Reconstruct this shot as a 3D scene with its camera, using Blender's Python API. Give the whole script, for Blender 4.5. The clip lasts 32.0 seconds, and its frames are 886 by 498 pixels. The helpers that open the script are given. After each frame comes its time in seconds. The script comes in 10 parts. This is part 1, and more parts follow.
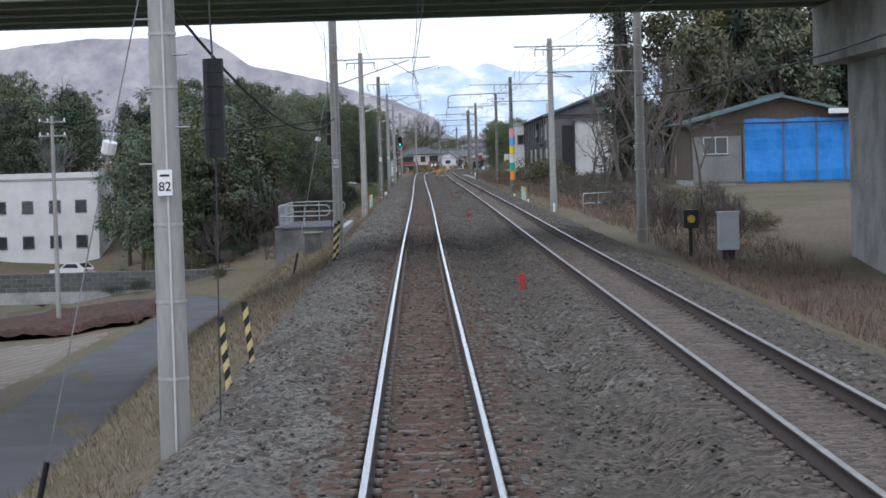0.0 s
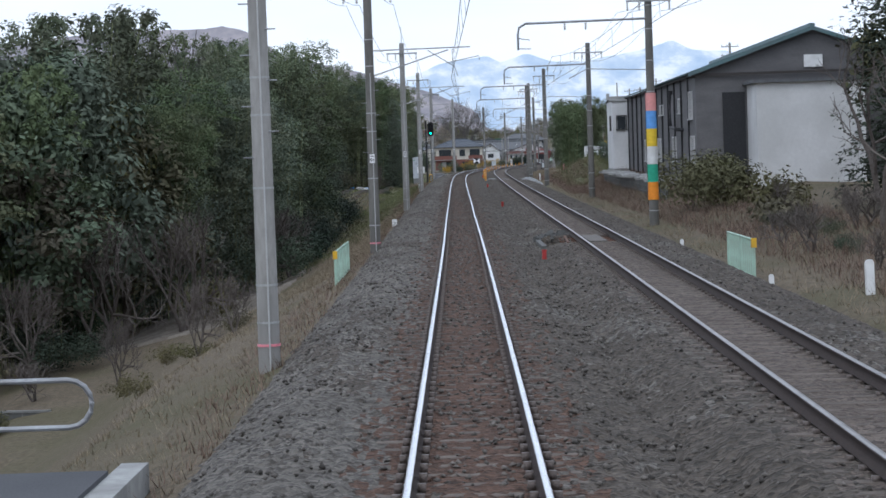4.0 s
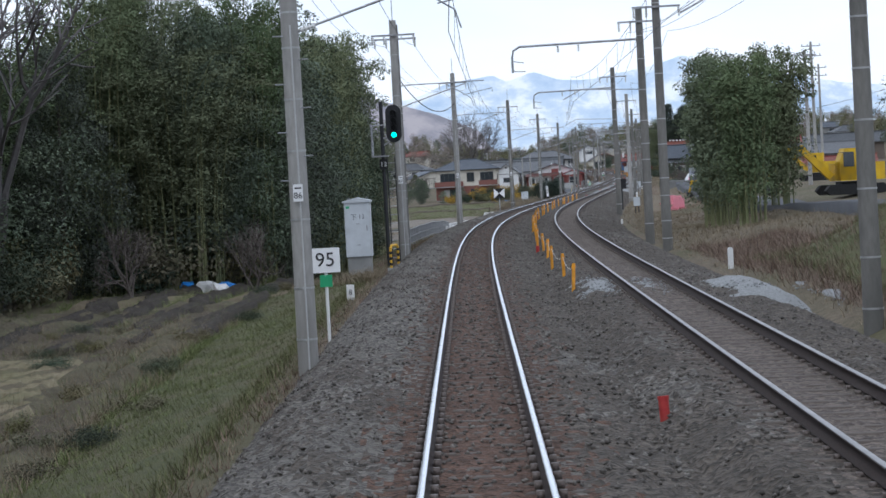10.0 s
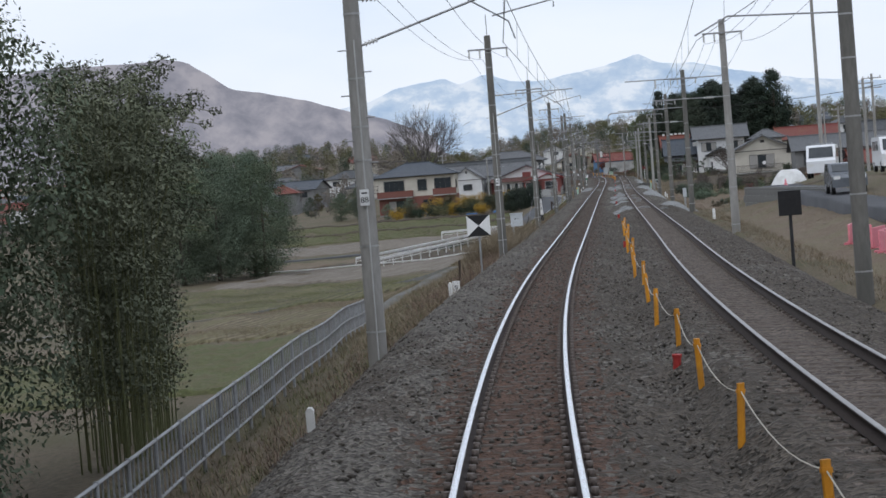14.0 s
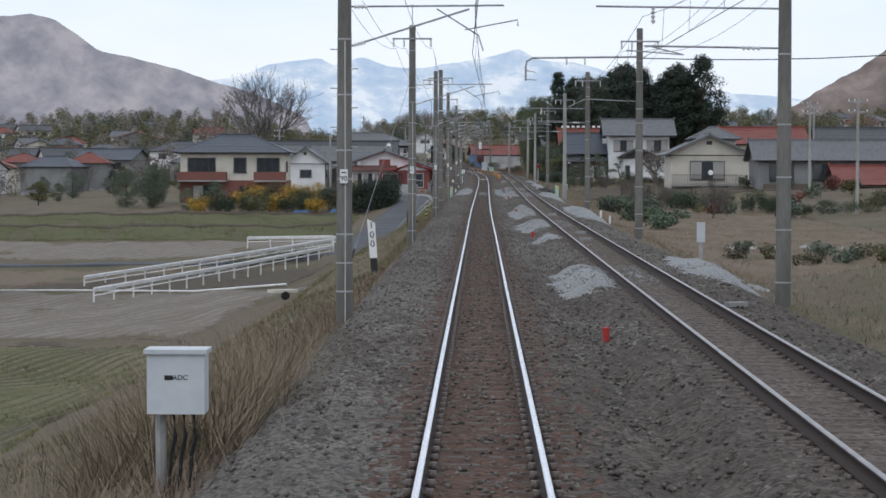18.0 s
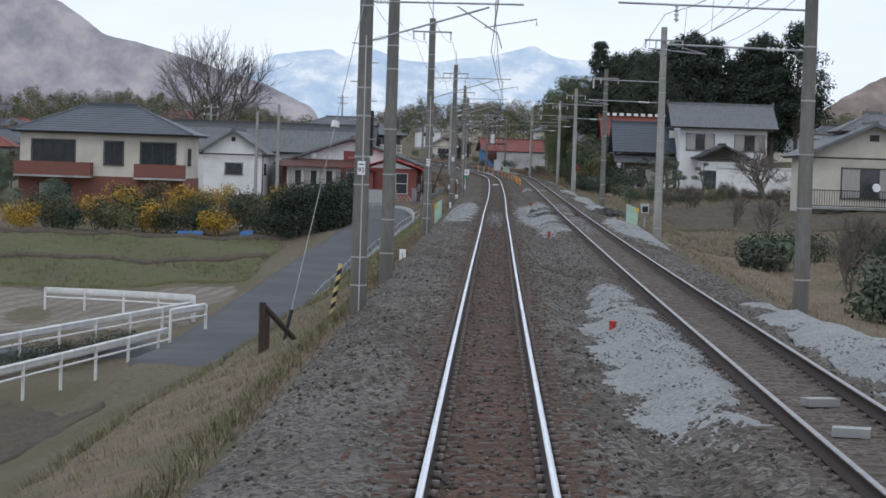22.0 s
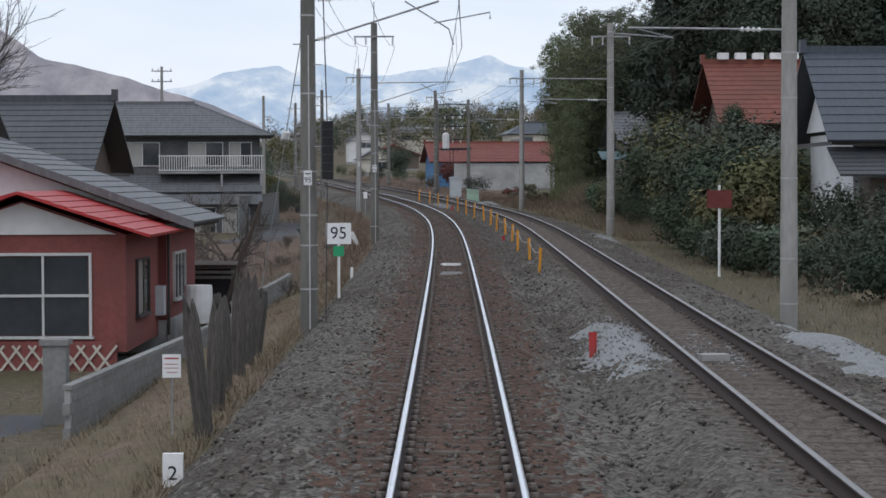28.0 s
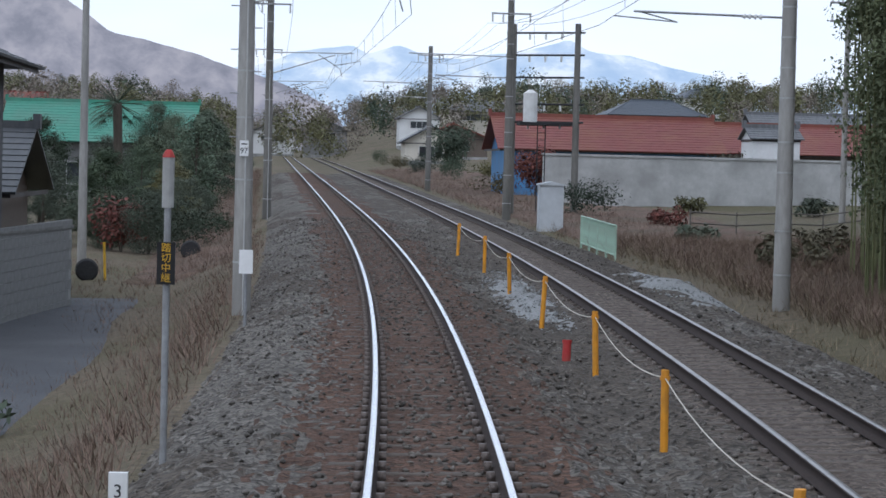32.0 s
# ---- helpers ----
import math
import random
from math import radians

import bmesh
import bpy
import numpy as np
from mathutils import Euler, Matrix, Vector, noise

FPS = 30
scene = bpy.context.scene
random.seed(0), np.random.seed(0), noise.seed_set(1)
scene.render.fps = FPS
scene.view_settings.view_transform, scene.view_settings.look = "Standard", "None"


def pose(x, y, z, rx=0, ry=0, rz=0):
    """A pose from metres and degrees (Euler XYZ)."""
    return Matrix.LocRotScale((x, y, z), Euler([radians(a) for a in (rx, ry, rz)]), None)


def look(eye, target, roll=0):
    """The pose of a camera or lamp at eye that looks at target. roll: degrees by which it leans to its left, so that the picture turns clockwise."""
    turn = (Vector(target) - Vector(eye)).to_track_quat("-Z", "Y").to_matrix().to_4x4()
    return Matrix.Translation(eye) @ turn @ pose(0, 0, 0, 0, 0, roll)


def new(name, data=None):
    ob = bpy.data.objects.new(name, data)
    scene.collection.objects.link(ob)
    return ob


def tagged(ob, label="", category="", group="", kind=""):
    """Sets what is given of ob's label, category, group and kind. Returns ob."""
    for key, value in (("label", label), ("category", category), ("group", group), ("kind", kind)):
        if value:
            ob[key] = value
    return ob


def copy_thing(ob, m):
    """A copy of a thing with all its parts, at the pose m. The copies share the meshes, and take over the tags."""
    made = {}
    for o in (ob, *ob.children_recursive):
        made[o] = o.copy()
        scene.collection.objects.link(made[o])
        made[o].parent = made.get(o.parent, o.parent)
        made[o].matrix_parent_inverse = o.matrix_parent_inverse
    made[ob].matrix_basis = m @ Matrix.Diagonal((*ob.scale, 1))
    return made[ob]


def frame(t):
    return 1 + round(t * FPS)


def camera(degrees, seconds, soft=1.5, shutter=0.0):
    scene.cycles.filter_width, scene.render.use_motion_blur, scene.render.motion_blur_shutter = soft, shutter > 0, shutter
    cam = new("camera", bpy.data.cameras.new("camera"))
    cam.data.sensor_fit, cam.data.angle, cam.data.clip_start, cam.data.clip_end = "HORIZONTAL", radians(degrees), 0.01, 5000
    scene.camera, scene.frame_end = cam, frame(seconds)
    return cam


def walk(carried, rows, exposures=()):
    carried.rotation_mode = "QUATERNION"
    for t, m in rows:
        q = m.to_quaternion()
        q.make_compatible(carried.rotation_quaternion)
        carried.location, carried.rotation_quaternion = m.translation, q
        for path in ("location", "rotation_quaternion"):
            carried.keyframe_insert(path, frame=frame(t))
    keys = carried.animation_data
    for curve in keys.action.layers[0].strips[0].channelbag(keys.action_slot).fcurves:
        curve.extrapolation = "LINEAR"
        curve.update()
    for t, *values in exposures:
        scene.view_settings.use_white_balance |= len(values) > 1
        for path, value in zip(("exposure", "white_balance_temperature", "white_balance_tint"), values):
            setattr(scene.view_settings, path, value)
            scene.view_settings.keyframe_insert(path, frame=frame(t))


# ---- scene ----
# camera: a long lens behind the front window of a train, about 2.7 m over the rails
cam = camera(22.12, 32.0, soft=1.6)
PATH = [
    (0, -0.046, -0.016, 2.736, 87.884, 1.710, -0.644),
    (0.5, -0.045, 11.960, 2.805, 87.792, 1.632, -0.613),
    (1, -0.048, 23.874, 2.872, 87.689, 1.752, -0.548),
    (1.5, -0.049, 35.726, 2.937, 87.671, 1.846, -0.370),
    (2, -0.046, 47.517, 2.999, 87.698, 1.880, -0.218),
    (2.5, -0.037, 59.250, 3.059, 87.732, 1.884, -0.106),
    (3, -0.024, 70.929, 3.117, 87.681, 1.955, 0.045),
    (3.5, -0.004, 82.554, 3.173, 87.702, 1.852, 0.209),
    (4, 0.022, 94.125, 3.227, 87.734, 1.913, 0.331),
    (4.5, 0.049, 105.658, 3.280, 87.775, 2.089, 0.438),
    (5, 0.070, 117.168, 3.330, 87.833, 2.273, 0.573),
    (5.5, 0.084, 128.656, 3.382, 87.904, 2.375, 0.750),
    (6, 0.095, 140.123, 3.435, 87.981, 2.350, 0.979),
    (6.5, 0.102, 151.598, 3.489, 88.062, 2.241, 1.091),
    (7, 0.098, 163.111, 3.544, 88.044, 2.545, 1.149),
    (7.5, 0.081, 174.665, 3.601, 88.096, 2.529, 1.243),
    (8, 0.068, 186.257, 3.659, 88.113, 2.850, 0.872),
    (8.5, 0.072, 197.908, 3.719, 88.270, 2.415, 0.781),
    (9, 0.077, 209.637, 3.780, 88.318, 2.701, 0.596),
    (9.5, 0.080, 221.444, 3.843, 88.323, 2.818, 0.575),
    (10, 0.081, 233.329, 3.907, 88.330, 3.159, 0.500),
    (10.5, 0.097, 245.262, 3.973, 88.398, 3.287, 0.378),
    (11, 0.122, 257.209, 4.041, 88.443, 3.525, 0.284),
    (11.5, 0.146, 269.172, 4.108, 88.428, 3.689, 0.269),
    (12, 0.178, 281.151, 4.173, 88.277, 3.490, 0.272),
    (12.5, 0.233, 293.127, 4.235, 88.317, 3.657, 0.241),
    (13, 0.327, 305.083, 4.294, 88.359, 3.851, 0.157),
    (13.5, 0.489, 317.018, 4.350, 88.401, 4.127, -0.226),
    (14, 0.749, 328.930, 4.404, 88.397, 4.418, -0.673),
    (14.5, 1.139, 340.825, 4.454, 88.340, 4.628, -1.191),
    (15, 1.679, 352.705, 4.498, 88.250, 4.754, -1.784),
    (15.5, 2.366, 364.568, 4.535, 88.154, 4.701, -2.552),
    (16, 3.178, 376.414, 4.565, 88.055, 4.383, -3.377),
    (16.5, 4.088, 388.260, 4.589, 88.003, 3.526, -3.933),
    (17, 5.054, 400.126, 4.605, 87.993, 2.313, -4.487),
    (17.5, 6.052, 412.013, 4.615, 87.962, 0.944, -4.419),
    (18, 7.062, 423.921, 4.624, 87.936, -0.131, -3.958),
    (18.5, 8.073, 435.863, 4.635, 87.941, -0.807, -3.880),
    (19, 9.088, 447.847, 4.648, 87.961, -1.540, -3.846),
    (19.5, 10.108, 459.873, 4.662, 87.964, -2.126, -3.887),
    (20, 11.135, 471.941, 4.680, 87.913, -2.588, -3.692),
    (20.5, 12.170, 484.048, 4.699, 87.924, -2.476, -3.675),
    (21, 13.220, 496.190, 4.720, 87.929, -2.296, -3.698),
    (21.5, 14.272, 508.370, 4.743, 87.901, -1.898, -3.633),
    (22, 15.314, 520.587, 4.766, 87.853, -1.845, -3.670),
    (22.5, 16.359, 532.855, 4.791, 87.821, -1.812, -3.614),
    (23, 17.428, 545.189, 4.818, 87.829, -1.507, -3.836),
    (23.5, 18.514, 557.588, 4.846, 87.965, -1.153, -4.218),
    (24, 19.617, 570.050, 4.878, 88.078, -0.799, -4.416),
    (24.5, 20.734, 582.582, 4.917, 88.120, -0.344, -4.528),
    (25, 21.861, 595.185, 4.963, 88.175, 0.025, -4.700),
    (25.5, 22.992, 607.860, 5.017, 88.205, 0.056, -4.788),
    (26, 24.110, 620.609, 5.079, 88.256, -0.075, -4.728),
    (26.5, 25.238, 633.417, 5.148, 88.326, -0.156, -4.636),
    (27, 26.387, 646.273, 5.223, 88.358, -0.162, -4.568),
    (27.5, 27.545, 659.176, 5.301, 88.337, -0.030, -4.562),
    (28, 28.686, 672.128, 5.382, 88.261, 0.203, -4.723),
    (28.5, 29.814, 685.114, 5.466, 88.262, 0.239, -4.830),
    (29, 30.931, 698.116, 5.553, 88.164, 0.121, -4.888),
    (29.5, 32.040, 711.134, 5.642, 88.091, 0.118, -4.540),
    (30, 33.141, 724.167, 5.739, 88.006, -0.287, -4.315),
    (30.5, 34.227, 737.214, 5.846, 87.950, -0.357, -3.872),
    (31, 35.279, 750.274, 5.962, 87.906, -0.483, -3.344),
    (31.5, 36.258, 763.350, 6.087, 87.859, -0.840, -3.148),
    (32, 37.100, 776.444, 6.221, 87.890, -1.382, -2.829),
]
walk(cam, [(t, pose(x, y, z, rx, ry, rz)) for t, x, y, z, rx, ry, rz in PATH],
     [(t, e, k - 200, 12) for t, e, k in ((0, .3, 6250), (.6, .05, 6250), (1, -.2, 6250), (2, -.15, 6300), (3, .08, 6170), (5, .15, 6120), (6, .2, 6120), (7, .12, 6130), (8, .02, 6180), (9, .08, 6150), (10, .14, 6130), (12, -.12, 6450), (16, -.12, 6450), (17, -.1, 6470), (19, -.03, 6380), (22, -.04, 6350), (25, -.04, 6330), (28, -.15, 6450), (29, -.17, 6450), (30, -.08, 6450), (31, 0, 6270), (32, .08, 6080))])

# ---- world and light: bright overcast winter day ----
world = bpy.data.worlds.new("sky")
scene.world = world
world.use_nodes = True
wn, wl = world.node_tree.nodes, world.node_tree.links
wn.clear()
sky = wn.new("ShaderNodeTexSky")
sky.sky_type = 'NISHITA'
sky.sun_disc = False
sky.sun_elevation, sky.sun_rotation = radians(42), radians(200)
bg_sky, bg_cloud, mixw, outw = wn.new("ShaderNodeBackground"), wn.new("ShaderNodeBackground"), wn.new("ShaderNodeMixShader"), wn.new("ShaderNodeOutputWorld")
bg_sky.inputs[1].default_value = 0.12
bg_cloud.inputs[1].default_value = 1.0
ctex = wn.new("ShaderNodeTexCoord")
cmap = wn.new("ShaderNodeMapping")
cmap.inputs["Scale"].default_value = (5, 5, 16)
cn = wn.new("ShaderNodeTexNoise")
cn.inputs["Scale"].default_value, cn.inputs["Detail"].default_value = 1.0, 6
cr = wn.new("ShaderNodeValToRGB")
cr.color_ramp.elements[0].position, cr.color_ramp.elements[0].color = 0.3, (0.85, 0.94, 1.06, 1)
cr.color_ramp.elements[1].position, cr.color_ramp.elements[1].color = 0.62, (1.0, 1.05, 1.12, 1)
wl.new(ctex.outputs["Generated"], cmap.inputs[0])
wl.new(cmap.outputs[0], cn.inputs["Vector"])
wl.new(cn.outputs["Fac"], cr.inputs[0])
wl.new(cr.outputs[0], bg_cloud.inputs[0])
wl.new(sky.outputs[0], bg_sky.inputs[0])
mixw.inputs[0].default_value = 0.88
wl.new(bg_sky.outputs[0], mixw.inputs[1])
wl.new(bg_cloud.outputs[0], mixw.inputs[2])
wl.new(mixw.outputs[0], outw.inputs[0])
sun = new("sun", bpy.data.lights.new("sun", 'SUN'))
sun.data.energy, sun.data.angle, sun.data.color = 0.6, radians(25), (1, 0.985, 0.965)
sun.matrix_world = look((0, 0, 100), (30, 70, 0))

# ---- materials ----
def mat(name, a, b=None, scale=8.0, rough=0.85, bump=0.25, metal=0.0, dirt=None, dscale=0.5, damt=0.5, vary=0.0, tex="noise", island=False, stretch=None, dist=0.02, spec=0.3, each=0.0, rows=None):
    """Two tones of fine grain, a broad stain and a relief, in metres of the object's own space."""
    m = bpy.data.materials.new(name)
    m.use_nodes = True
    n, l = m.node_tree.nodes, m.node_tree.links
    bs = n["Principled BSDF"]
    bs.inputs["Roughness"].default_value, bs.inputs["Metallic"].default_value = rough, metal
    bs.inputs["Specular IOR Level"].default_value = spec
    b = b or tuple(min(1, c * 1.35) for c in a)
    tc = n.new("ShaderNodeTexCoord")
    vec = tc.outputs["Object"]
    if stretch:
        mp = n.new("ShaderNodeMapping")
        mp.inputs["Scale"].default_value = stretch
        l.new(vec, mp.inputs[0])
        vec = mp.outputs[0]
    if tex == "voronoi":
        t1 = n.new("ShaderNodeTexVoronoi")
        t1.inputs["Scale"].default_value = scale
        sep = n.new("ShaderNodeSeparateColor")
        l.new(t1.outputs["Color"], sep.inputs[0])
        fac, hgt = sep.outputs[0], t1.outputs["Distance"]
    else:
        t1 = n.new("ShaderNodeTexNoise")
        t1.inputs["Scale"].default_value, t1.inputs["Detail"].default_value, t1.inputs["Roughness"].default_value = scale, 8, 0.65
        rmp = n.new("ShaderNodeMapRange")
        rmp.inputs["From Min"].default_value, rmp.inputs["From Max"].default_value = 0.3, 0.7
        l.new(t1.outputs["Fac"], rmp.inputs["Value"])
        fac, hgt = rmp.outputs[0], t1.outputs["Fac"]
    l.new(vec, t1.inputs["Vector"])
    mx = n.new("ShaderNodeMix")
    mx.data_type = 'RGBA'
    mx.inputs["A"].default_value, mx.inputs["B"].default_value = (*a, 1), (*b, 1)
    l.new(fac, mx.inputs["Factor"])
    col = mx.outputs["Result"]
    if rows:
        pitch, turn, soil, amount = rows
        rm, wv = n.new("ShaderNodeMapping"), n.new("ShaderNodeTexWave")
        rm.inputs["Rotation"].default_value = (0, 0, radians(turn))
        wv.inputs["Scale"].default_value, wv.inputs["Distortion"].default_value, wv.inputs["Detail"].default_value = .314 / pitch, .9, 3
        wv.inputs["Detail Scale"].default_value = 1.2
        l.new(tc.outputs["Object"], rm.inputs[0])
        l.new(rm.outputs[0], wv.inputs["Vector"])
        r0 = n.new("ShaderNodeMapRange")
        r0.inputs["From Min"].default_value, r0.inputs["From Max"].default_value, r0.inputs["To Max"].default_value = .35, .75, amount
        l.new(wv.outputs["Fac"], r0.inputs["Value"])
        m0 = n.new("ShaderNodeMix")
        m0.data_type = 'RGBA'
        m0.inputs["B"].default_value = (*soil, 1)
        l.new(r0.outputs[0], m0.inputs["Factor"])
        l.new(col, m0.inputs["A"])
        col = m0.outputs["Result"]
    if dirt:
        t2 = n.new("ShaderNodeTexNoise")
        t2.inputs["Scale"].default_value, t2.inputs["Detail"].default_value = dscale, 5
        l.new(vec, t2.inputs["Vector"])
        r2 = n.new("ShaderNodeMapRange")
        r2.inputs["From Min"].default_value, r2.inputs["From Max"].default_value, r2.inputs["To Max"].default_value = 0.42, 0.64, damt
        l.new(t2.outputs["Fac"], r2.inputs["Value"])
        m2 = n.new("ShaderNodeMix")
        m2.data_type = 'RGBA'
        m2.inputs["B"].default_value = (*dirt, 1)
        l.new(r2.outputs[0], m2.inputs["Factor"])
        l.new(col, m2.inputs["A"])
        col = m2.outputs["Result"]
    if vary:
        src = n.new("ShaderNodeNewGeometry").outputs["Random Per Island"] if island else n.new("ShaderNodeObjectInfo").outputs["Random"]
        r3 = n.new("ShaderNodeMapRange")
        r3.inputs["To Min"].default_value, r3.inputs["To Max"].default_value = 1 - vary, 1 + vary
        l.new(src, r3.inputs["Value"])
        hs = n.new("ShaderNodeHueSaturation")
        l.new(r3.outputs[0], hs.inputs["Value"])
        l.new(col, hs.inputs["Color"])
        col = hs.outputs[0]
    if each:
        info = n.new("ShaderNodeObjectInfo")
        hs2 = n.new("ShaderNodeHueSaturation")
        for k, (lo, hi, sk) in {"Value": (1 - each, 1 + each, 1.0), "Hue": (.47, .52, 7.31), "Saturation": (.65, 1.1, 3.77)}.items():
            fr, mu, rg = n.new("ShaderNodeMath"), n.new("ShaderNodeMath"), n.new("ShaderNodeMapRange")
            mu.operation, fr.operation = 'MULTIPLY', 'FRACT'
            mu.inputs[1].default_value = sk
            rg.inputs["To Min"].default_value, rg.inputs["To Max"].default_value = lo, hi
            l.new(info.outputs["Random"], mu.inputs[0])
            l.new(mu.outputs[0], fr.inputs[0])
            l.new(fr.outputs[0], rg.inputs["Value"])
            l.new(rg.outputs[0], hs2.inputs[k])
        l.new(col, hs2.inputs["Color"])
        col = hs2.outputs[0]
    l.new(col, bs.inputs["Base Color"])
    if bump:
        bp = n.new("ShaderNodeBump")
        bp.inputs["Strength"].default_value, bp.inputs["Distance"].default_value = bump, dist
        l.new(hgt, bp.inputs["Height"])
        l.new(bp.outputs[0], bs.inputs["Normal"])
    return m


def glow(name, c, k):
    m = bpy.data.materials.new(name)
    m.use_nodes = True
    bs = m.node_tree.nodes["Principled BSDF"]
    bs.inputs["Base Color"].default_value = bs.inputs["Emission Color"].default_value = (*c, 1)
    bs.inputs["Emission Strength"].default_value = k
    return m


BALLAST = mat("ballast", (0.04, 0.035, 0.029), (0.21, 0.19, 0.164), 17, 0.9, 1.0, dirt=(0.09, 0.081, 0.068), dscale=0.35, damt=0.45, tex="voronoi", dist=0.04)
BALLAST_RUST = mat("ballast_rusty", (0.036, 0.022, 0.015), (0.15, 0.086, 0.058), 17, 0.92, 1.0, dirt=(0.068, 0.038, 0.026), dscale=0.5, damt=0.5, tex="voronoi", dist=0.04)
BALLAST_DUSK = mat("ballast_old_brown", (0.028, 0.023, 0.018), (0.138, 0.116, 0.093), 16, 0.92, 1.0, dirt=(0.058, 0.049, 0.039), dscale=0.6, damt=0.5, tex="voronoi", dist=0.04)
BALLAST_NEW = mat("ballast_fresh", (0.17, 0.172, 0.167), (0.32, 0.325, 0.318), 26, 0.9, .6, dirt=(0.33, 0.338, 0.335), dscale=0.6, damt=0.4, tex="voronoi", dist=0.04)
STONE = mat("ballast_stone", (0.082, 0.073, 0.063), (0.16, 0.145, 0.127), 30, 0.9, 0.2, vary=0.5, island=True)
STONE_NEW = mat("ballast_stone_fresh", (0.2, 0.203, 0.2), (0.32, 0.326, 0.32), 30, 0.9, 0.2, vary=0.3, island=True)
GRASS = mat("winter_grass", (0.062, 0.05, 0.032), (0.195, 0.155, 0.105), 6, 0.95, 0.8, dirt=(0.085, 0.08, 0.038), dscale=0.12, damt=0.75, dist=0.08)
RAIL_STEEL = mat("rail_steel", (0.03, 0.023, 0.02), (0.058, 0.04, 0.033), 20, 0.85, 0.2)
RAIL_TOP = mat("rail_polished", (0.72, 0.73, 0.76), (0.8, 0.81, 0.84), 3, 0.22, 0.0, metal=0.85, spec=0.5)
RAIL_TOP_DULL = mat("rail_worn", (0.2, 0.19, 0.18), (0.36, 0.345, 0.33), 3, 0.38, 0.0, metal=0.8)
BALLAST_MID = mat("ballast_brown", (0.045, 0.036, 0.03), (0.2, 0.162, 0.134), 17, 0.92, 1.0, dirt=(0.09, 0.07, 0.056), dscale=0.5, damt=0.5, tex="voronoi", dist=0.04)
FASTENER = mat("rail_fastening", (0.09, 0.07, 0.06), (0.22, 0.19, 0.17), 40, 0.7, 0.1, metal=0.3)
SLEEPER = mat("sleeper_concrete", (0.085, 0.07, 0.058), (0.15, 0.125, 0.105), 9, 0.9, 0.3, vary=0.25)
CONCRETE = mat("concrete", (0.3, 0.3, 0.29), (0.42, 0.42, 0.4), 6, 0.9, 0.25, dirt=(0.16, 0.16, 0.15), dscale=0.8, damt=0.6, vary=0.12)

# ---- the line: plan, gradient and cant along the chainage s ----
BEND = [0.0750, 0.0068, -0.0324, 0.0426, 0.0530, 0.0391, -0.0698, 0.0091, -0.1150, 0.1173, -0.0891, 0.0721, 0.0421, 0.1377, 0.5220, 1.0885, 1.0956, 0.5092, -0.0030, -0.0334, 0.0317, 0.0255, -0.0650, 0.0861, 0.0300, 0.0561, -0.0887, 0.1713, -0.1385, -0.0598, -0.0643, -0.0926, -0.5872, -1.5043, -1.3615, -0.7348, -0.2473, 0.0000]
CANT = [0.402, 0.704, 0.916, 1.065, 1.128, 0.927, 0.958, 0.979, 0.742, 0.158, 0.145, 0.559, 1.659, 1.847, 2.512, 3.519, 4.098, 3.254, 1.628, 0.711, 0.244, -0.196, 0.155, -0.050, 0.401, 1.401, 2.103, 1.929, 1.633, 1.175, 0.659, 0.383, -0.297, -1.320, -2.353, -2.534, -1.941, 0.000]
GRADE = [6.469, 5.367, 4.384, 5.067, 5.686, 4.269, 0.631, 1.688, 2.302, 5.727, 6.921, 11.041, 12.097, 11.011, 10.114, 9.394, 8.810, 8.352, 8.014, 7.791, 7.681]
GAP = [3.81, 3.81, 3.81, 3.82, 3.85, 3.82, 3.81, 3.80, 3.82, 3.85, 3.83, 3.81, 3.80, 3.80, 3.76, 3.72, 3.70, 3.92, 3.85, 3.80]
GAP_RISE = [0.18, 0.18, 0.18, 0.18, 0.155, 0.14, 0.14, 0.16, 0.19, 0.23, 0.19, 0.145, 0.14, 0.13, 0.14, 0.17, 0.22, -0.05, 0.0, 0.0]
S0, DS = -60.0, 2.5
SS = np.arange(S0, 1500, DS)
_k = np.interp(SS, -40 + 25 * np.arange(len(BEND)), BEND) * 1e-3
_psi = np.concatenate([[0], np.cumsum((_k[1:] + _k[:-1]) / 2 * DS)])
_psi -= np.interp(0, SS, _psi)
_x = np.concatenate([[0], np.cumsum(np.sin((_psi[1:] + _psi[:-1]) / 2) * DS)])
_y = np.concatenate([[0], np.cumsum(np.cos((_psi[1:] + _psi[:-1]) / 2) * DS)])
_g = np.interp(SS, -40 + 75 * np.arange(len(GRADE)), GRADE) * 1e-3
_z = np.concatenate([[0], np.cumsum((_g[1:] + _g[:-1]) / 2 * DS)])
_x, _y, _z = (a - np.interp(0, SS, a) for a in (_x, _y, _z))
_c = np.interp(SS, -40 + 25 * np.arange(len(CANT)), CANT) * 1e-2


def line(s):
    return [np.interp(s, SS, a) for a in (_x, _y, _z, _psi, _c)]


def P(s, l, z=0.0):
    """A place: s metres along the line, l to its right, z over its rails."""
    x, y, z0, psi, c = line(s)
    return Vector((x + l * math.cos(psi), y - l * math.sin(psi), z0 + z))


def PA(s, l, z):
    x, y, z0, psi, c = line(s)
    return np.stack([x + l * np.cos(psi), y - l * np.sin(psi), z0 + z], -1)


def M(s, l, z=0.0, turn=0.0):
    """A pose there, with its y along the line, turned left by so many degrees."""
    psi = float(np.interp(s, SS, _psi))
    return Matrix.Translation(P(s, l, z)) @ Matrix.Rotation(-psi + radians(turn), 4, 'Z')


def gap(s):
    return np.interp(s, -40 + 50 * np.arange(len(GAP)), GAP)


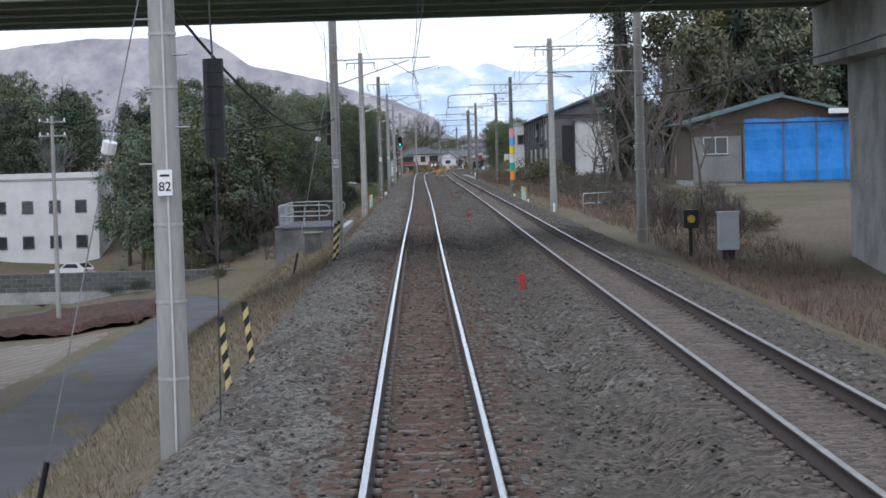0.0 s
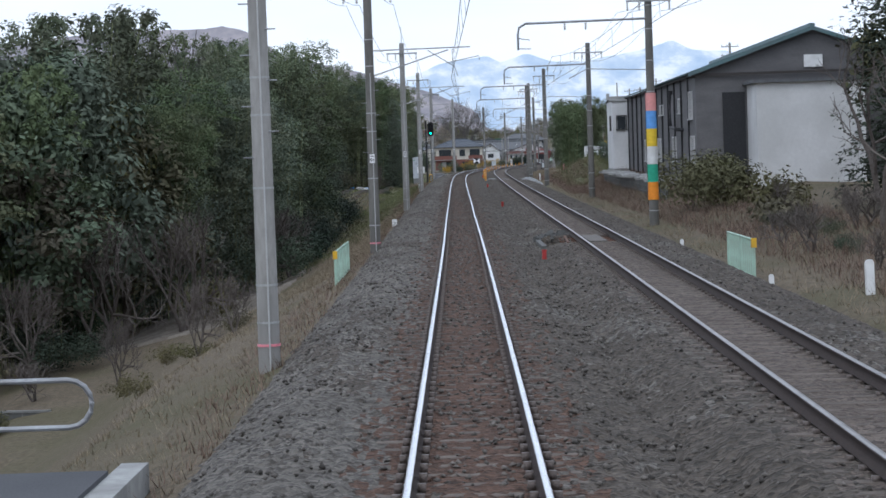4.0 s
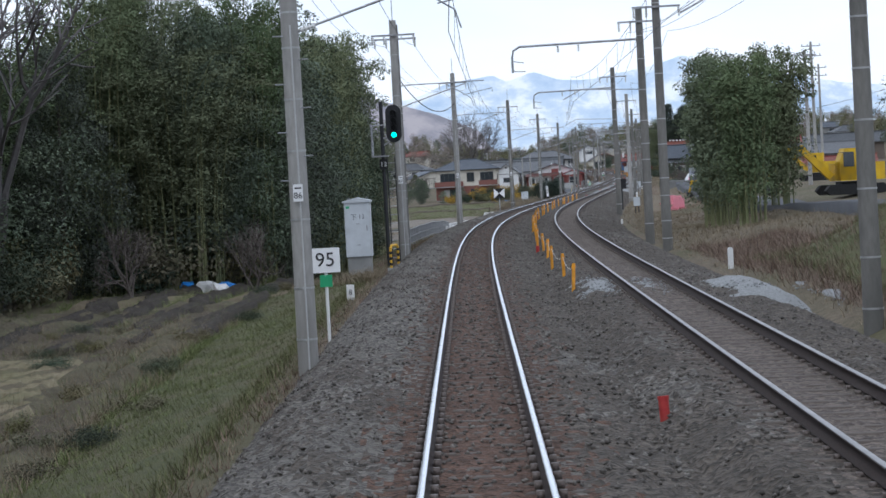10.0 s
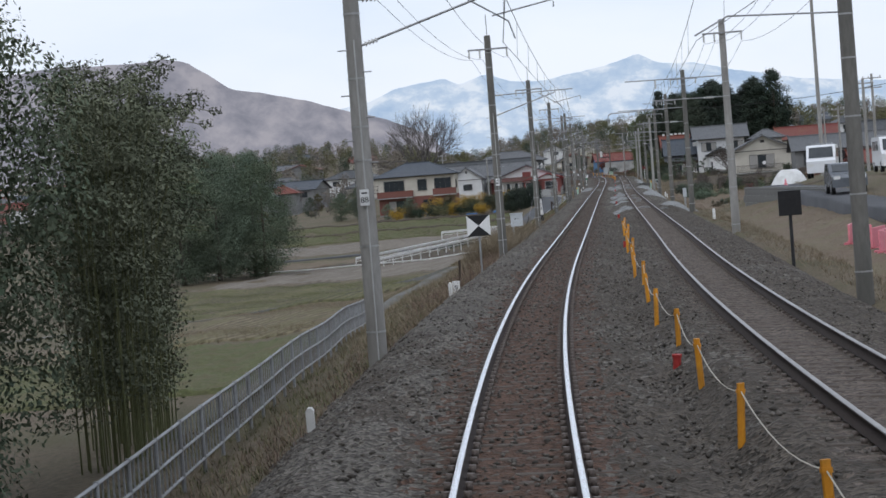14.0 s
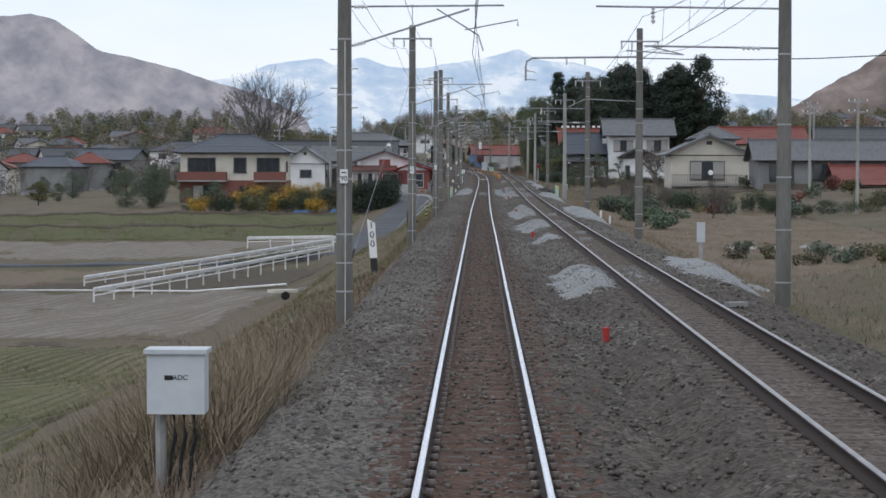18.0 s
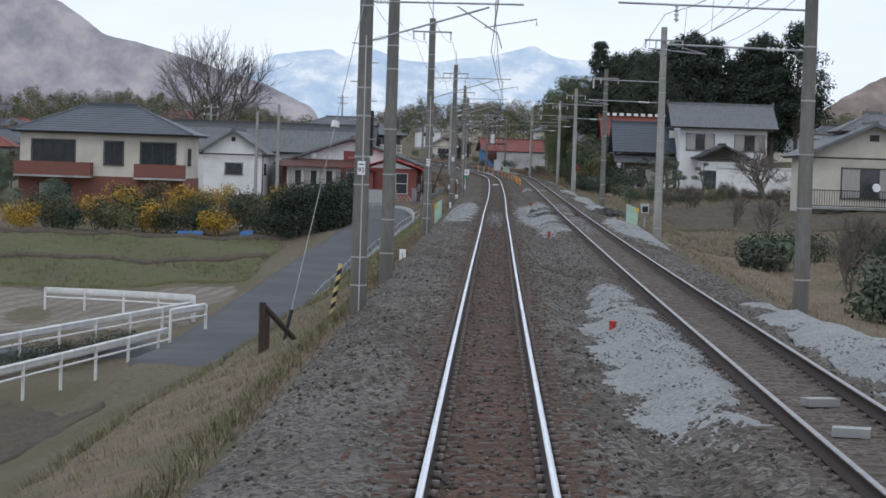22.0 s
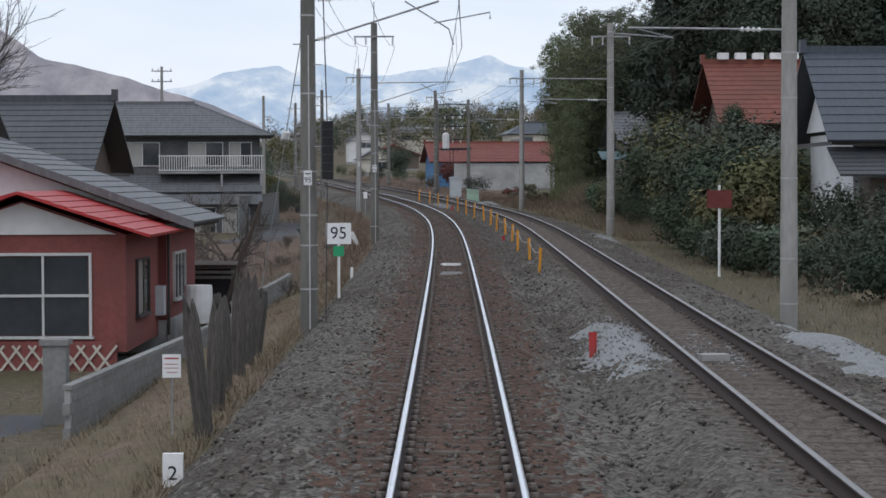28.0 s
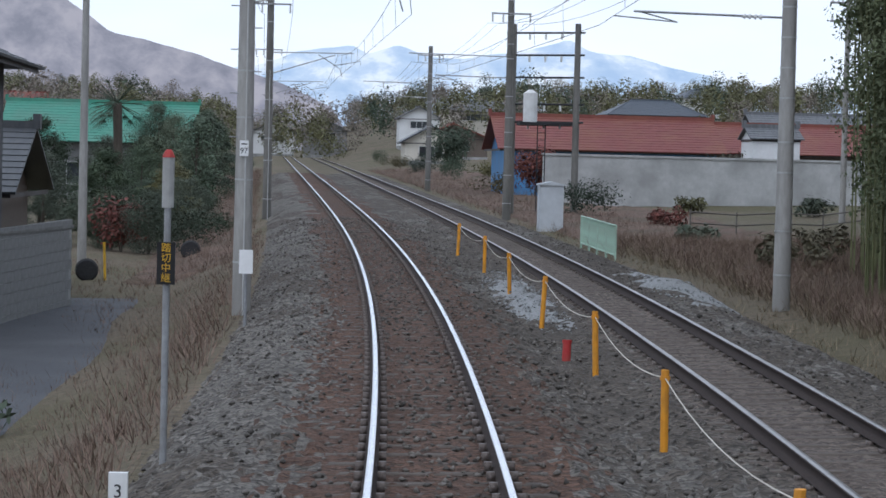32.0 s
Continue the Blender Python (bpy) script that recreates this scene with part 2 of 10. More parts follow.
def rise(s):
    return np.interp(s, -40 + 50 * np.arange(len(GAP_RISE)), GAP_RISE)


def mesh_of(name, verts, faces, material):
    me = bpy.data.meshes.new(name)
    me.from_pydata([tuple(v) for v in verts], [], [tuple(f) for f in faces])
    for m in (material if isinstance(material, (list, tuple)) else [material]):
        me.materials.append(m)
    me.update()
    return me


def grid_mesh(name, rows, material, smooth=True):
    """A sheet through rows of points, all of the same length: an array (n, m, 3)."""
    n, m = rows.shape[:2]
    i = (np.arange(n - 1)[:, None] * m + np.arange(m - 1)[None]).ravel()
    f = np.stack([i, i + 1, i + m + 1, i + m], 1)
    me = bpy.data.meshes.new(name)
    me.vertices.add(n * m)
    me.vertices.foreach_set("co", rows.reshape(-1).astype(np.float32))
    me.loops.add(f.size)
    me.loops.foreach_set("vertex_index", f.ravel().astype(np.int32))
    me.polygons.add(len(f))
    me.polygons.foreach_set("loop_start", np.arange(0, f.size, 4, dtype=np.int32))
    me.polygons.foreach_set("loop_total", np.full(len(f), 4, dtype=np.int32))
    if smooth:
        me.polygons.foreach_set("use_smooth", np.ones(len(f), dtype=bool))
    me.materials.append(material)
    me.update(calc_edges=True)
    me.validate()
    return me


def structure(name, me, label, category):
    return tagged(new(name, me), label, category, kind="structure")


# ---- more materials ----
POLE_LIGHT = mat("pole_concrete_light", (0.3, 0.29, 0.27), (0.4, 0.39, 0.365), 14, 0.88, 0.2, dirt=(0.2, 0.19, 0.175), dscale=1.5, damt=0.6, stretch=(1, 1, .25))
POLE_DARK = mat("pole_concrete_dark", (0.15, 0.145, 0.13), (0.22, 0.21, 0.19), 14, 0.88, 0.2, dirt=(0.09, 0.088, 0.08), dscale=1.5, damt=0.6, stretch=(1, 1, .25))
BAND = mat("steel_band", (0.35, 0.35, 0.34), (0.5, 0.5, 0.49), 20, 0.5, 0.1, metal=0.6)
GALV = mat("galvanised_steel", (0.3, 0.31, 0.32), (0.42, 0.43, 0.44), 12, 0.55, 0.1, metal=0.5, dirt=(0.2, 0.19, 0.18), dscale=2)
WIRE = mat("wire", (0.05, 0.05, 0.052), (0.09, 0.09, 0.092), 5, 0.6, 0, metal=0.4)
PORCELAIN = mat("porcelain", (0.6, 0.6, 0.58), (0.72, 0.72, 0.7), 9, 0.25, 0, spec=.5)
DARK_STEEL = mat("dark_steel", (0.025, 0.026, 0.028), (0.05, 0.05, 0.052), 15, 0.6, 0.1, metal=0.3)
WHITE = mat("white_paint", (0.72, 0.72, 0.7), (0.82, 0.82, 0.8), 6, 0.5, 0.1, dirt=(0.5, 0.49, 0.46), dscale=2, damt=0.4, vary=.06)
WHITE_ENAMEL = mat("white_enamel", (0.78, 0.78, 0.77), (0.86, 0.86, 0.85), 9, 0.4, 0.02)
BLACK = mat("black_paint", (0.012, 0.012, 0.013), (0.025, 0.025, 0.026), 8, 0.5, 0.05)
YELLOW = mat("yellow_paint", (0.62, 0.36, 0.02), (0.75, 0.45, 0.04), 10, 0.6, 0.1, dirt=(0.4, 0.24, 0.05), dscale=4, damt=.5)
YELLOW_PALE = mat("faded_yellow_paint", (0.5, 0.4, 0.16), (0.6, 0.5, 0.24), 10, 0.65, 0.1)
ORANGE = mat("orange_paint", (0.68, 0.27, 0.02), (0.8, 0.36, 0.03), 10, 0.6, 0.1, dirt=(0.42, 0.2, 0.04), dscale=4, damt=.5, vary=.12)
RED = mat("red_paint", (0.36, 0.03, 0.03), (0.5, 0.06, 0.05), 10, 0.6, 0.1, dirt=(0.2, 0.06, 0.05), dscale=5, damt=.5)
PINK = mat("pink_plastic", (0.72, 0.2, 0.25), (0.85, 0.32, 0.36), 8, 0.5, 0.05)
GREEN_PAINT = mat("green_paint", (0.03, 0.3, 0.13), (0.04, 0.38, 0.17), 8, 0.5, 0.05)
MINT = mat("pale_green_paint", (0.38, 0.56, 0.44), (0.46, 0.63, 0.51), 8, 0.6, 0.1, dirt=(0.3, 0.33, 0.26), dscale=3)
GREY_PANEL = mat("grey_cladding", (0.13, 0.125, 0.125), (0.17, 0.165, 0.165), 7, 0.75, 0.15, dirt=(0.1, 0.1, 0.1), dscale=.7, stretch=(1, 1, 3))
BOX_GREY = mat("cabinet_paint", (0.5, 0.53, 0.55), (0.57, 0.6, 0.62), 5, 0.5, 0.05, dirt=(0.4, 0.42, 0.43), dscale=2, damt=.4)
ASPHALT = mat("asphalt", (0.055, 0.057, 0.062), (0.092, 0.094, 0.1), 30, 0.9, 0.3, dirt=(0.15, 0.15, 0.155), dscale=.4, damt=.25)
SOIL = mat("field_soil", (0.11, 0.08, 0.055), (0.2, 0.155, 0.11), 3, 0.95, 0.8, dirt=(0.14, 0.13, 0.07), dscale=.25, damt=.5, dist=.08)
STUBBLE = mat("rice_stubble", (0.15, 0.125, 0.075), (0.28, 0.235, 0.15), 4, 0.95, 0.8, rows=(.8, 19, (0.085, 0.066, 0.045), .8), dirt=(0.13, 0.125, 0.055), dscale=.3, damt=.6, dist=.1)
GREEN_GRASS = mat("green_grass", (0.055, 0.064, 0.026), (0.14, 0.148, 0.062), 9, 0.95, 0.8, dirt=(0.125, 0.1, 0.06), dscale=.8, damt=.7, dist=.08)
BLADE = mat("dry_grass_blades", (0.15, 0.12, 0.08), (0.27, 0.22, 0.15), 3, 0.9, 0, vary=.45, island=True)
BLADE_RED = mat("reddish_dry_weeds", (0.12, 0.08, 0.06), (0.21, 0.15, 0.115), 3, 0.9, 0, vary=.45, island=True)
BLADE_FRESH = mat("fresh_green_blades", (0.1, 0.13, 0.045), (0.2, 0.235, 0.085), 3, 0.9, 0, vary=.4, island=True)
BLADE_GREEN = mat("green_grass_blades", (0.075, 0.085, 0.035), (0.155, 0.155, 0.07), 3, 0.9, 0, vary=.4, island=True)
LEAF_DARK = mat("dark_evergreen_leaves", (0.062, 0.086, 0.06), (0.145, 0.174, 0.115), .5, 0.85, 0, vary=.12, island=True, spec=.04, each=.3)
LEAF_CEDAR = mat("cedar_leaves", (0.02, 0.032, 0.025), (0.058, 0.078, 0.053), .7, 0.75, 0, vary=.25, island=True, spec=.12, each=.2)
LEAF_BAMBOO = mat("bamboo_leaves", (0.082, 0.108, 0.06), (0.168, 0.2, 0.108), .5, 0.85, 0, vary=.12, island=True, spec=.04, each=.3)
# darker twin of LEAF_DARK: in undergrowth, shade is put into its colour
LEAF_EDGE = mat("deep_green_shaded_leaves", (0.034, 0.05, 0.034), (0.085, 0.108, 0.066), .6, 0.85, 0, vary=.12, island=True, spec=.04, each=.3)
BAMBOO_CULM = mat("bamboo_culm", (0.12, 0.14, 0.06), (0.2, 0.2, 0.1), 4, .6, 0, vary=.2)
LEAF_OLIVE = mat("olive_leaves", (0.065, 0.066, 0.03), (0.15, 0.138, 0.064), .6, 0.75, 0, vary=.25, island=True, spec=.12, each=.25)
LEAF_YELLOW = mat("yellow_shrub_leaves", (0.28, 0.17, 0.02), (0.42, 0.27, 0.04), 1.0, 0.75, 0, vary=.5, island=True)
LEAF_RED = mat("russet_leaves", (0.1, 0.035, 0.028), (0.17, 0.06, 0.045), 1.0, 0.75, 0, vary=.5, island=True)
TWIG = mat("bare_twigs", (0.085, 0.07, 0.06), (0.15, 0.13, 0.115), 6, 0.9, 0.1, vary=.15)
TWIG_FAR = mat("grey_bare_twigs", (0.1, 0.09, 0.087), (0.15, 0.138, 0.132), 6, 0.9, 0)
BARK = mat("bark", (0.06, 0.048, 0.038), (0.12, 0.1, 0.08), 10, 0.95, 0.6, stretch=(3, 3, .4))
WOOD_OLD = mat("weathered_wood", (0.1, 0.09, 0.08), (0.2, 0.185, 0.165), 8, 0.9, 0.4, stretch=(4, 4, .5))
WOOD_DARK = mat("dark_wood", (0.035, 0.025, 0.02), (0.07, 0.05, 0.04), 8, 0.85, 0.3, stretch=(4, 4, .5))
TILE_BLUE = mat("blue_grey_roof_tiles", (0.05, 0.06, 0.075), (0.085, 0.1, 0.12), 4, 0.5, 0.25, dirt=(0.06, 0.065, 0.07), dscale=.9, stretch=(6, 1, 1), spec=.5)
TILE_DARKBLUE = mat("dark_blue_roof_tiles", (0.035, 0.045, 0.06), (0.075, 0.09, 0.11), 4, 0.5, 0.25, dirt=(0.05, 0.055, 0.06), dscale=.9, stretch=(6, 1, 1), spec=.5)
TILE_GREY = mat("grey_roof_tiles", (0.11, 0.115, 0.12), (0.18, 0.185, 0.19), 4, 0.6, 0.25, dirt=(0.09, 0.09, 0.09), dscale=.9, stretch=(6, 1, 1))
TILE_BLACK = mat("black_roof_tiles", (0.035, 0.038, 0.042), (0.065, 0.07, 0.075), 4, 0.5, 0.25, dirt=(0.08, 0.08, 0.08), dscale=.9, stretch=(6, 1, 1), spec=.5)
TIN_RED = mat("red_tin_roof", (0.15, 0.042, 0.036), (0.21, 0.065, 0.055), 3, 0.6, 0.15, dirt=(0.2, 0.08, 0.05), dscale=.5, damt=.7)
TIN_BRIGHT = mat("red_roof_paint", (0.34, 0.025, 0.025), (0.42, 0.045, 0.04), 3, 0.5, 0.1)
TIN_RUST = mat("rusty_tin_roof", (0.14, 0.045, 0.032), (0.21, 0.072, 0.05), 3, 0.65, 0.15, dirt=(0.12, 0.05, 0.036), dscale=.6, damt=.7)
TIN_GREEN = mat("green_tin_roof", (0.05, 0.2, 0.14), (0.07, 0.26, 0.18), 3, 0.55, 0.1, dirt=(0.1, 0.2, 0.15), dscale=.6)
TIN_TEAL = mat("blue_green_tin_roof", (0.09, 0.16, 0.17), (0.14, 0.22, 0.23), 3, 0.55, 0.1, dirt=(0.13, 0.14, 0.14), dscale=.6)
PLASTER = mat("white_plaster", (0.68, 0.68, 0.67), (0.76, 0.76, 0.75), 6, 0.85, 0.1, dirt=(0.52, 0.52, 0.5), dscale=.5, damt=.5)
CREAM = mat("cream_plaster", (0.56, 0.52, 0.44), (0.64, 0.6, 0.52), 6, 0.85, 0.1, dirt=(0.38, 0.35, 0.29), dscale=.5, damt=.5)
BRICK_RED = mat("red_brick_tiles", (0.165, 0.07, 0.055), (0.235, 0.105, 0.085), 16, 0.85, 0.2, dirt=(0.18, 0.08, 0.06), dscale=.7)
RED_WALL = mat("dull_red_boards", (0.2, 0.06, 0.055), (0.27, 0.09, 0.08), 9, 0.8, 0.2, dirt=(0.15, 0.06, 0.05), dscale=.9)
BLUE_WALL = mat("blue_sheet_wall", (0.07, 0.2, 0.4), (0.1, 0.26, 0.48), 4, 0.7, 0.15, dirt=(0.12, 0.2, 0.3), dscale=.8)
BROWN_WALL = mat("brown_boards", (0.1, 0.08, 0.065), (0.16, 0.13, 0.105), 7, 0.85, 0.2, stretch=(3, 3, .6))
GREY_WALL = mat("grey_boards", (0.2, 0.2, 0.195), (0.27, 0.27, 0.265), 6, 0.85, 0.2, dirt=(0.14, 0.14, 0.135), dscale=.6)
TARP_OLD = mat("faded_blue_tarpaulin", (0.02, 0.08, 0.2), (0.04, 0.13, 0.28), 2.5, 0.5, 0.5, dist=.15)
TARP = mat("blue_tarpaulin", (0.02, 0.2, 0.62), (0.04, 0.28, 0.75), 2.5, 0.45, 0.5, dist=.15, spec=.4)
FRAME_DARK = mat("window_frame_dark", (0.04, 0.035, 0.032), (0.07, 0.06, 0.055), 10, 0.5, 0.05)
FRAME_LIGHT = mat("window_frame_light", (0.5, 0.5, 0.49), (0.6, 0.6, 0.58), 10, 0.45, 0.05)
PANE = mat("window_glass", (0.03, 0.036, 0.04), (0.055, 0.062, 0.068), 1.5, 0.06, 0, spec=.6)
CURTAIN = mat("curtained_glass", (0.3, 0.29, 0.27), (0.42, 0.4, 0.37), 3, 0.15, 0, stretch=(12, 12, .3), spec=.5)
BLOCK = mat("block_wall", (0.2, 0.2, 0.19), (0.29, 0.285, 0.27), 9, 0.92, 0.3, dirt=(0.12, 0.12, 0.11), dscale=1.2, vary=.12)
STONEWALL = mat("dark_stone_wall", (0.08, 0.08, 0.075), (0.15, 0.15, 0.14), 5, 0.92, 0.5, vary=.2)
CAR_WHITE = mat("car_white", (0.72, 0.73, 0.74), (0.78, 0.79, 0.8), 2, 0.25, 0, spec=.6)
CAR_SILVER = mat("car_silver", (0.35, 0.36, 0.38), (0.42, 0.43, 0.45), 2, 0.28, 0, metal=.5)
CAR_DARK = mat("car_slate", (0.09, 0.1, 0.115), (0.13, 0.14, 0.155), 2, 0.25, 0, spec=.6)
RUBBER = mat("rubber", (0.015, 0.015, 0.015), (0.03, 0.03, 0.03), 12, 0.85, 0.1)
DIGGER_YELLOW = mat("digger_yellow", (0.62, 0.38, 0.01), (0.72, 0.46, 0.02), 4, 0.5, 0.05, dirt=(0.4, 0.26, 0.05), dscale=2)
LAMP_GREEN = glow("signal_green_light", (0.02, 0.9, 0.55), 4.0)
STRIPES = [mat("band_pink", (0.62, 0.27, 0.25)), mat("band_blue", (0.12, 0.3, 0.62)), mat("band_yellow", (0.66, 0.46, 0.04)), WHITE, mat("band_green", (0.04, 0.32, 0.2)), mat("band_orange", (0.72, 0.25, 0.03))]


# ---- writing ----
def text_mesh(body, size):
    cu = bpy.data.curves.new("text", 'FONT')
    cu.body, cu.size, cu.align_x, cu.align_y, cu.extrude = body, size, 'CENTER', 'CENTER', 0.002
    ob = bpy.data.objects.new("text", cu)
    scene.collection.objects.link(ob)
    dg = bpy.context.evaluated_depsgraph_get()
    me = bpy.data.meshes.new_from_object(ob.evaluated_get(dg))
    bpy.data.objects.remove(ob)
    me.materials.clear()
    return me


TEXT = {}
for body, size in [(n, .15) for n in ("82", "83", "84", "85", "86", "87", "88", "89", "90", "91", "92", "93", "94", "95", "96", "97")] + [("95 ", .42), ("8", .22), ("1", .22), ("2", .22), ("3", .22), ("9", .22), ("7", .22), ("1\n0\n0", .3), ("13", .26), ("下 13", .22), ("13 ", .2), ("踏\n切\n中\n継", .1), ("ADC", .08)]:
    TEXT[body] = text_mesh(body.strip(), size)


# ---- building tools ----
class Geo:
    """Collects the faces of one part."""

    def __init__(self):
        self.v, self.f = [], []

    def add(self, v, f):
        n = len(self.v)
        self.v += [tuple(p) for p in v]
        self.f += [tuple(i + n for i in q) for q in f]
        return self

    def box(self, x0, x1, y0, y1, z0, z1, m=None):
        v = [Vector((x, y, z)) for x in (x0, x1) for y in (y0, y1) for z in (z0, z1)]
        if m:
            v = [m @ p for p in v]
        return self.add(v, [tuple(q) for q in BOXF])

    def tube(self, pts, r, r2=None, n=8, cap=True):
        pts = [Vector(p) for p in pts]
        r2 = r if r2 is None else r2
        k0 = len(self.v)
        for i, p in enumerate(pts):
            d = (pts[min(i + 1, len(pts) - 1)] - pts[max(i - 1, 0)]).normalized()
            a = d.orthogonal().normalized() if abs(d.z) < .99 else Vector((1, 0, 0))
            if abs(d.z) < .99:
                a = d.cross(Vector((0, 0, 1))).normalized()
            b = d.cross(a)
            rr = r + (r2 - r) * i / max(1, len(pts) - 1)
            for j in range(n):
                t = 2 * math.pi * j / n
                self.v.append(tuple(p + a * rr * math.cos(t) + b * rr * math.sin(t)))
        for i in range(len(pts) - 1):
            for j in range(n):
                q = k0 + i * n
                self.f.append((q + j, q + (j + 1) % n, q + n + (j + 1) % n, q + n + j))
        if cap:
            self.f.append(tuple(k0 + j for j in range(n))[::-1])
            self.f.append(tuple(k0 + (len(pts) - 1) * n + j for j in range(n)))
        return self

    def prism(self, poly, a, b, axis="y"):
        """A closed outline swept from a to b along an axis. The outline is (x, z) for y, (y, z) for x, (x, y) for z."""
        put = {"y": lambda p, t: (p[0], t, p[1]), "x": lambda p, t: (t, p[0], p[1]), "z": lambda p, t: (p[0], p[1], t)}[axis]
        n = len(poly)
        v = [put(p, a) for p in poly] + [put(p, b) for p in poly]
        f = [(i, (i + 1) % n, n + (i + 1) % n, n + i) for i in range(n)] + [tuple(range(n))[::-1], tuple(range(n, 2 * n))]
        return self.add(v, f)

    def slope(self, e0, e1, r0, r1, n, th=.05, lip=.02):
        """A roof slope of n overlapping courses, from the eave e0-e1 up to the ridge r0-r1."""
        e0, e1, r0, r1 = (Vector(p) for p in (e0, e1, r0, r1))
        nm = (e1 - e0).cross(r0 - e0)
        if nm.length < 1e-6:
            nm = (e1 - e0).cross(r1 - e0)
        nm.normalize()
        if nm.z < 0:
            nm = -nm
        rows = [(e0, e1)]
        for i in range(n):
            k = Vector((0, 0, th)) if i == n - 1 else nm * th
            rows.append((e0.lerp(r0, i / n) + nm * (th + lip), e1.lerp(r1, i / n) + nm * (th + lip)))
            rows.append((e0.lerp(r0, (i + 1) / n) + k, e1.lerp(r1, (i + 1) / n) + k))
        rows.append((r0 - Vector((0, 0, .01)), r1 - Vector((0, 0, .01))))
        m = len(rows)
        v = [p for q in rows for p in q]
        f = [(2 * i, 2 * i + 1, 2 * i + 3, 2 * i + 2) for i in range(m - 1)] + [(2 * m - 2, 2 * m - 1, 1, 0)]
        f += [tuple(range(0, 2 * m, 2))[::-1], tuple(range(1, 2 * m, 2))]
        at = {}
        for i, p in enumerate(self.v):
            at[tuple(round(x, 3) for x in p)] = i
        ids = []
        for p in v:
            key = tuple(round(x, 3) for x in p)
            if key not in at:
                at[key] = len(self.v)
                self.v.append(tuple(p))
            ids.append(at[key])
        for q in f:
            w = []
            for i in q:
                if ids[i] not in w:
                    w.append(ids[i])
            if len(w) > 2:
                self.f.append(tuple(w))
        return self


def mesh_from(name, g, material, smooth=False):
    me = mesh_of(name, g.v, g.f, material)
    bm = bmesh.new()
    bm.from_mesh(me)
    bmesh.ops.recalc_face_normals(bm, faces=bm.faces)
    bm.to_mesh(me)
    bm.free()
    if smooth:
        me.shade_smooth()
        me.set_sharp_from_angle(angle=radians(40))
    return me


def part(name, g, material, parent, label="", smooth=False):
    ob = new(name, mesh_from(name, g, material, smooth))
    ob.parent = parent
    if label:
        ob["label"] = label
    return ob


def thing(name, m, label, category, group=""):
    ob = new(name)
    ob.matrix_basis = m
    ob.empty_display_size = .2
    return tagged(ob, label, category, group)


def words(body, parent, x, y, z, material, turn=0):
    """Raised characters on a face that looks towards -y."""
    me = TEXT[body].copy()
    me.materials.append(material)
    ob = new("lettering", me)
    ob.matrix_basis = Matrix.Translation((x, y, z)) @ Matrix.Rotation(radians(turn), 4, 'Z') @ Matrix.Rotation(radians(90), 4, 'X')
    ob.parent = parent
    return ob
# ---- ground: cross-sections along the line, heights over the rails ----
L_AT = [-6, -9, -12, -20, -35, -60, -200]
LEFT_A = [(-60, -2.2, -4.0, -4.6, -6, -8, -8, -6), (60, -2.2, -4.0, -4.6, -6, -8, -8, -4), (112, -1.8, -4.0, -5.3, -6.2, -7, -7, 2), (130, -1.9, -4.2, -5.8, -6.6, -7, -7, 5), (150, -1.8, -3.8, -5.8, -7, -8.4, -8.4, 7),
          (172, -2.2, -3.8, -4.8, -6.4, -9, -7, 12), (215, -2.2, -3.6, -3.8, -4.5, -9, -7, 14), (240, -2, -3, -3.2, -3.6, -5, -2, 16), (260, -1.6, -2, -2.2, -2.4, -1, 4, 18), (280, -1.5, -1.9, -2.0, -2.0, -1, 4, 15), (300, -1.25, -1.35, -1.35, -1.3, -.6, 4, 12), (320, -1.2, -1.2, -1.15, -1.1, -.8, 1, 6),
          (334, -1.5, -2.3, -2.5, -2.7, -2, 0, 4), (350, -1.5, -2.8, -3, -3, -3, -3, -2)]
LEFT_B = [(400, -1.6, -3.0, -3.2, -3.4, -3.6, -4, -4), (450, -1.6, -2.5, -2.9, -3.8, -4.5, -5, -5), (500, -1.8, -3.8, -4.8, -5.2, -5.4, -5.6, -5.6), (560, -1.9, -3.8, -4.9, -5.5, -5.8, -5.9, -8), (600, -2.45, -3.8, -5, -5.8, -6.2, -6.2, -10),
          (640, -2.5, -3.2, -4.2, -4.8, -5, -5, -12), (665, -1.85, -2.4, -2.8, -3, -3, -3.6, -14), (700, -1.6, -1.9, -2, -2.2, -2.4, -4, -15), (742, -1.55, -1.7, -1.7, -1.7, -1.8, -4, -15), (760, -1.1, -1.6, -1.8, -1.9, -1.9, -4, -15), (790, -1.1, -1.7, -1.9, -2, -2, -4, -15),
          (804, -1.85, -1.95, -2, -2, -2, -4, -15), (850, -1.9, -1.95, -2, -2.2, -2.2, -4, -15), (1080, -1.2, -1.5, -1.5, -1, 0, -2, -12), (1500, -1, 1, 3, 7, 11, 13, 10)]
R_AT = [9, 11, 15, 25, 40, 80, 250]
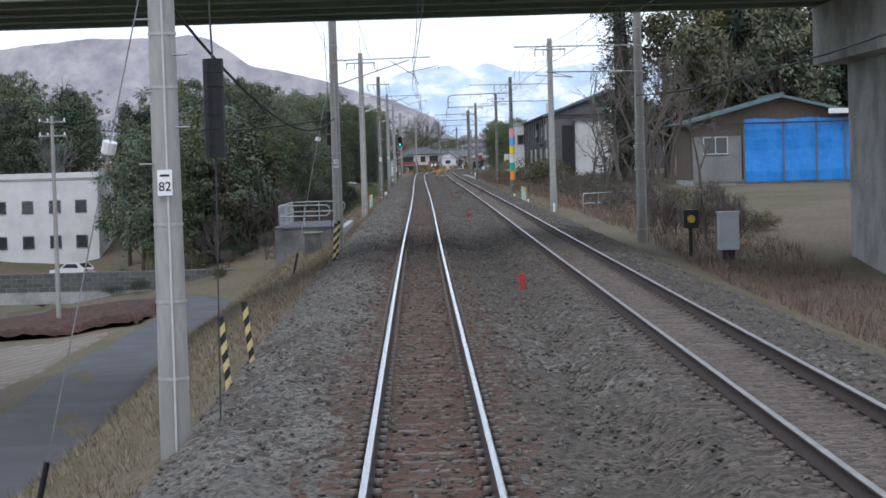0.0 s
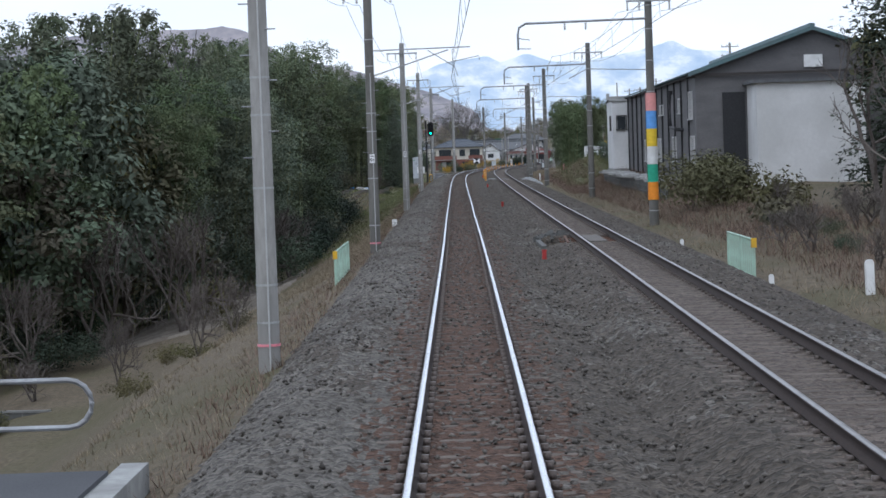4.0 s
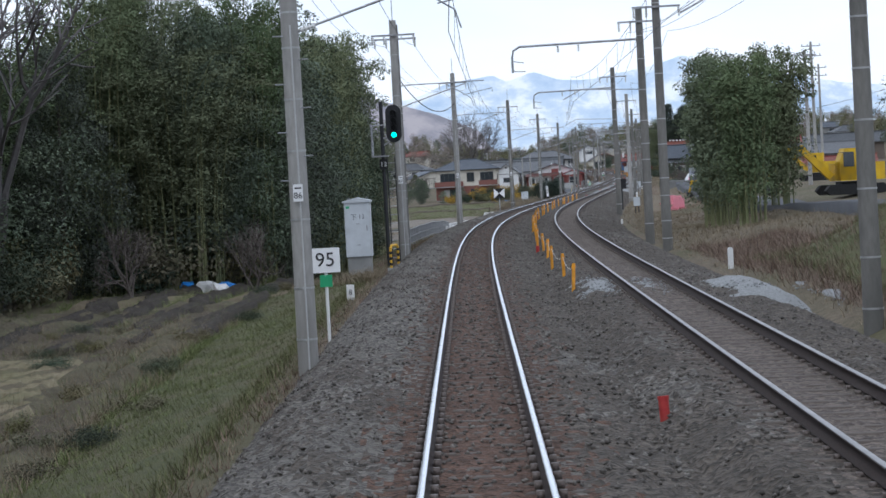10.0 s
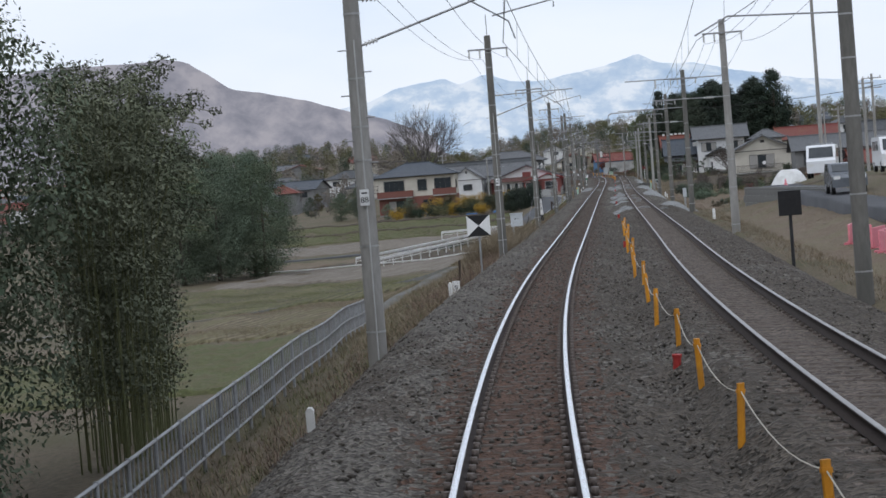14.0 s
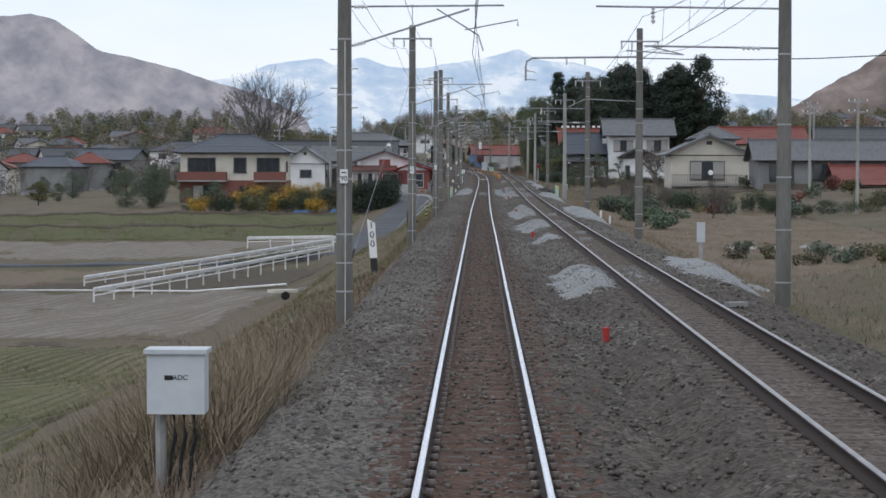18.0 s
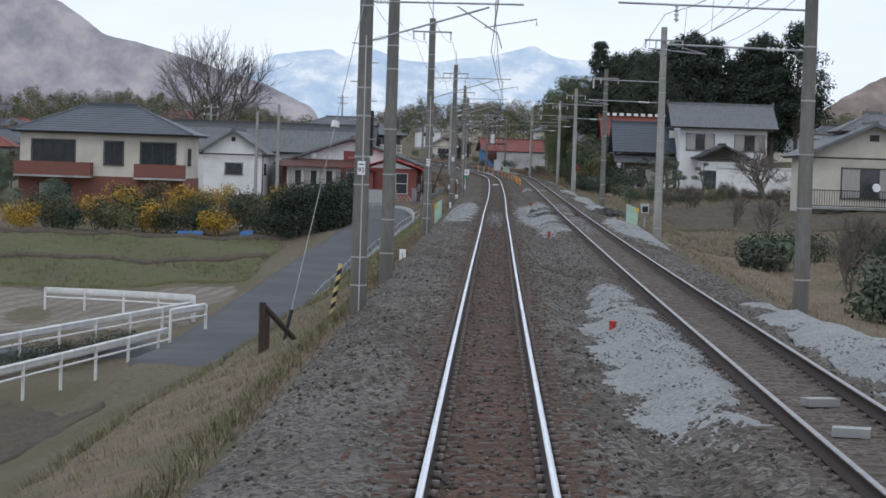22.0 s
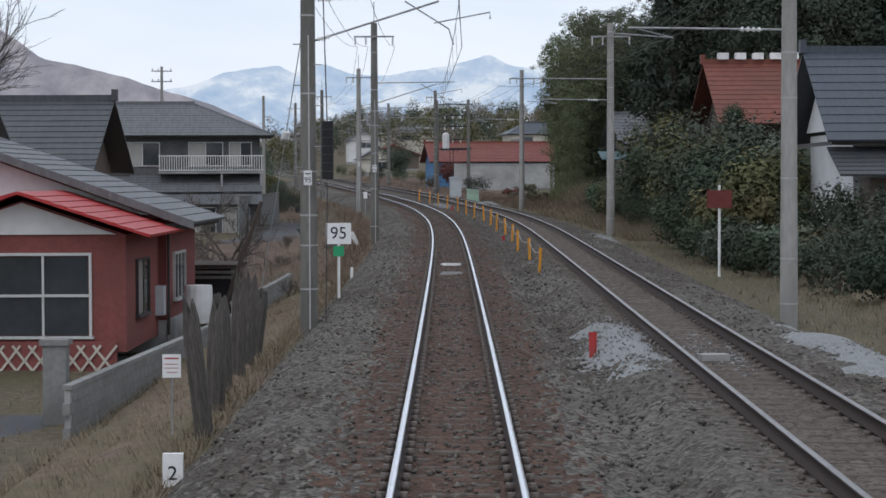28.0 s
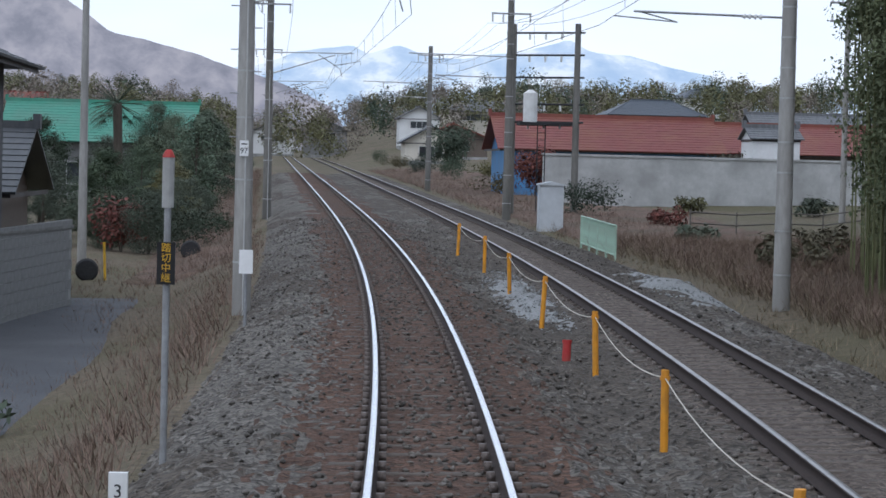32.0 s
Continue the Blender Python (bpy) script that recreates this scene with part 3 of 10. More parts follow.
RIGHT_A = [(-60, -1.5, -1.7, -1.5, -1, 0, 2, 4), (60, -1.3, -1.7, -1.5, -1, 0, 2, 4), (90, -.5, -.6, -.5, -.2, 0, 2, 6), (160, -.3, -.1, 0, 0, 0, 2, 8), (200, -.4, .2, .5, .6, .6, 1, 4),
           (250, -.5, .7, .8, .8, .8, 1, 3), (272, .1, 1.4, 1.5, 1.5, 1.5, 1.7, 3), (290, .2, 1.5, 1.6, 1.6, 1.6, 1.7, 3), (300, -.4, .2, .9, 1.4, 1.4, 1.6, 3), (312, -.3, .1, .9, 1.3, 1.3, 1.5, 3), (350, -.6, -.5, 0, .8, 1, 1, 2), (400, -.7, -.4, .3, .8, .9, 1, 3), (452, -.6, .2, 1.2, 1.3, 1.3, 1.3, 4)]
RIGHT_B = [(484, -.7, .1, 1.2, 1.2, 1.2, 1.2, 6), (500, -1, -1.1, -1.1, -1, -.5, 1, 6), (560, -1.2, -1.4, -1.5, -1.4, -.5, 1, 6), (620, -1.2, -1.5, -1.5, -1.3, 0, 1.5, 8), (660, -.8, -1, -.8, -.2, .3, 2, 8),
           (700, -.6, -.5, -.3, 0, .5, 2, 8), (760, -.5, -.3, 0, .5, 1, 3, 10), (790, 0, .8, 1.2, 2, 3, 4, 10), (820, -.5, -.5, -.2, .5, 1, 2, 6), (860, -.6, -.6, -.6, -.5, -.3, 1, 5), (1080, -.6, -.4, 0, .5, 1, 2, 6), (1500, 0, 2, 5, 9, 12, 14, 16)]


def _sect(s, l, rows, at, z_in, l_in):
    rows = np.array(rows, float)
    cols = [np.interp(s, rows[:, 0], rows[:, k + 1]) for k in range(len(at))]
    ls, zs = [l_in] + [np.full_like(s, a) for a in at], [z_in] + cols
    out = zs[-1].copy()
    for k in range(len(ls) - 1):
        a, b = np.abs(ls[k]), np.abs(ls[k + 1])
        u = np.clip((np.abs(l) - a) / np.maximum(b - a, 0.05), 0, 1)
        out = np.where((np.abs(l) >= a) & (np.abs(l) < b), zs[k] + (zs[k + 1] - zs[k]) * u, out)
    return out


LANES = [((10, 54, 67, 88, 116, 135, 145, 156, 161), (-8.4, -9.9, -10.9, -12.0, -12.7, -12.8, -13.8, -16.3, -19.3), (-4.2, -4.5, -4.75, -5.15, -5.7, -6.1, -6.3, -6.5, -6.6)),
         ((585, 603, 625, 645, 660, 675, 688, 697, 706), (-9.8, -9.6, -9.8, -9.2, -8.2, -7.6, -8.2, -9.4, -10.6), (-4.2, -4.25, -4.1, -3.4, -2.5, -2.0, -1.75, -1.7, -1.7))]  # lanes cut into the slope


def ground_z(s, l):
    """Height of the natural ground over the rails."""
    s, l = np.broadcast_arrays(np.asarray(s, float), np.asarray(l, float))
    r0 = gap(s) + 3.1
    left = _sect(s, l, LEFT_A + LEFT_B, L_AT, np.full_like(s, -0.75), np.full_like(s, -3.1))
    right = _sect(s, l, RIGHT_A + RIGHT_B, R_AT, -0.65 + rise(s), r0)
    out = np.where(l < -3.1, left, np.where(l > r0, right, -0.75))
    for rs, rl, rz in LANES:
        w = np.clip((3.0 - np.abs(l - np.interp(s, rs, rl))) / .9, 0, 1) * np.clip((s - rs[0]) / 6, 0, 1) * np.clip((rs[-1] - s) / 6, 0, 1)
        out = out * (1 - w) + np.interp(s, rs, rz) * w
    wob = 0.12 * np.sin(s * 0.31 + l * 0.9) * np.sin(l * 0.55 - s * 0.13) * np.clip((np.abs(l - 2) - 6) / 3, 0, 1)
    return out + wob


def gz(s, l):
    return float(ground_z(s, l))


_ls = np.concatenate([-np.geomspace(60, 2500, 16)[::-1], np.arange(-56, -20, 3), np.arange(-20, -3.2, 0.8), [-3.1, 0, 3.8, 6.4, 7.0], np.arange(7.6, 20, 0.8), np.arange(20, 57, 3), np.geomspace(60, 2500, 16)])
_ss = np.concatenate([SS[::1], 1500 + np.geomspace(5, 3300, 14)])
_lg, _sg = np.meshgrid(_ls, _ss)
_xyz = PA(np.minimum(_sg, 1495), _lg, ground_z(np.minimum(_sg, 1495), _lg))
_xyz[:, :, 1] += np.maximum(_sg - 1495, 0)
ground = structure("ground", grid_mesh("ground", _xyz, GRASS), "dry winter grass and bare earth beside the railway line", "ground")


# ---- ballast beds and rails ----
OWN = np.array([(-3.35, -1.0), (-2.75, -0.55), (-2.2, -0.3), (-1.75, -0.2), (-1.0, -0.19), (0, -0.19), (1.0, -0.19), (1.75, -0.2)])
EAST = np.array([(-1.75, -0.2), (-1.0, -0.19), (0, -0.19), (1.0, -0.19), (1.75, -0.2), (2.3, -0.35), (2.8, -0.6), (3.4, -1.0)])

PITS = [(634.8, 641.3, 2.1), (158.2, 162.8, 2.35)]  # open culverts under the second track


def ballast_sheet(name, ss, dl, rough, label, seed):
    """One rough sheet of crushed stone under both tracks."""
    rng = np.random.RandomState(seed)
    lo, le = np.arange(-3.35, 1.76, dl), np.arange(-1.75, 3.41, dl)
    mid = np.linspace(0, 1, max(3, int(.45 / dl)) + 2)[1:-1]
    g, ri, sc = gap(ss)[:, None], rise(ss)[:, None], np.sin(line(ss)[4])[:, None]
    zo, ze = np.interp(lo, OWN[:, 0], OWN[:, 1])[None] - lo[None] * sc, np.interp(le, EAST[:, 0], EAST[:, 1])[None] + ri - le[None] * sc
    L = np.concatenate([np.repeat(lo[None], len(ss), 0), 1.75 + (g - 3.5) * mid[None], g + le[None]], 1)
    Z = np.concatenate([zo, zo[:, -1:] + (ze[:, :1] - zo[:, -1:]) * mid[None], ze], 1)
    half = g / 2
    w = np.clip(1 - np.abs(L - half) / (half - 1.15), 0, 1)
    w = w * w * (3 - 2 * w)
    Z = Z * (1 - w) + (-.3 + .5 * np.minimum(ri, 0)) * w
    tame = np.where((np.abs(L) < 1.05) | (np.abs(L - g) < 1.05), .55, 1.0)
    Z = Z + rough * tame * rng.uniform(-1, 1, Z.shape) + .025 * np.sin(ss[:, None] * 1.7 + L * 3) * np.sin(L * 2.3 - ss[:, None] * .8) * (tame > .9)
    for s0, s1, l0 in PITS:
        Z = np.where((ss[:, None] > s0) & (ss[:, None] < s1) & (L > l0) & (L < g + .5), Z - .75, Z)
    S = ss[:, None] + rng.uniform(-.4, .4, L.shape) * (ss[1] - ss[0])
    L2 = L + rng.uniform(-.3, .3, L.shape) * np.where((L > 1.76) & (L < g - 1.76), 0, dl)
    me = grid_mesh(name, PA(S, L2, Z), BALLAST, False)
    me.materials.append(BALLAST_RUST)
    me.materials.append(BALLAST_MID)
    me.materials.append(BALLAST_DUSK)
    c = (L[:-1, :-1] + L[1:, 1:]) / 2
    ge = (g[:-1] + g[1:]) / 2
    fade = rng.normal(0, .22, c.shape)
    idx = np.where(np.abs(c) + fade < np.interp(ss[:-1], [0, 660, 720, 900], [.95, .95, 1.3, 1.3])[:, None], 1, np.where(np.abs(c - ge) + fade < .7, 2, 0))
    # the older, browner stone lies mostly between the tracks and on the first half of the second one
    sm = ss[:-1, None]
    # near the bridge the brown also puts the bridge's shade into the colour
    p_old = np.where(c > .9, np.interp(sm, [0, 60, 130, 460, 500, 700, 760, 900], [.85, .8, .8, .85, .35, .35, .75, .7]), np.interp(sm, [0, 900], [.3, .4]))
    patch = .5 + .24 * np.sin(sm * .83 + c * 1.9) * np.sin(c * 2.7 - sm * .21) + .2 * np.sin(sm * .19 + c * .7) + rng.normal(0, .16, c.shape)
    idx = np.where((idx == 0) & (patch < p_old), 3, idx)
    me.polygons.foreach_set("material_index", idx.ravel().astype(np.int32))
    return structure(name, me, label, "ballast")


ballast_sheet("track_bed_1", np.arange(12, 842.1, .2), .08, .03, "grey and rusty crushed stone ballast under both railway tracks", 3)
ballast_sheet("track_bed_2", np.arange(-60, 12.1, 1.0), .3, .02, "grey crushed stone ballast under both railway tracks", 4)
ballast_sheet("track_bed_3", np.arange(842, 960, 1.0), .3, .02, "grey crushed stone ballast under both railway tracks", 5)


def extrude(ss, off, dz, prof):
    """A section (l, z) swept along the line."""
    pr = np.array(prof)
    sg, lg = np.meshgrid(ss, pr[:, 0], indexing="ij")
    return PA(sg, lg + off(sg), pr[None, :, 1] + dz(sg) - lg * np.sin(line(sg)[4]))


HALF = 0.5655
RAILP = [(-.064, -.153), (-.064, -.142), (-.012, -.118), (-.010, -.04), (-.0325, -.03), (-.0325, -.006), (.0325, -.006), (.0325, -.03), (.010, -.04), (.012, -.118), (.064, -.142), (.064, -.153)]
ss_r = np.arange(-60, 1100, 2.5)


def joined(name, verts, faces, material, per=None):
    """One mesh from arrays of vertices and of faces with the same number of corners."""
    verts, faces = np.asarray(verts, np.float32), np.asarray(faces, np.int32)
    me = bpy.data.meshes.new(name)
    me.vertices.add(len(verts))
    me.vertices.foreach_set("co", verts.ravel())
    k = faces.shape[1]
    me.loops.add(faces.size)
    me.loops.foreach_set("vertex_index", faces.ravel())
    me.polygons.add(len(faces))
    me.polygons.foreach_set("loop_start", np.arange(0, faces.size, k, dtype=np.int32))
    me.polygons.foreach_set("loop_total", np.full(len(faces), k, dtype=np.int32))
    for m in (material if isinstance(material, (list, tuple)) else [material]):
        me.materials.append(m)
    me.update(calc_edges=True)
    return me


BOXF = np.array([(0, 1, 3, 2), (4, 6, 7, 5), (0, 4, 5, 1), (2, 3, 7, 6), (0, 2, 6, 4), (1, 5, 7, 3)])
BOXV = np.array([(x, y, z) for x in (-.5, .5) for y in (-.5, .5) for z in (-.5, .5)])


def frames_at(s, l, z, cant=True):
    """Origins and axes (right, ahead, up) of many places on the line."""
    x, y, z0, psi, c = line(s)
    c = c if cant else c * 0
    r = np.stack([np.cos(psi) * np.cos(c), -np.sin(psi) * np.cos(c), -np.sin(c)], -1)
    a = np.stack([np.sin(psi), np.cos(psi), 0 * psi], -1)
    return np.stack([x, y, z0], -1) + r * l[:, None] + np.stack([0 * s, 0 * s, z], -1), r, a, np.cross(r, a)


def many_boxes(name, s, l, z, size, material):
    """Small blocks along the line, joined. size: right, ahead, up."""
    o, r, a, u = frames_at(s, l, z)
    v = o[:, None] + BOXV[None, :, :1] * size[0] * r[:, None] + BOXV[None, :, 1:2] * size[1] * a[:, None] + BOXV[None, :, 2:] * size[2] * u[:, None]
    f = BOXF[None] + 8 * np.arange(len(s))[:, None, None]
    return joined(name, v.reshape(-1, 3), f.reshape(-1, 4), material)


def track(off, dz, top, label, s_near, extra):
    t = tagged(new("railway_track"), label, "railway track", group="railway tracks")
    for side in (-1, 1):
        pr = [(side * HALF + a, b) for a, b in RAILP]
        rail = new("rail", grid_mesh("rail", extrude(ss_r, off, dz, pr), RAIL_STEEL, False))
        rail.parent = t
        hd = new("rail_head", grid_mesh("rail_head", extrude(ss_r, off, dz, [(side * HALF - .033, -.01), (side * HALF - .027, 0), (side * HALF + .027, 0), (side * HALF + .033, -.01)]), top, False))
        hd.parent = rail
    ss = np.arange(-20, 900, 0.6)
    if off is gap:
        ss = np.array([s for s in ss if not any(a < s < b for a, b, c in PITS)])
    sl = np.concatenate([ss] * 4)
    ll = np.concatenate([np.full(len(ss), k) for k in (-HALF - .1, -HALF + .1, HALF - .1, HALF + .1)])
    f = new("rail_fastening", many_boxes("rail_fastening", sl, ll + off(sl), dz(sl) - (.125 if off is zero else .17) + off(sl) * np.sin(line(sl)[4]), (.07, .1, .075) if off is zero else (.06, .08, .05), FASTENER))
    f.parent = t
    f["kind"] = "stuff"
    # concrete sleepers, their tops just out of the ballast
    me = None
    near = ss[(ss > s_near) & (ss < s_near + 110)]
    bm = bmesh.new()
    bmesh.ops.create_cube(bm, size=1, matrix=Matrix.Diagonal((2.0, .2, .1, 1)))
    bmesh.ops.bevel(bm, geom=[e for e in bm.edges if all(v.co.z > 0 for v in e.verts)], offset=.02, segments=1, affect='EDGES')
    me = bpy.data.meshes.new("sleeper")
    bm.to_mesh(me)
    bm.free()
    me.materials.append(SLEEPER)
    for s in near:
        o = new("sleeper", me)
        x, y, z0, psi, c = line(s)
        o.matrix_basis = Matrix.Translation(P(s, float(off(s)), float(dz(s)) - .222 + extra)) @ Matrix.Rotation(-psi, 4, 'Z') @ Matrix.Rotation(c, 4, 'Y')
        o.parent = t
    rest = ss[(ss <= s_near) | (ss >= s_near + 110)]
    o = new("sleeper_rest", many_boxes("sleeper_rest", rest, off(rest), dz(rest) - .222 + extra + off(rest) * np.sin(line(rest)[4]), (2.0, .2, .1), SLEEPER))
    o.parent = t
    o["kind"] = "stuff"
    return t


def zero(s):
    return np.asarray(s) * 0.0


track_main = track(zero, zero, RAIL_TOP, "narrow-gauge railway track with bright worn rails on rusty ballast", 15, -.018)
track_east = track(gap, rise, RAIL_TOP_DULL, "second narrow-gauge railway track with duller rails beside the first", 30, -.014)


# loose stones that stand out of the ballast
def stones(name, n, seed, where, material, label, size=(.02, .042)):
    rng = np.random.RandomState(seed)
    s, l, z = where(rng, n)
    o, r, a, u = frames_at(s, l, z, False)
    base = np.array([(1, 0, 0), (-1, 0, 0), (0, 1, 0), (0, -1, 0), (0, 0, 1), (0, 0, -1)], float)
    f8 = np.array([(0, 2, 4), (2, 1, 4), (1, 3, 4), (3, 0, 4), (2, 0, 5), (1, 2, 5), (3, 1, 5), (0, 3, 5)])
    k = rng.uniform(size[0], size[1], (n, 1, 1)) * rng.uniform(.6, 1.3, (n, 6, 1))
    ang = rng.uniform(0, 6.28, n)
    b = base[None] * k * np.array([1.15, 1.0, .8])
    b += rng.uniform(-.012, .012, b.shape)
    ca, sa = np.cos(ang)[:, None], np.sin(ang)[:, None]
    v = np.stack([b[:, :, 0] * ca - b[:, :, 1] * sa, b[:, :, 0] * sa + b[:, :, 1] * ca, b[:, :, 2]], -1) + o[:, None]
    ob = new(name, joined(name, v.reshape(-1, 3), (f8[None] + 6 * np.arange(n)[:, None, None]).reshape(-1, 3), material))
    return tagged(ob, label, "stones", kind="stuff")


def bed_z(s, l):
    """The top of the ballast at s, l."""
    g, ri, sc = gap(s), rise(s), np.sin(line(s)[4])
    a = np.interp(l, OWN[:, 0], OWN[:, 1]) - l * sc
    b = np.interp(l - g, EAST[:, 0], EAST[:, 1]) + ri - (l - g) * sc
    z = np.where(l < g / 2, a, b)
    w = np.clip(1 - np.abs(l - g / 2) / (g / 2 - 1.15), 0, 1)
    w = w * w * (3 - 2 * w)
    z = z * (1 - w) + (-.3 + .5 * np.minimum(ri, 0)) * w
    return np.where((l < -3.3) | (l > g + 3.4), ground_z(s, l), z)


def on_main(rng, n):
    s = rng.uniform(5, 860, n)
    l = np.where(rng.rand(n) < .3, rng.uniform(-.5, .5, n), np.where(rng.rand(n) < .55, rng.uniform(-3.1, -.7, n), rng.uniform(.7, 2.1, n)))
    return s, l, bed_z(s, l) + .01


def on_east(rng, n):
    s = rng.uniform(15, 860, n)
    l = np.where(rng.rand(n) < .6, rng.uniform(.7, 3.2, n), rng.uniform(-2.1, -.7, n))
    l = l + gap(s)
    return s, l, bed_z(s, l) + .01


stones("ballast_stones", 62000, 1, on_main, STONE, "loose grey ballast stones lying along the railway track")
stones("ballast_stones", 34000, 2, on_east, STONE, "loose grey ballast stones lying along the second track")


# mounds of fresh pale ballast
def mound(s0, s1, l0, l1, h, seed, base=None):
    rng = np.random.RandomState(seed)
    na, nb = max(14, int((s1 - s0) / .35)), max(10, int((l1 - l0) / .2))
    u, v = np.meshgrid(np.linspace(-1.1, 1.1, na), np.linspace(-1.1, 1.1, nb), indexing="ij")
    s = (s0 + s1) / 2 + u * (s1 - s0) / 2
    l = (l0 + l1) / 2 + v * (l1 - l0) / 2
    wob = .16 * np.sin(s * 1.3 + seed) * np.cos(l * 2.1 + seed) + .1 * np.sin(s * 3.1 + l * 4.0 + seed) + rng.uniform(-.05, .05, u.shape)
    rad = .88 * (np.abs(u) ** 3 + np.abs(v) ** 2.5) ** .4 + wob
    g = gap(s)
    b = bed_z(s, l)
    z = b + h * np.clip(1.0 - rad, -.6, 1) * 1.3 - .05 + rng.uniform(-.009, .009, u.shape)
    for p0, p1, pl in PITS:
        z = np.where((s > p0 - .3) & (s < p1 + .3) & (l > pl - .3) & (l < gap(s) + .7), b - .9, z)
    # keep the rails free
    for rl in (-HALF, HALF, g - HALF, g + HALF):
        z = np.where(np.abs(l - rl) < .25, np.minimum(z, b + .02), z)
    me = grid_mesh("ballast_mound", PA(s, l, z), BALLAST_NEW)
    return tagged(new("ballast_mound", me), "low mound of pale freshly tipped ballast beside the rails", "ballast mound", group="ballast mounds")


MOUNDS = [(608, 622, 1.75, 3.2, .14), (609, 621, 3.35, 4.3, .05), (625, 633, 3.35, 4.3, .05), (604, 634, 5.0, 7.4, .28), (642, 660, 3.35, 4.3, .05), (280, 288, 2.2, 3.3, .09), (280, 287, 3.4, 4.3, .05), (277, 287, 5.2, 7.6, .26), (474, 487, 1.7, 3.4, .18), (475, 486, 3.5, 4.3, .05), (478, 492, 5.2, 7.4, .3), (508, 514, 1.8, 3.2, .15), (522, 538, 1.6, 3.3, .2), (524, 536, 3.4, 4.2, .04), (540, 568, 5.0, 7.0, .35),
          (545, 568, 1.6, 3.2, .2), (566, 574, 2.0, 3.0, .15), (618, 664, 1.0, 3.2, .16), (622, 664, -2.6, -1.0, .18), (618, 644, -.5, .5, .04), (614, 632, 3.3, 4.5, .04), (646, 662, 5.4, 7.2, .35), (668, 684, 5.4, 7.3, .35), (612, 628, 5.2, 7.2, .2),
          (703, 714, 1.9, 3.2, .1), (703, 710, 3.4, 4.2, .03), (702, 713, 5.3, 7.2, .25), (754, 762, 5.3, 6.8, .12), (814, 830, 1.9, 3.0, .1), (820, 830, 5.2, 7.2, .2)]
for k, (a, b, c, d, h) in enumerate(MOUNDS):
    mound(a, b, c, d, h, k)


def on_mounds(rng, n):
    q = [MOUNDS[i] for i in rng.choice(len(MOUNDS), n, p=np.array([(b - a) * (d - c) for a, b, c, d, h in MOUNDS]) / sum((b - a) * (d - c) for a, b, c, d, h in MOUNDS))]
    q = np.array(q)
    rr, th = np.sqrt(rng.rand(n)) * 1.08, rng.uniform(0, 6.28, n)
    u, v = rr * np.cos(th), rr * np.sin(th)
    s, l = (q[:, 0] + q[:, 1]) / 2 + u * (q[:, 1] - q[:, 0]) / 2, (q[:, 2] + q[:, 3]) / 2 + v * (q[:, 3] - q[:, 2]) / 2
    b = bed_z(s, l)
    for p0, p1, pl in PITS:
        b = np.where((s > p0) & (s < p1) & (l > pl - .1) & (l < gap(s) + .6), b - .8, b)
    return s, l, b + q[:, 4] * np.clip(1.0 - rr, 0, 1) * 1.2 - .0


stones("fresh_ballast_stones", 20000, 5, on_mounds, STONE_NEW, "pale crushed stones of freshly tipped ballast", (.014, .03))

CONDUIT = mat("pale_conduit", (0.45, 0.45, 0.44), (0.55, 0.55, 0.53), 8, 0.6, 0.05)


# ---- overhead line: masts, brackets and wires ----
def insulator(g, p0, p1, r=.055, n=4):
    p0, p1 = Vector(p0), Vector(p1)
    g.tube([p0, p1], r * .45, n=6)
    for i in range(n):
        a, b = p0.lerp(p1, (i + .25) / n), p0.lerp(p1, (i + .7) / n)
        g.tube([a, b], r, r * .6, n=8)


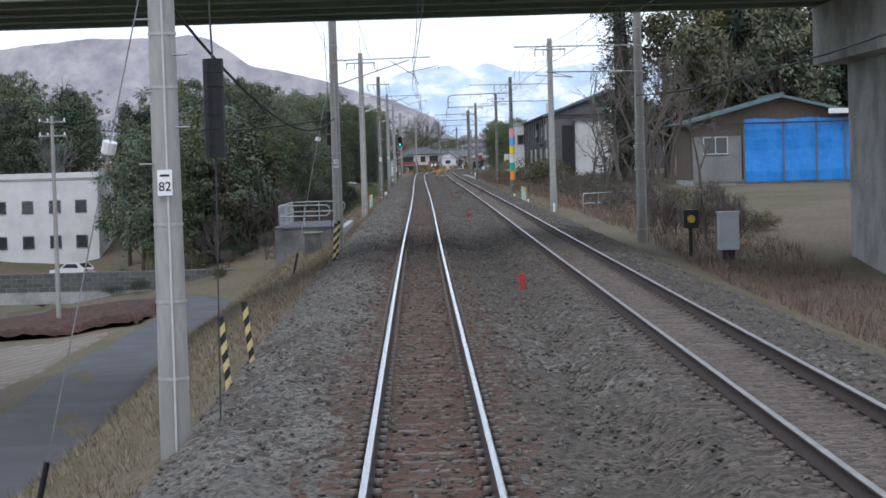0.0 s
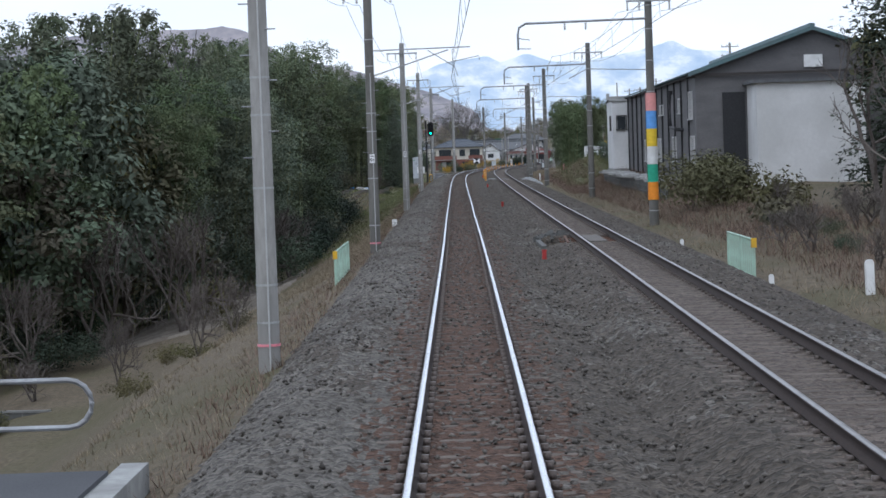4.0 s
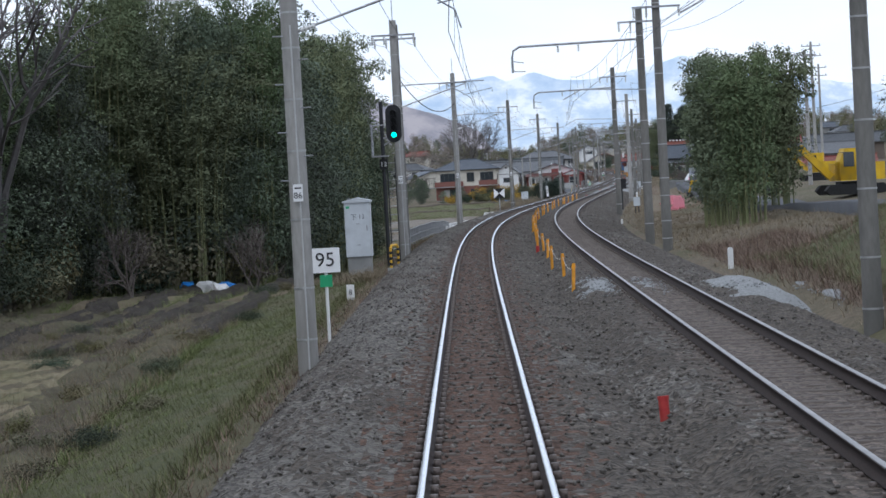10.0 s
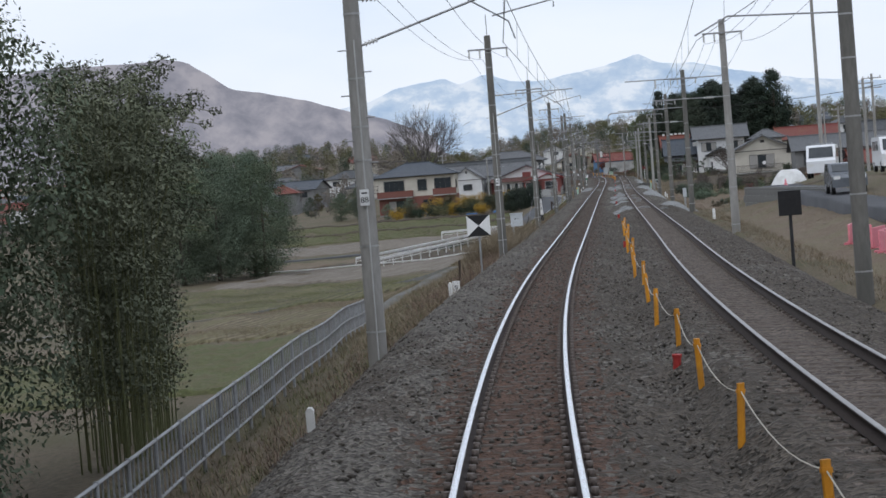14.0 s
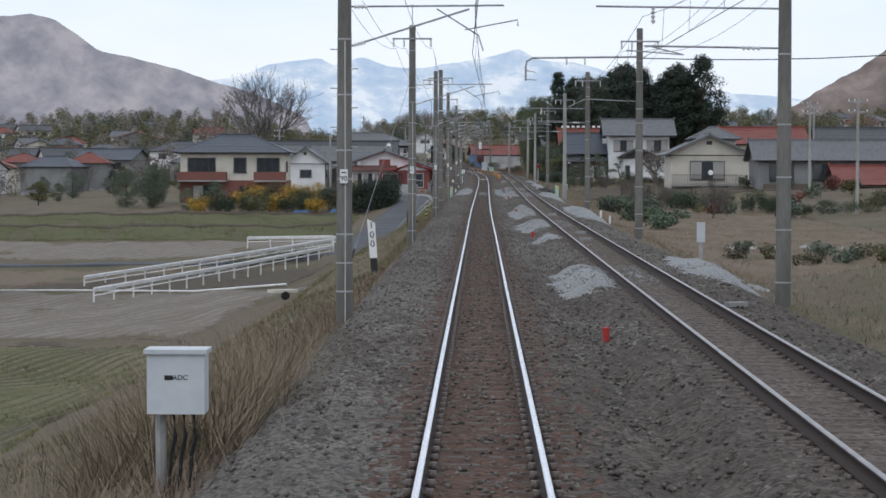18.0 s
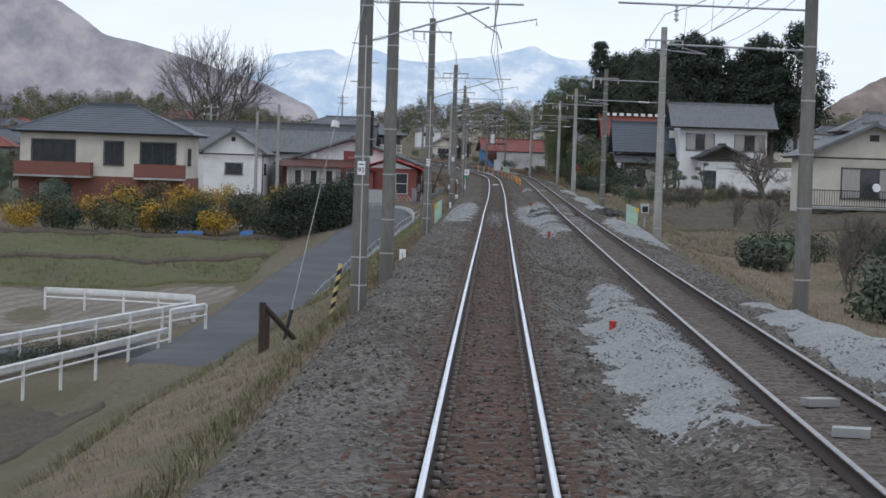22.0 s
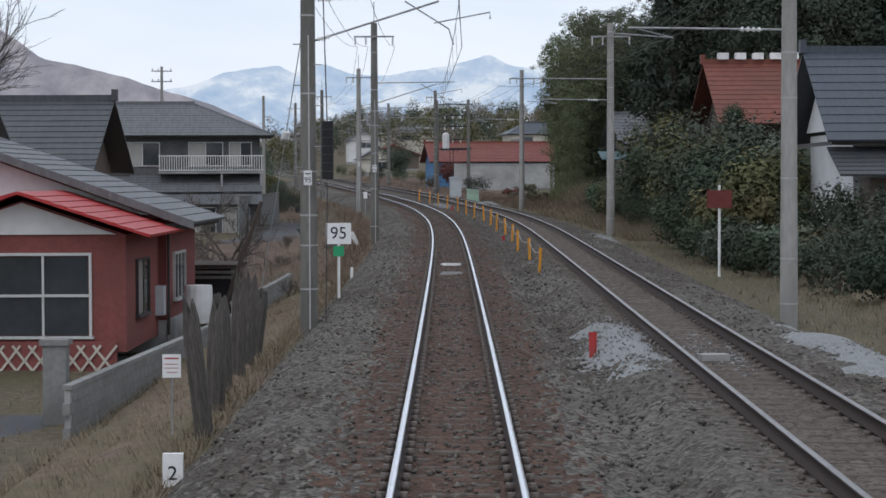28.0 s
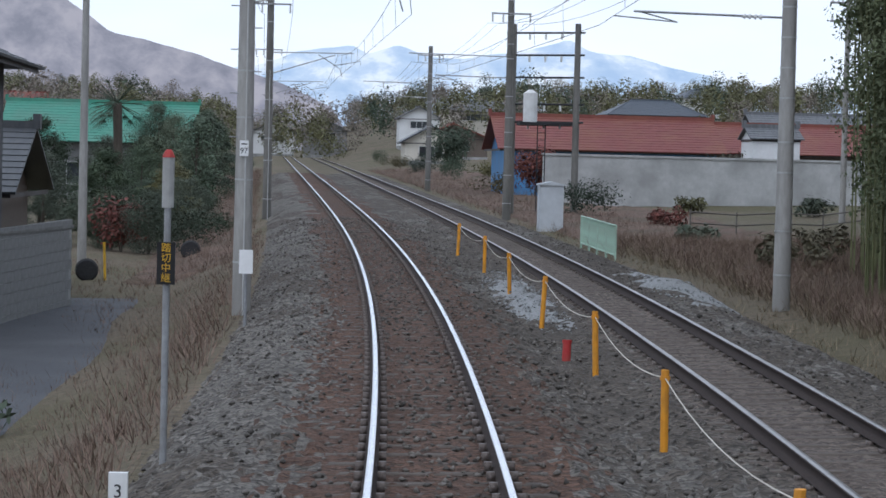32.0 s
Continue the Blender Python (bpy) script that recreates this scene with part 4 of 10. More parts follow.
def mast(s, l, style="left", number="", dark=False, top=8.7, label="", base=None, bands=9):
    """A round concrete mast with its steelwork. x points to the right of the line, z = 0 at the rails."""
    side = 1 if style.startswith("left") else -1
    base = gz(s, l) - .4 if base is None else base
    t = thing("overhead_line_mast", M(s, l), label or ("%s concrete overhead-line mast with steel brackets" % ("dark grey" if dark else "pale grey")), "line mast", "overhead line masts")
    shaft = part("shaft", Geo().tube([(0, 0, base), (0, 0, top)], .185, .135, n=16), POLE_DARK if dark else POLE_LIGHT, t, smooth=True)
    rng = random.Random(int(s))
    z = rng.uniform(-.2, .3)
    while z < top - .3:
        r = .185 - .05 * (z - base) / (top - base)
        part("band", Geo().tube([(0, 0, z), (0, 0, z + .035)], r + .008, n=16), BAND, t)
        z += rng.choice((.62, .9, 1.2, 1.6))
    if style == "left":
        for k in range(7):
            zb = 2.7 + .42 * k
            part("step_bolt", Geo().tube([(.1 if k % 2 else -.1, -.08, zb), (.3 if k % 2 else -.3, -.12, zb)], .012, n=5), GALV, t)
        part("conduit", Geo().tube([(.03, -.2, base + .4), (.03, -.19, 2.0), (.02, -.175, 5.4)], .014, n=6), CONDUIT, t, "thin pale cable conduit")
    if rng.random() < .35 and style == "left":
        part("paint_ring", Geo().tube([(0, 0, -.42), (0, 0, -.38)], .195, n=16), PINK, t, "pink painted ring")
    # cross-arm for the feeders
    ca = Geo().box(-.85, .85, -.2, -.14, top - .62, top - .55)
    arm = part("cross_arm", ca, GALV, t)
    for x in (-.8, -.35, .8):
        gi = Geo()
        insulator(gi, (x, -.17, top - .62), (x, -.17, top - .95))
        part("insulator", gi, PORCELAIN, arm)
    if style in ("left", "left_double"):
        part("top_rod", Geo().tube([(0, 0, top), (0, 0, top + .9)], .018, n=6), GALV, t)
        for dy in ((0,) if style == "left" else (-.45, .45)):
            zt = 6.15 + (0 if dy <= 0 else .35)
            b = Geo().tube([(.15, dy, zt), (3.45, dy, zt + .03)], .024, n=6)
            b.tube([(.15, dy, zt - .85), (2.7, dy, zt - .05)], .024, n=6)
            br = part("bracket", b, GALV, t)
            part("steady_arm", Geo().tube([(2.0, dy, zt - .05), (2.9, dy, zt - .62), (3.0, dy, zt - .95)], .017, n=6).tube([(2.6, dy, zt - .5), (3.75, dy, zt - .28), (3.75, dy, zt - .42)], .016, n=6), GALV, br)
            for a, b in (((.2, dy, zt), (.5, dy, zt)), ((.2, dy, zt - .83), (.46, dy, zt - .76))):
                gi = Geo()
                insulator(gi, a, b, .06)
                part("insulator", gi, PORCELAIN, br)
    elif style == "right_gantry":
        zt = top - 1.25
        b = Geo().tube([(-.1, 0, zt), (-4.7, 0, zt - .05), (-4.95, 0, zt - .2), (-5.0, 0, zt - .45), (-5.0, 0, zt - 1.05)], .045, n=8)
        br = part("pipe_beam", b, GALV, t, "long steel pipe beam bent down at its end")
        part("stub", Geo().tube([(-5.0, 0, zt - .6), (-4.55, 0, zt - .68)], .02, n=6).tube([(-5.0, 0, zt - 1.0), (-4.5, 0, zt - 1.02)], .02, n=6), GALV, br)
        for x in (-3.2, -2.4):
            gi = Geo()
            insulator(gi, (x, 0, zt), (x, 0, zt - .35))
            part("insulator", gi, PORCELAIN, br)
        part("steady_arm", Geo().tube([(-.1, 0, 5.5), (-2.4, 0, 5.6), (-3.1, 0, 5.25)], .02, n=6), GALV, t)
    elif style == "right":
        zt = 6.3
        b = Geo().tube([(-.1, 0, zt), (-4.3, 0, zt + .05)], .026, n=6).tube([(-.1, 0, zt - .9), (-3.2, 0, zt - .85)], .026, n=6)
        br = part("bracket", b, GALV, t)
        for a, b in (((-.55, 0, zt - .9), (-1.0, 0, zt - .89)), ((-3.0, 0, zt + .05), (-3.0, 0, zt - .35))):
            gi = Geo()
            insulator(gi, a, b, .06)
            part("insulator", gi, PORCELAIN, br)
        part("steady_arm", Geo().tube([(-3.1, 0, zt - .85), (-2.3, 0, zt - 1.05), (-3.6, 0, zt - .95)], .016, n=6), GALV, br)
    if number:
        p = part("number_plate", Geo().box(-.085, .085, -.225, -.205, 2.33, 2.63), WHITE_ENAMEL, t, "white plate with black numerals")
        words(number, p, 0, -.23, 2.43, BLACK)
        part("small_bar", Geo().box(-.055, .055, -.229, -.225, 2.55, 2.575), BLACK, p)
    return t


for n, s, style, dark in [("82", 26.5, "left", False), ("83", 81, "left", False), ("", 131.5, "left", False), ("84", 171.5, "left", True), ("85", 221.5, "left", False), ("86", 273, "left", False), ("87", 321.8, "left", False), ("88", 371, "left", False), ("89", 425, "left", True), ("90", 473.3, "left", True), ("91", 522, "left", True), ("92", 571.2, "left", True), ("93", 619.3, "left", True), ("94", 671, "left_double", True), ("95", 720, "left", True), ("96", 770.6, "left", True), ("97", 822, "left", False), ("", 872, "left", True), ("", 922, "left", True)]:
    mast(s, {131.5: -3.3, 321.8: -2.89}.get(s, -2.97), style, n, dark)
mast(324.4, -2.95, "left_plain", "87", True)
mast(581.5, -2.85, "left_plain", "", True, top=9.2)
for s, l, style, dark in [(79, 7.7, "right", False), (121, 7.05, "right", False), (181, 7.4, "right_gantry", True), (229, 7.9, "right_gantry", True), (273, 6.95, "right_gantry", True), (322, 6.7, "right_gantry", True), (376, 6.7, "right_gantry", True), (427, 7.0, "right", False), (476, 6.9, "right", True), (524, 6.95, "right_gantry", True), (572, 6.9, "right", True), (620.5, 7.1, "right", False), (671, 6.95, "right", True), (718.5, 6.7, "right", False), (771, 7.2, "right", False), (824, 8.0, "right", False), (874, 7.2, "right", True), (924, 7.4, "right", True)]:
    t = mast(s, l, style, "", dark)
    if s == 181:
        for k, m in enumerate(STRIPES):
            z = 4.6 - .68 * k
            part("colour_band", Geo().tube([(0, 0, z - .68), (0, 0, z)], .205, .2, n=16), m, t, "coloured warning band")
        t["label"] = "concrete overhead-line mast wrapped in bright coloured bands"
mast(314, 6.8, "right_plain", "", True)


def sag_line(pts, sag, n=8):
    """Points hung between supports."""
    out = []
    for a, b in zip(pts[:-1], pts[1:]):
        a, b = Vector(a), Vector(b)
        for i in range(n):
            u = i / n
            p = a.lerp(b, u)
            p.z -= sag * 4 * u * (1 - u)
            out.append(p)
    return out + [Vector(pts[-1])]


def wire(name, pts, r, parent, material=WIRE):
    return part(name, Geo().tube(pts, r, n=4, cap=False), material, parent)


LM = [-28, 26.5, 81, 131, 171.5, 221.5, 273, 321.8, 371, 425, 473.3, 522, 571.2, 619.3, 671, 720, 770.6, 822, 872, 922, 972]
RM = [-24, 26, 76, 126, 181, 229, 273, 322, 376, 427, 476, 524, 572, 620.5, 671, 718.5, 771, 824, 874, 924, 974]
for sup, off, lab in ((LM, zero, "overhead contact and messenger wires over the main track"), (RM, gap, "overhead contact and messenger wires over the second track")):
    t = thing("overhead_wires", Matrix.Identity(4), lab, "overhead wire", "overhead wires")
    cw = [P(s, float(off(s)) + (.2 if i % 2 else -.2), 5.15) for i, s in enumerate(sup)]
    mw = sag_line([P(s, float(off(s)) + (.15 if i % 2 else -.15), 6.12) for i, s in enumerate(sup)], .55)
    wire("contact_wire", sag_line(cw, .02), .007, t)
    wire("messenger_wire", mw, .007, t)
    g = Geo()
    for i in range(len(sup) - 1):
        for j in range(1, 9):
            u = j / 9
            a = cw[i].lerp(cw[i + 1], u)
            b = P(sup[i], float(off(sup[i])) + (.15 if i % 2 else -.15), 6.12).lerp(P(sup[i + 1], float(off(sup[i + 1])) + (.15 if (i + 1) % 2 else -.15), 6.12), u)
            b.z -= .55 * 4 * u * (1 - u)
            g.tube([a, b], .005, n=3, cap=False)
    part("dropper", g, WIRE, t)["kind"] = "stuff"
for sup, ls, zz, lab in ((LM, (-3.68, -3.23, -2.08), 7.7, "feeder wires strung along the line masts"), (RM, (6.2, 6.65, 7.8), 7.7, "feeder wires along the masts of the second track")):
    t = thing("feeder_wires", Matrix.Identity(4), lab, "overhead wire", "overhead wires")
    for l in ls:
        wire("feeder_wire", sag_line([P(s, l, zz) for s in sup], .7), .008, t)


# ---- trees and plants ----
def leaf_quads(rng, c, n, rad, size, flat=.75):
    """n leaf-shaped faces about the centre c."""
    d = rng.normal(size=(n, 3))
    d /= np.linalg.norm(d, axis=1)[:, None]
    p = np.asarray(c) + d * (rad * rng.uniform(.35, 1, (n, 1)) ** .6) * np.array([1, 1, flat])
    up = d + np.array([0, 0, .55]) + rng.normal(scale=.42, size=(n, 3))
    up /= np.maximum(np.linalg.norm(up, axis=1)[:, None], 1e-6)
    a = np.cross(up, rng.normal(size=(n, 3)))
    a /= np.maximum(np.linalg.norm(a, axis=1)[:, None], 1e-6)
    b = np.cross(up, a)
    k = size * rng.uniform(.6, 1.4, (n, 1))
    return np.stack([p - a * k, p + b * k * .45, p + a * k, p - b * k * .45], 1)


def crown_mesh(name, rng, clumps, per, size, material, flat=.75):
    core = [leaf_quads(rng, c[:3], 24, c[3] * .5, min(.2, c[3] * .2), flat) for c in clumps if c[3] > .5 and size > .09]
    q = np.concatenate(core + [leaf_quads(rng, c[:3], int(per * (c[3] ** 1.3) + 8), c[3], size, flat) for c in clumps])
    return joined(name, q.reshape(-1, 3), np.arange(len(q) * 4).reshape(-1, 4), material)


def limbs(rng, g, p, d, length, r, depth, spread=.55, up=.12, tips=None, n=5, split=(2, 4)):
    """Branches that fork and thin out."""
    pts, q = [Vector(p)], Vector(d)
    for i in range(3):
        q = (q + Vector(rng.normal(scale=.13, size=3)) + Vector((0, 0, up * .4))).normalized()
        pts.append(pts[-1] + q * length / 3)
    g.tube(pts, r, r * .62, n=n, cap=False)
    if depth == 0:
        if tips is not None:
            tips.append(pts[-1])
        return
    for k in range(rng.randint(*split)):
        nd = (q + Vector(rng.normal(scale=spread, size=3)) + Vector((0, 0, up))).normalized()
        limbs(rng, g, pts[-1 - (k % 2)], nd, length * rng.uniform(.62, .85), r * .6, depth - 1, spread, up, tips, max(3, n - 1), split)


def broadleaf(m, seed, h, w, material, label, clumps=38, per=42, size=.2, name="evergreen_tree", trunk=True, group="", low=.25):
    rng = np.random.RandomState(seed)
    t = thing(name, m, label, "tree", group)
    cs = []
    for i in range(clumps):
        z = rng.uniform(low, 1)
        prof = math.sin(math.pi * min(1, (z - low * .6) / (1 - low * .6)) ** .8) ** .7
        a, rr = rng.uniform(0, 6.28), w / 2 * prof * rng.uniform(.35, 1.0)
        cs.append((rr * math.cos(a), rr * math.sin(a), h * z * .95, w * rng.uniform(.1, .2)))
    if trunk:
        g = Geo().tube([(0, 0, -.4), (.05, .04, h * .35), (0, .1, h * .8)], .09 + h * .012, .04, n=8)
        for c in cs[::4] if low > .2 and name != "bamboo_clump" else ():
            g.tube([(0, 0, max(.4, c[2] * .6)), ((c[0]) * .6, c[1] * .6, c[2] * .85), c[:3]], .05, .015, n=5, cap=False)
        part("trunk", g, BARK, t, smooth=True)
    cr = new("crown", crown_mesh("crown", rng, cs, per, size, material))
    cr.parent = t
    return t


def bamboo(m, seed, h, w, label, culms=26, per=120, size=.085, group=""):
    """Slender culms that arch outwards, with feathery leaves along them."""
    rng = np.random.RandomState(seed)
    t = thing("bamboo_clump", m, label, "bamboo", group)
    g, cs = Geo(), []
    for k in range(culms):
        a, r0, lean, top = rng.uniform(0, 6.28), w * .22 * math.sqrt(rng.rand()), w * rng.uniform(.08, .42), h * rng.uniform(.62, 1.05)
        at = lambda u: ((r0 + lean * u ** 2.4) * math.cos(a), (r0 + lean * u ** 2.4) * math.sin(a), top * math.sin(u * 1.85) - .3 * (u < .01))
        g.tube([at(u) for u in (0, .25, .5, .75, 1.0)], .035, .012, n=4, cap=False)
        for u in np.linspace(.12 + .2 * rng.rand(), 1.0, 9):
            x, y, z = at(u)
            cs.append((x + rng.normal(0, .25), y + rng.normal(0, .25), z, .24 + .62 * (1 - u) ** .5))
    c = part("culm", g, BAMBOO_CULM, t)
    c["kind"] = "stuff"
    new("foliage", crown_mesh("foliage", rng, cs, per, size, LEAF_BAMBOO, .8)).parent = t
    return t


def cedar(m, seed, h, w, label, material=None, name="cedar_tree", group="", n=60):
    rng = np.random.RandomState(seed)
    t = thing(name, m, label, "tree", group)
    part("trunk", Geo().tube([(0, 0, -.4), (0, 0, h * .5), (0, 0, h * .97)], .12 + h * .014, .03, n=8), BARK, t, smooth=True)
    cs = []
    for i in range(n):
        z = rng.uniform(.16, 1) ** .9
        rr = w / 2 * (1.04 - z) ** .75 * rng.uniform(.45, 1)
        a = rng.uniform(0, 6.28)
        cs.append((rr * math.cos(a), rr * math.sin(a), h * z - .25 * rr, w * rng.uniform(.09, .17)))
    cr = new("crown", crown_mesh("crown", rng, cs, 46, .21, material or LEAF_CEDAR, .6))
    cr.parent = t
    return t


def bare_tree(m, seed, h, label, depth=4, material=None, name="bare_tree", group="", r=None, spread=.5, stems=1):
    rng = np.random.RandomState(seed)
    t = thing(name, m, label, "tree", group)
    g = Geo()
    for k in range(stems):
        lean = Vector((rng.uniform(-.35, .35), rng.uniform(-.35, .35), 1)) if stems > 1 else Vector((0, 0, 1))
        limbs(rng, g, (0, 0, -.3), lean, h * .33, r or h * .02, depth, spread, .16, n=6, split=(3, 5) if depth < 5 else (2, 4))
    part("bough", g, material or TWIG, t)
    return t


def hedge_shrub(m, seed, w, h, material, label):
    rng = np.random.RandomState(seed)
    t = thing("hedge_shrub", m, label, "hedge", "hedge")
    cs = [(rng.uniform(-.4, .4) * w, rng.uniform(-.4, .4) * w, h * rng.uniform(.1, .85), min(w, h) * rng.uniform(.22, .34)) for _ in range(44)]
    part("stem", Geo().tube([(0, 0, -.3), (.05, 0, h * .5)], .1, .05, n=6), BARK, t)
    o = new("foliage", crown_mesh("foliage", rng, cs, 110, .09, material, 1.1))
    o.parent = t
    return t


def bush(m, seed, w, h, material, label, name="bush", per=40, clumps=12, size=.1, group="", cat="bush"):
    rng = np.random.RandomState(seed)
    cs = [(rng.uniform(-.4, .4) * w, rng.uniform(-.4, .4) * w, h * rng.uniform(.3, .8), min(w, h) * rng.uniform(.25, .4)) for _ in range(clumps)]
    if name == "bush":
        t = thing(name, m, label, cat, group)
        g = Geo()
        for c in cs[:4]:
            g.tube([(0, 0, -.3), (c[0] * .4, c[1] * .4, c[2] * .5), c[:3]], .03, .012, n=5, cap=False)
        part("stem", g, BARK, t)
        new("foliage", crown_mesh("foliage", rng, cs, per, size, material, .9)).parent = t
        return t
    ob = new(name, crown_mesh(name, rng, cs, per, size, material, .9))
    ob.matrix_basis = m
    return tagged(ob, label, cat, group)


def again(t, m, k=1.0, kz=None):
    c = copy_thing(t, m)
    c.scale = (k, k, kz or k)
    return c


def G(s, l, turn=0):
    return M(s, l, gz(s, l), turn)


rnd = random.Random(7)
# the wooded slope left of the line
W = "wooded slope"
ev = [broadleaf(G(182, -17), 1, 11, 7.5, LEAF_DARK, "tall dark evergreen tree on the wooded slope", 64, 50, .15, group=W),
      bamboo(G(196, -23), 2, 12, 7, "feathery bamboo on the wooded slope", 24, 70, .12, W),
      broadleaf(G(206, -18), 3, 9.5, 7, LEAF_OLIVE, "olive-brown leafy tree on the wooded slope", 56, 48, .15, "broadleaf_tree", group=W),
      cedar(G(214, -26), 4, 14, 6, "dark conifer on the wooded slope", group=W)]
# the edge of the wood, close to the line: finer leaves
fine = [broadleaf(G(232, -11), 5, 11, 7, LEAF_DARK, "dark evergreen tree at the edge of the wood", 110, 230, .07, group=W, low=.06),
        bamboo(G(245, -12), 6, 11.5, 6.5, "feathery green bamboo at the edge of the wood", 36, 170, .07, W)]


def crest(s, l, h):
    """How far a tree of height h may be stretched under the slope's skyline."""
    return (2.5 + (max(s, 120) - 72) * .057 - gz(s, l)) / (h * 1.06) if s < 240 else 9.0


def wedge(s, l):
    """The open strip through which the white block is seen."""
    return s < 232 and -.225 < l / s < -.138


for i in range(190):
    s = rnd.uniform(128, 330)
    near = np.interp(s, [128, 167, 170, 178, 192, 205, 250, 262, 310, 318, 332], [-60, -56, -26, -18, -13.5, -9.6, -9.8, -17, -18, -9.8, -9])
    l = near - abs(rnd.gauss(0, 1)) * 13 if i > 70 else near - rnd.uniform(0, 4)
    k = rnd.choice((0, 0, 0, 1, 1, 2, 2))
    z, a = rnd.uniform(.85, 1.25) if s < 240 else rnd.uniform(.85, 1.15) * (.93 if s > 262 else 1), rnd.uniform(0, 360)
    if s < 240 and l < near - 3:
        z = crest(s, l, 11.5) * rnd.uniform(.8, 1.0)
    if wedge(s, l):
        continue
    if l > -14 or s > 262 and l > -24:
        again(fine[rnd.choice((0, 1, 1))], G(s, l, a), rnd.uniform(.75, 1.1), min(crest(s, l, 11.5), z * (.85 if l > near - 2 else 1.0)))
    else:
        again(ev[k], G(s, l, a), rnd.uniform(.75, 1.15), min(z, crest(s, l, (11, 12, 9.5, 14)[k])))
for i in range(24):
    s = rnd.uniform(318, 347)
    again(fine[rnd.choice((0, 1, 1))], G(s, -rnd.uniform(8.6, 20), rnd.uniform(0, 360)), rnd.uniform(.7, .95), rnd.uniform(.76, 1.02))
for i in range(16):
    s, l = rnd.uniform(150, 330), -rnd.uniform(40, 110)
    again(ev[rnd.choice((0, 0, 1, 2))], G(s, l, rnd.uniform(0, 360)), rnd.uniform(1.0, 1.4), rnd.uniform(.8, 1.0)) if not wedge(s, l) else None
for i in range(26):
    s = rnd.uniform(242, 300)
    l = -s * rnd.uniform(.135, .225)
    again(ev[rnd.choice((0, 0, 1, 2))], G(s, l, rnd.uniform(0, 360)), rnd.uniform(.95, 1.2), (2.5 + s * .043 - gz(s, l)) / 12.5 * rnd.uniform(.8, 1))
# dark undergrowth below the trees; the deep green one has shade in its colour
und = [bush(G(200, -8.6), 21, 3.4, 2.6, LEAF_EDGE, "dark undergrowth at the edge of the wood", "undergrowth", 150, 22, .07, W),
       bush(G(208, -8.2), 22, 3.0, 2.2, LEAF_CEDAR, "dark undergrowth at the edge of the wood", "undergrowth", 90, 22, .09, W),
       bush(G(190, -11), 23, 3.0, 2.0, LEAF_OLIVE, "olive undergrowth at the edge of the wood", "undergrowth", 90, 22, .09, W)]
for i in range(158):
    s = rnd.uniform(335, 374) if i > 134 else rnd.uniform(150, 262) if i < 66 else rnd.uniform(262, 318) if i < 124 else rnd.uniform(316, 348)
    near = np.interp(s, [128, 167, 170, 177, 192, 205, 250, 262, 310, 318, 345, 375], [-60, -50, -22, -15, -11.5, -7.8, -8.4, -14, -15.5, -8.4, -6.6, -11])
    l = near - rnd.uniform(0, 5)
    if not wedge(s, l) and not (183 < s < 205 and l > -15):
        again(rnd.choice(und), G(s, l, rnd.uniform(0, 360)), rnd.uniform(.7, 1.3), rnd.uniform(.6, 1.4))
for s, l, k in ((562, -34.5, 1.0), (568, -36.5, 1.1), (560, -39, 1.1), (572, -40, 1.1), (565, -43, 1.2), (556, -42, 1.1), (577, -44, 1.1), (552, -46, 1.1)):
    again(fine[0], G(s, l, rnd.uniform(0, 360)), k * 1.15, k * 1.15)
# tall bamboo on the outside of the curve
for i in range(26):
    s = 334 + 1.6 * i
    l = np.interp(s, [334, 340, 350, 360, 370, 378], [-8.0, -6.9, -8.2, -9.6, -11.2, -13]) - (i % 3) * rnd.uniform(1.5, 4)
    again(fine[1 if i % 4 else 0], G(s, l, rnd.uniform(0, 360)), rnd.uniform(.75, .95), rnd.uniform(.9, 1.2))
for i in range(46):
    s, l = rnd.uniform(262, 314), rnd.uniform(-14.5, -6.2)
    k = rnd.uniform(.2, .4)
    again(und[rnd.choice((0, 2, 2))], G(s, l, rnd.uniform(0, 360)), k, k * .6)
for i in range(26):
    k = rnd.uniform(.5, .9)
    again(und[rnd.choice((0, 1, 0, 2))], G(rnd.uniform(222, 256), -rnd.uniform(8.2, 12.5), rnd.uniform(0, 360)), k, k * rnd.uniform(.6, 1.1))
bt = [bare_tree(G(186, -11.5), 11, 5.5, "bare grey thicket tree at the foot of the slope", 4, group="bare trees", stems=3),
      bare_tree(G(250, -30), 12, 11, "tall bare tree on the ridge", 4, TWIG_FAR, group="bare trees")]
for s, l, z in ((184, -14.5, 1.1), (178, -16, .8), (202, -9.4, .8), (205, -8.4, .7), (203, -11, .9), (326, -8.6, .5), (320, -9, .6), (312, -12, .55), (332, -8, .45), (316, -8.2, .5)):
    again(bt[0], G(s, l, rnd.uniform(0, 360)), z)
for s, l, k in ((250, -8.2, .7), (253, -8.8, .8), (256, -9.6, .8), (247, -7.8, .6), (259, -10.8, .8), (244, -7.6, .6), (255, -8.0, .5), (261, -12, .8)):
    again(und[1], G(s, l, 100 * k + s), k, k * 1.1)
for s, l, k in ((376, -9.0, .7), (381, -9.8, .75), (386, -10.8, .7)):
    again(fine[1], G(s, l, 40 * k + s), k, k)
for i in range(34):
    s, l = rnd.uniform(150, 345), -rnd.uniform(26, 70)
    if not wedge(s, l):
        again(bt[1], G(s, l, rnd.uniform(0, 360)), rnd.uniform(1.0, 1.35))
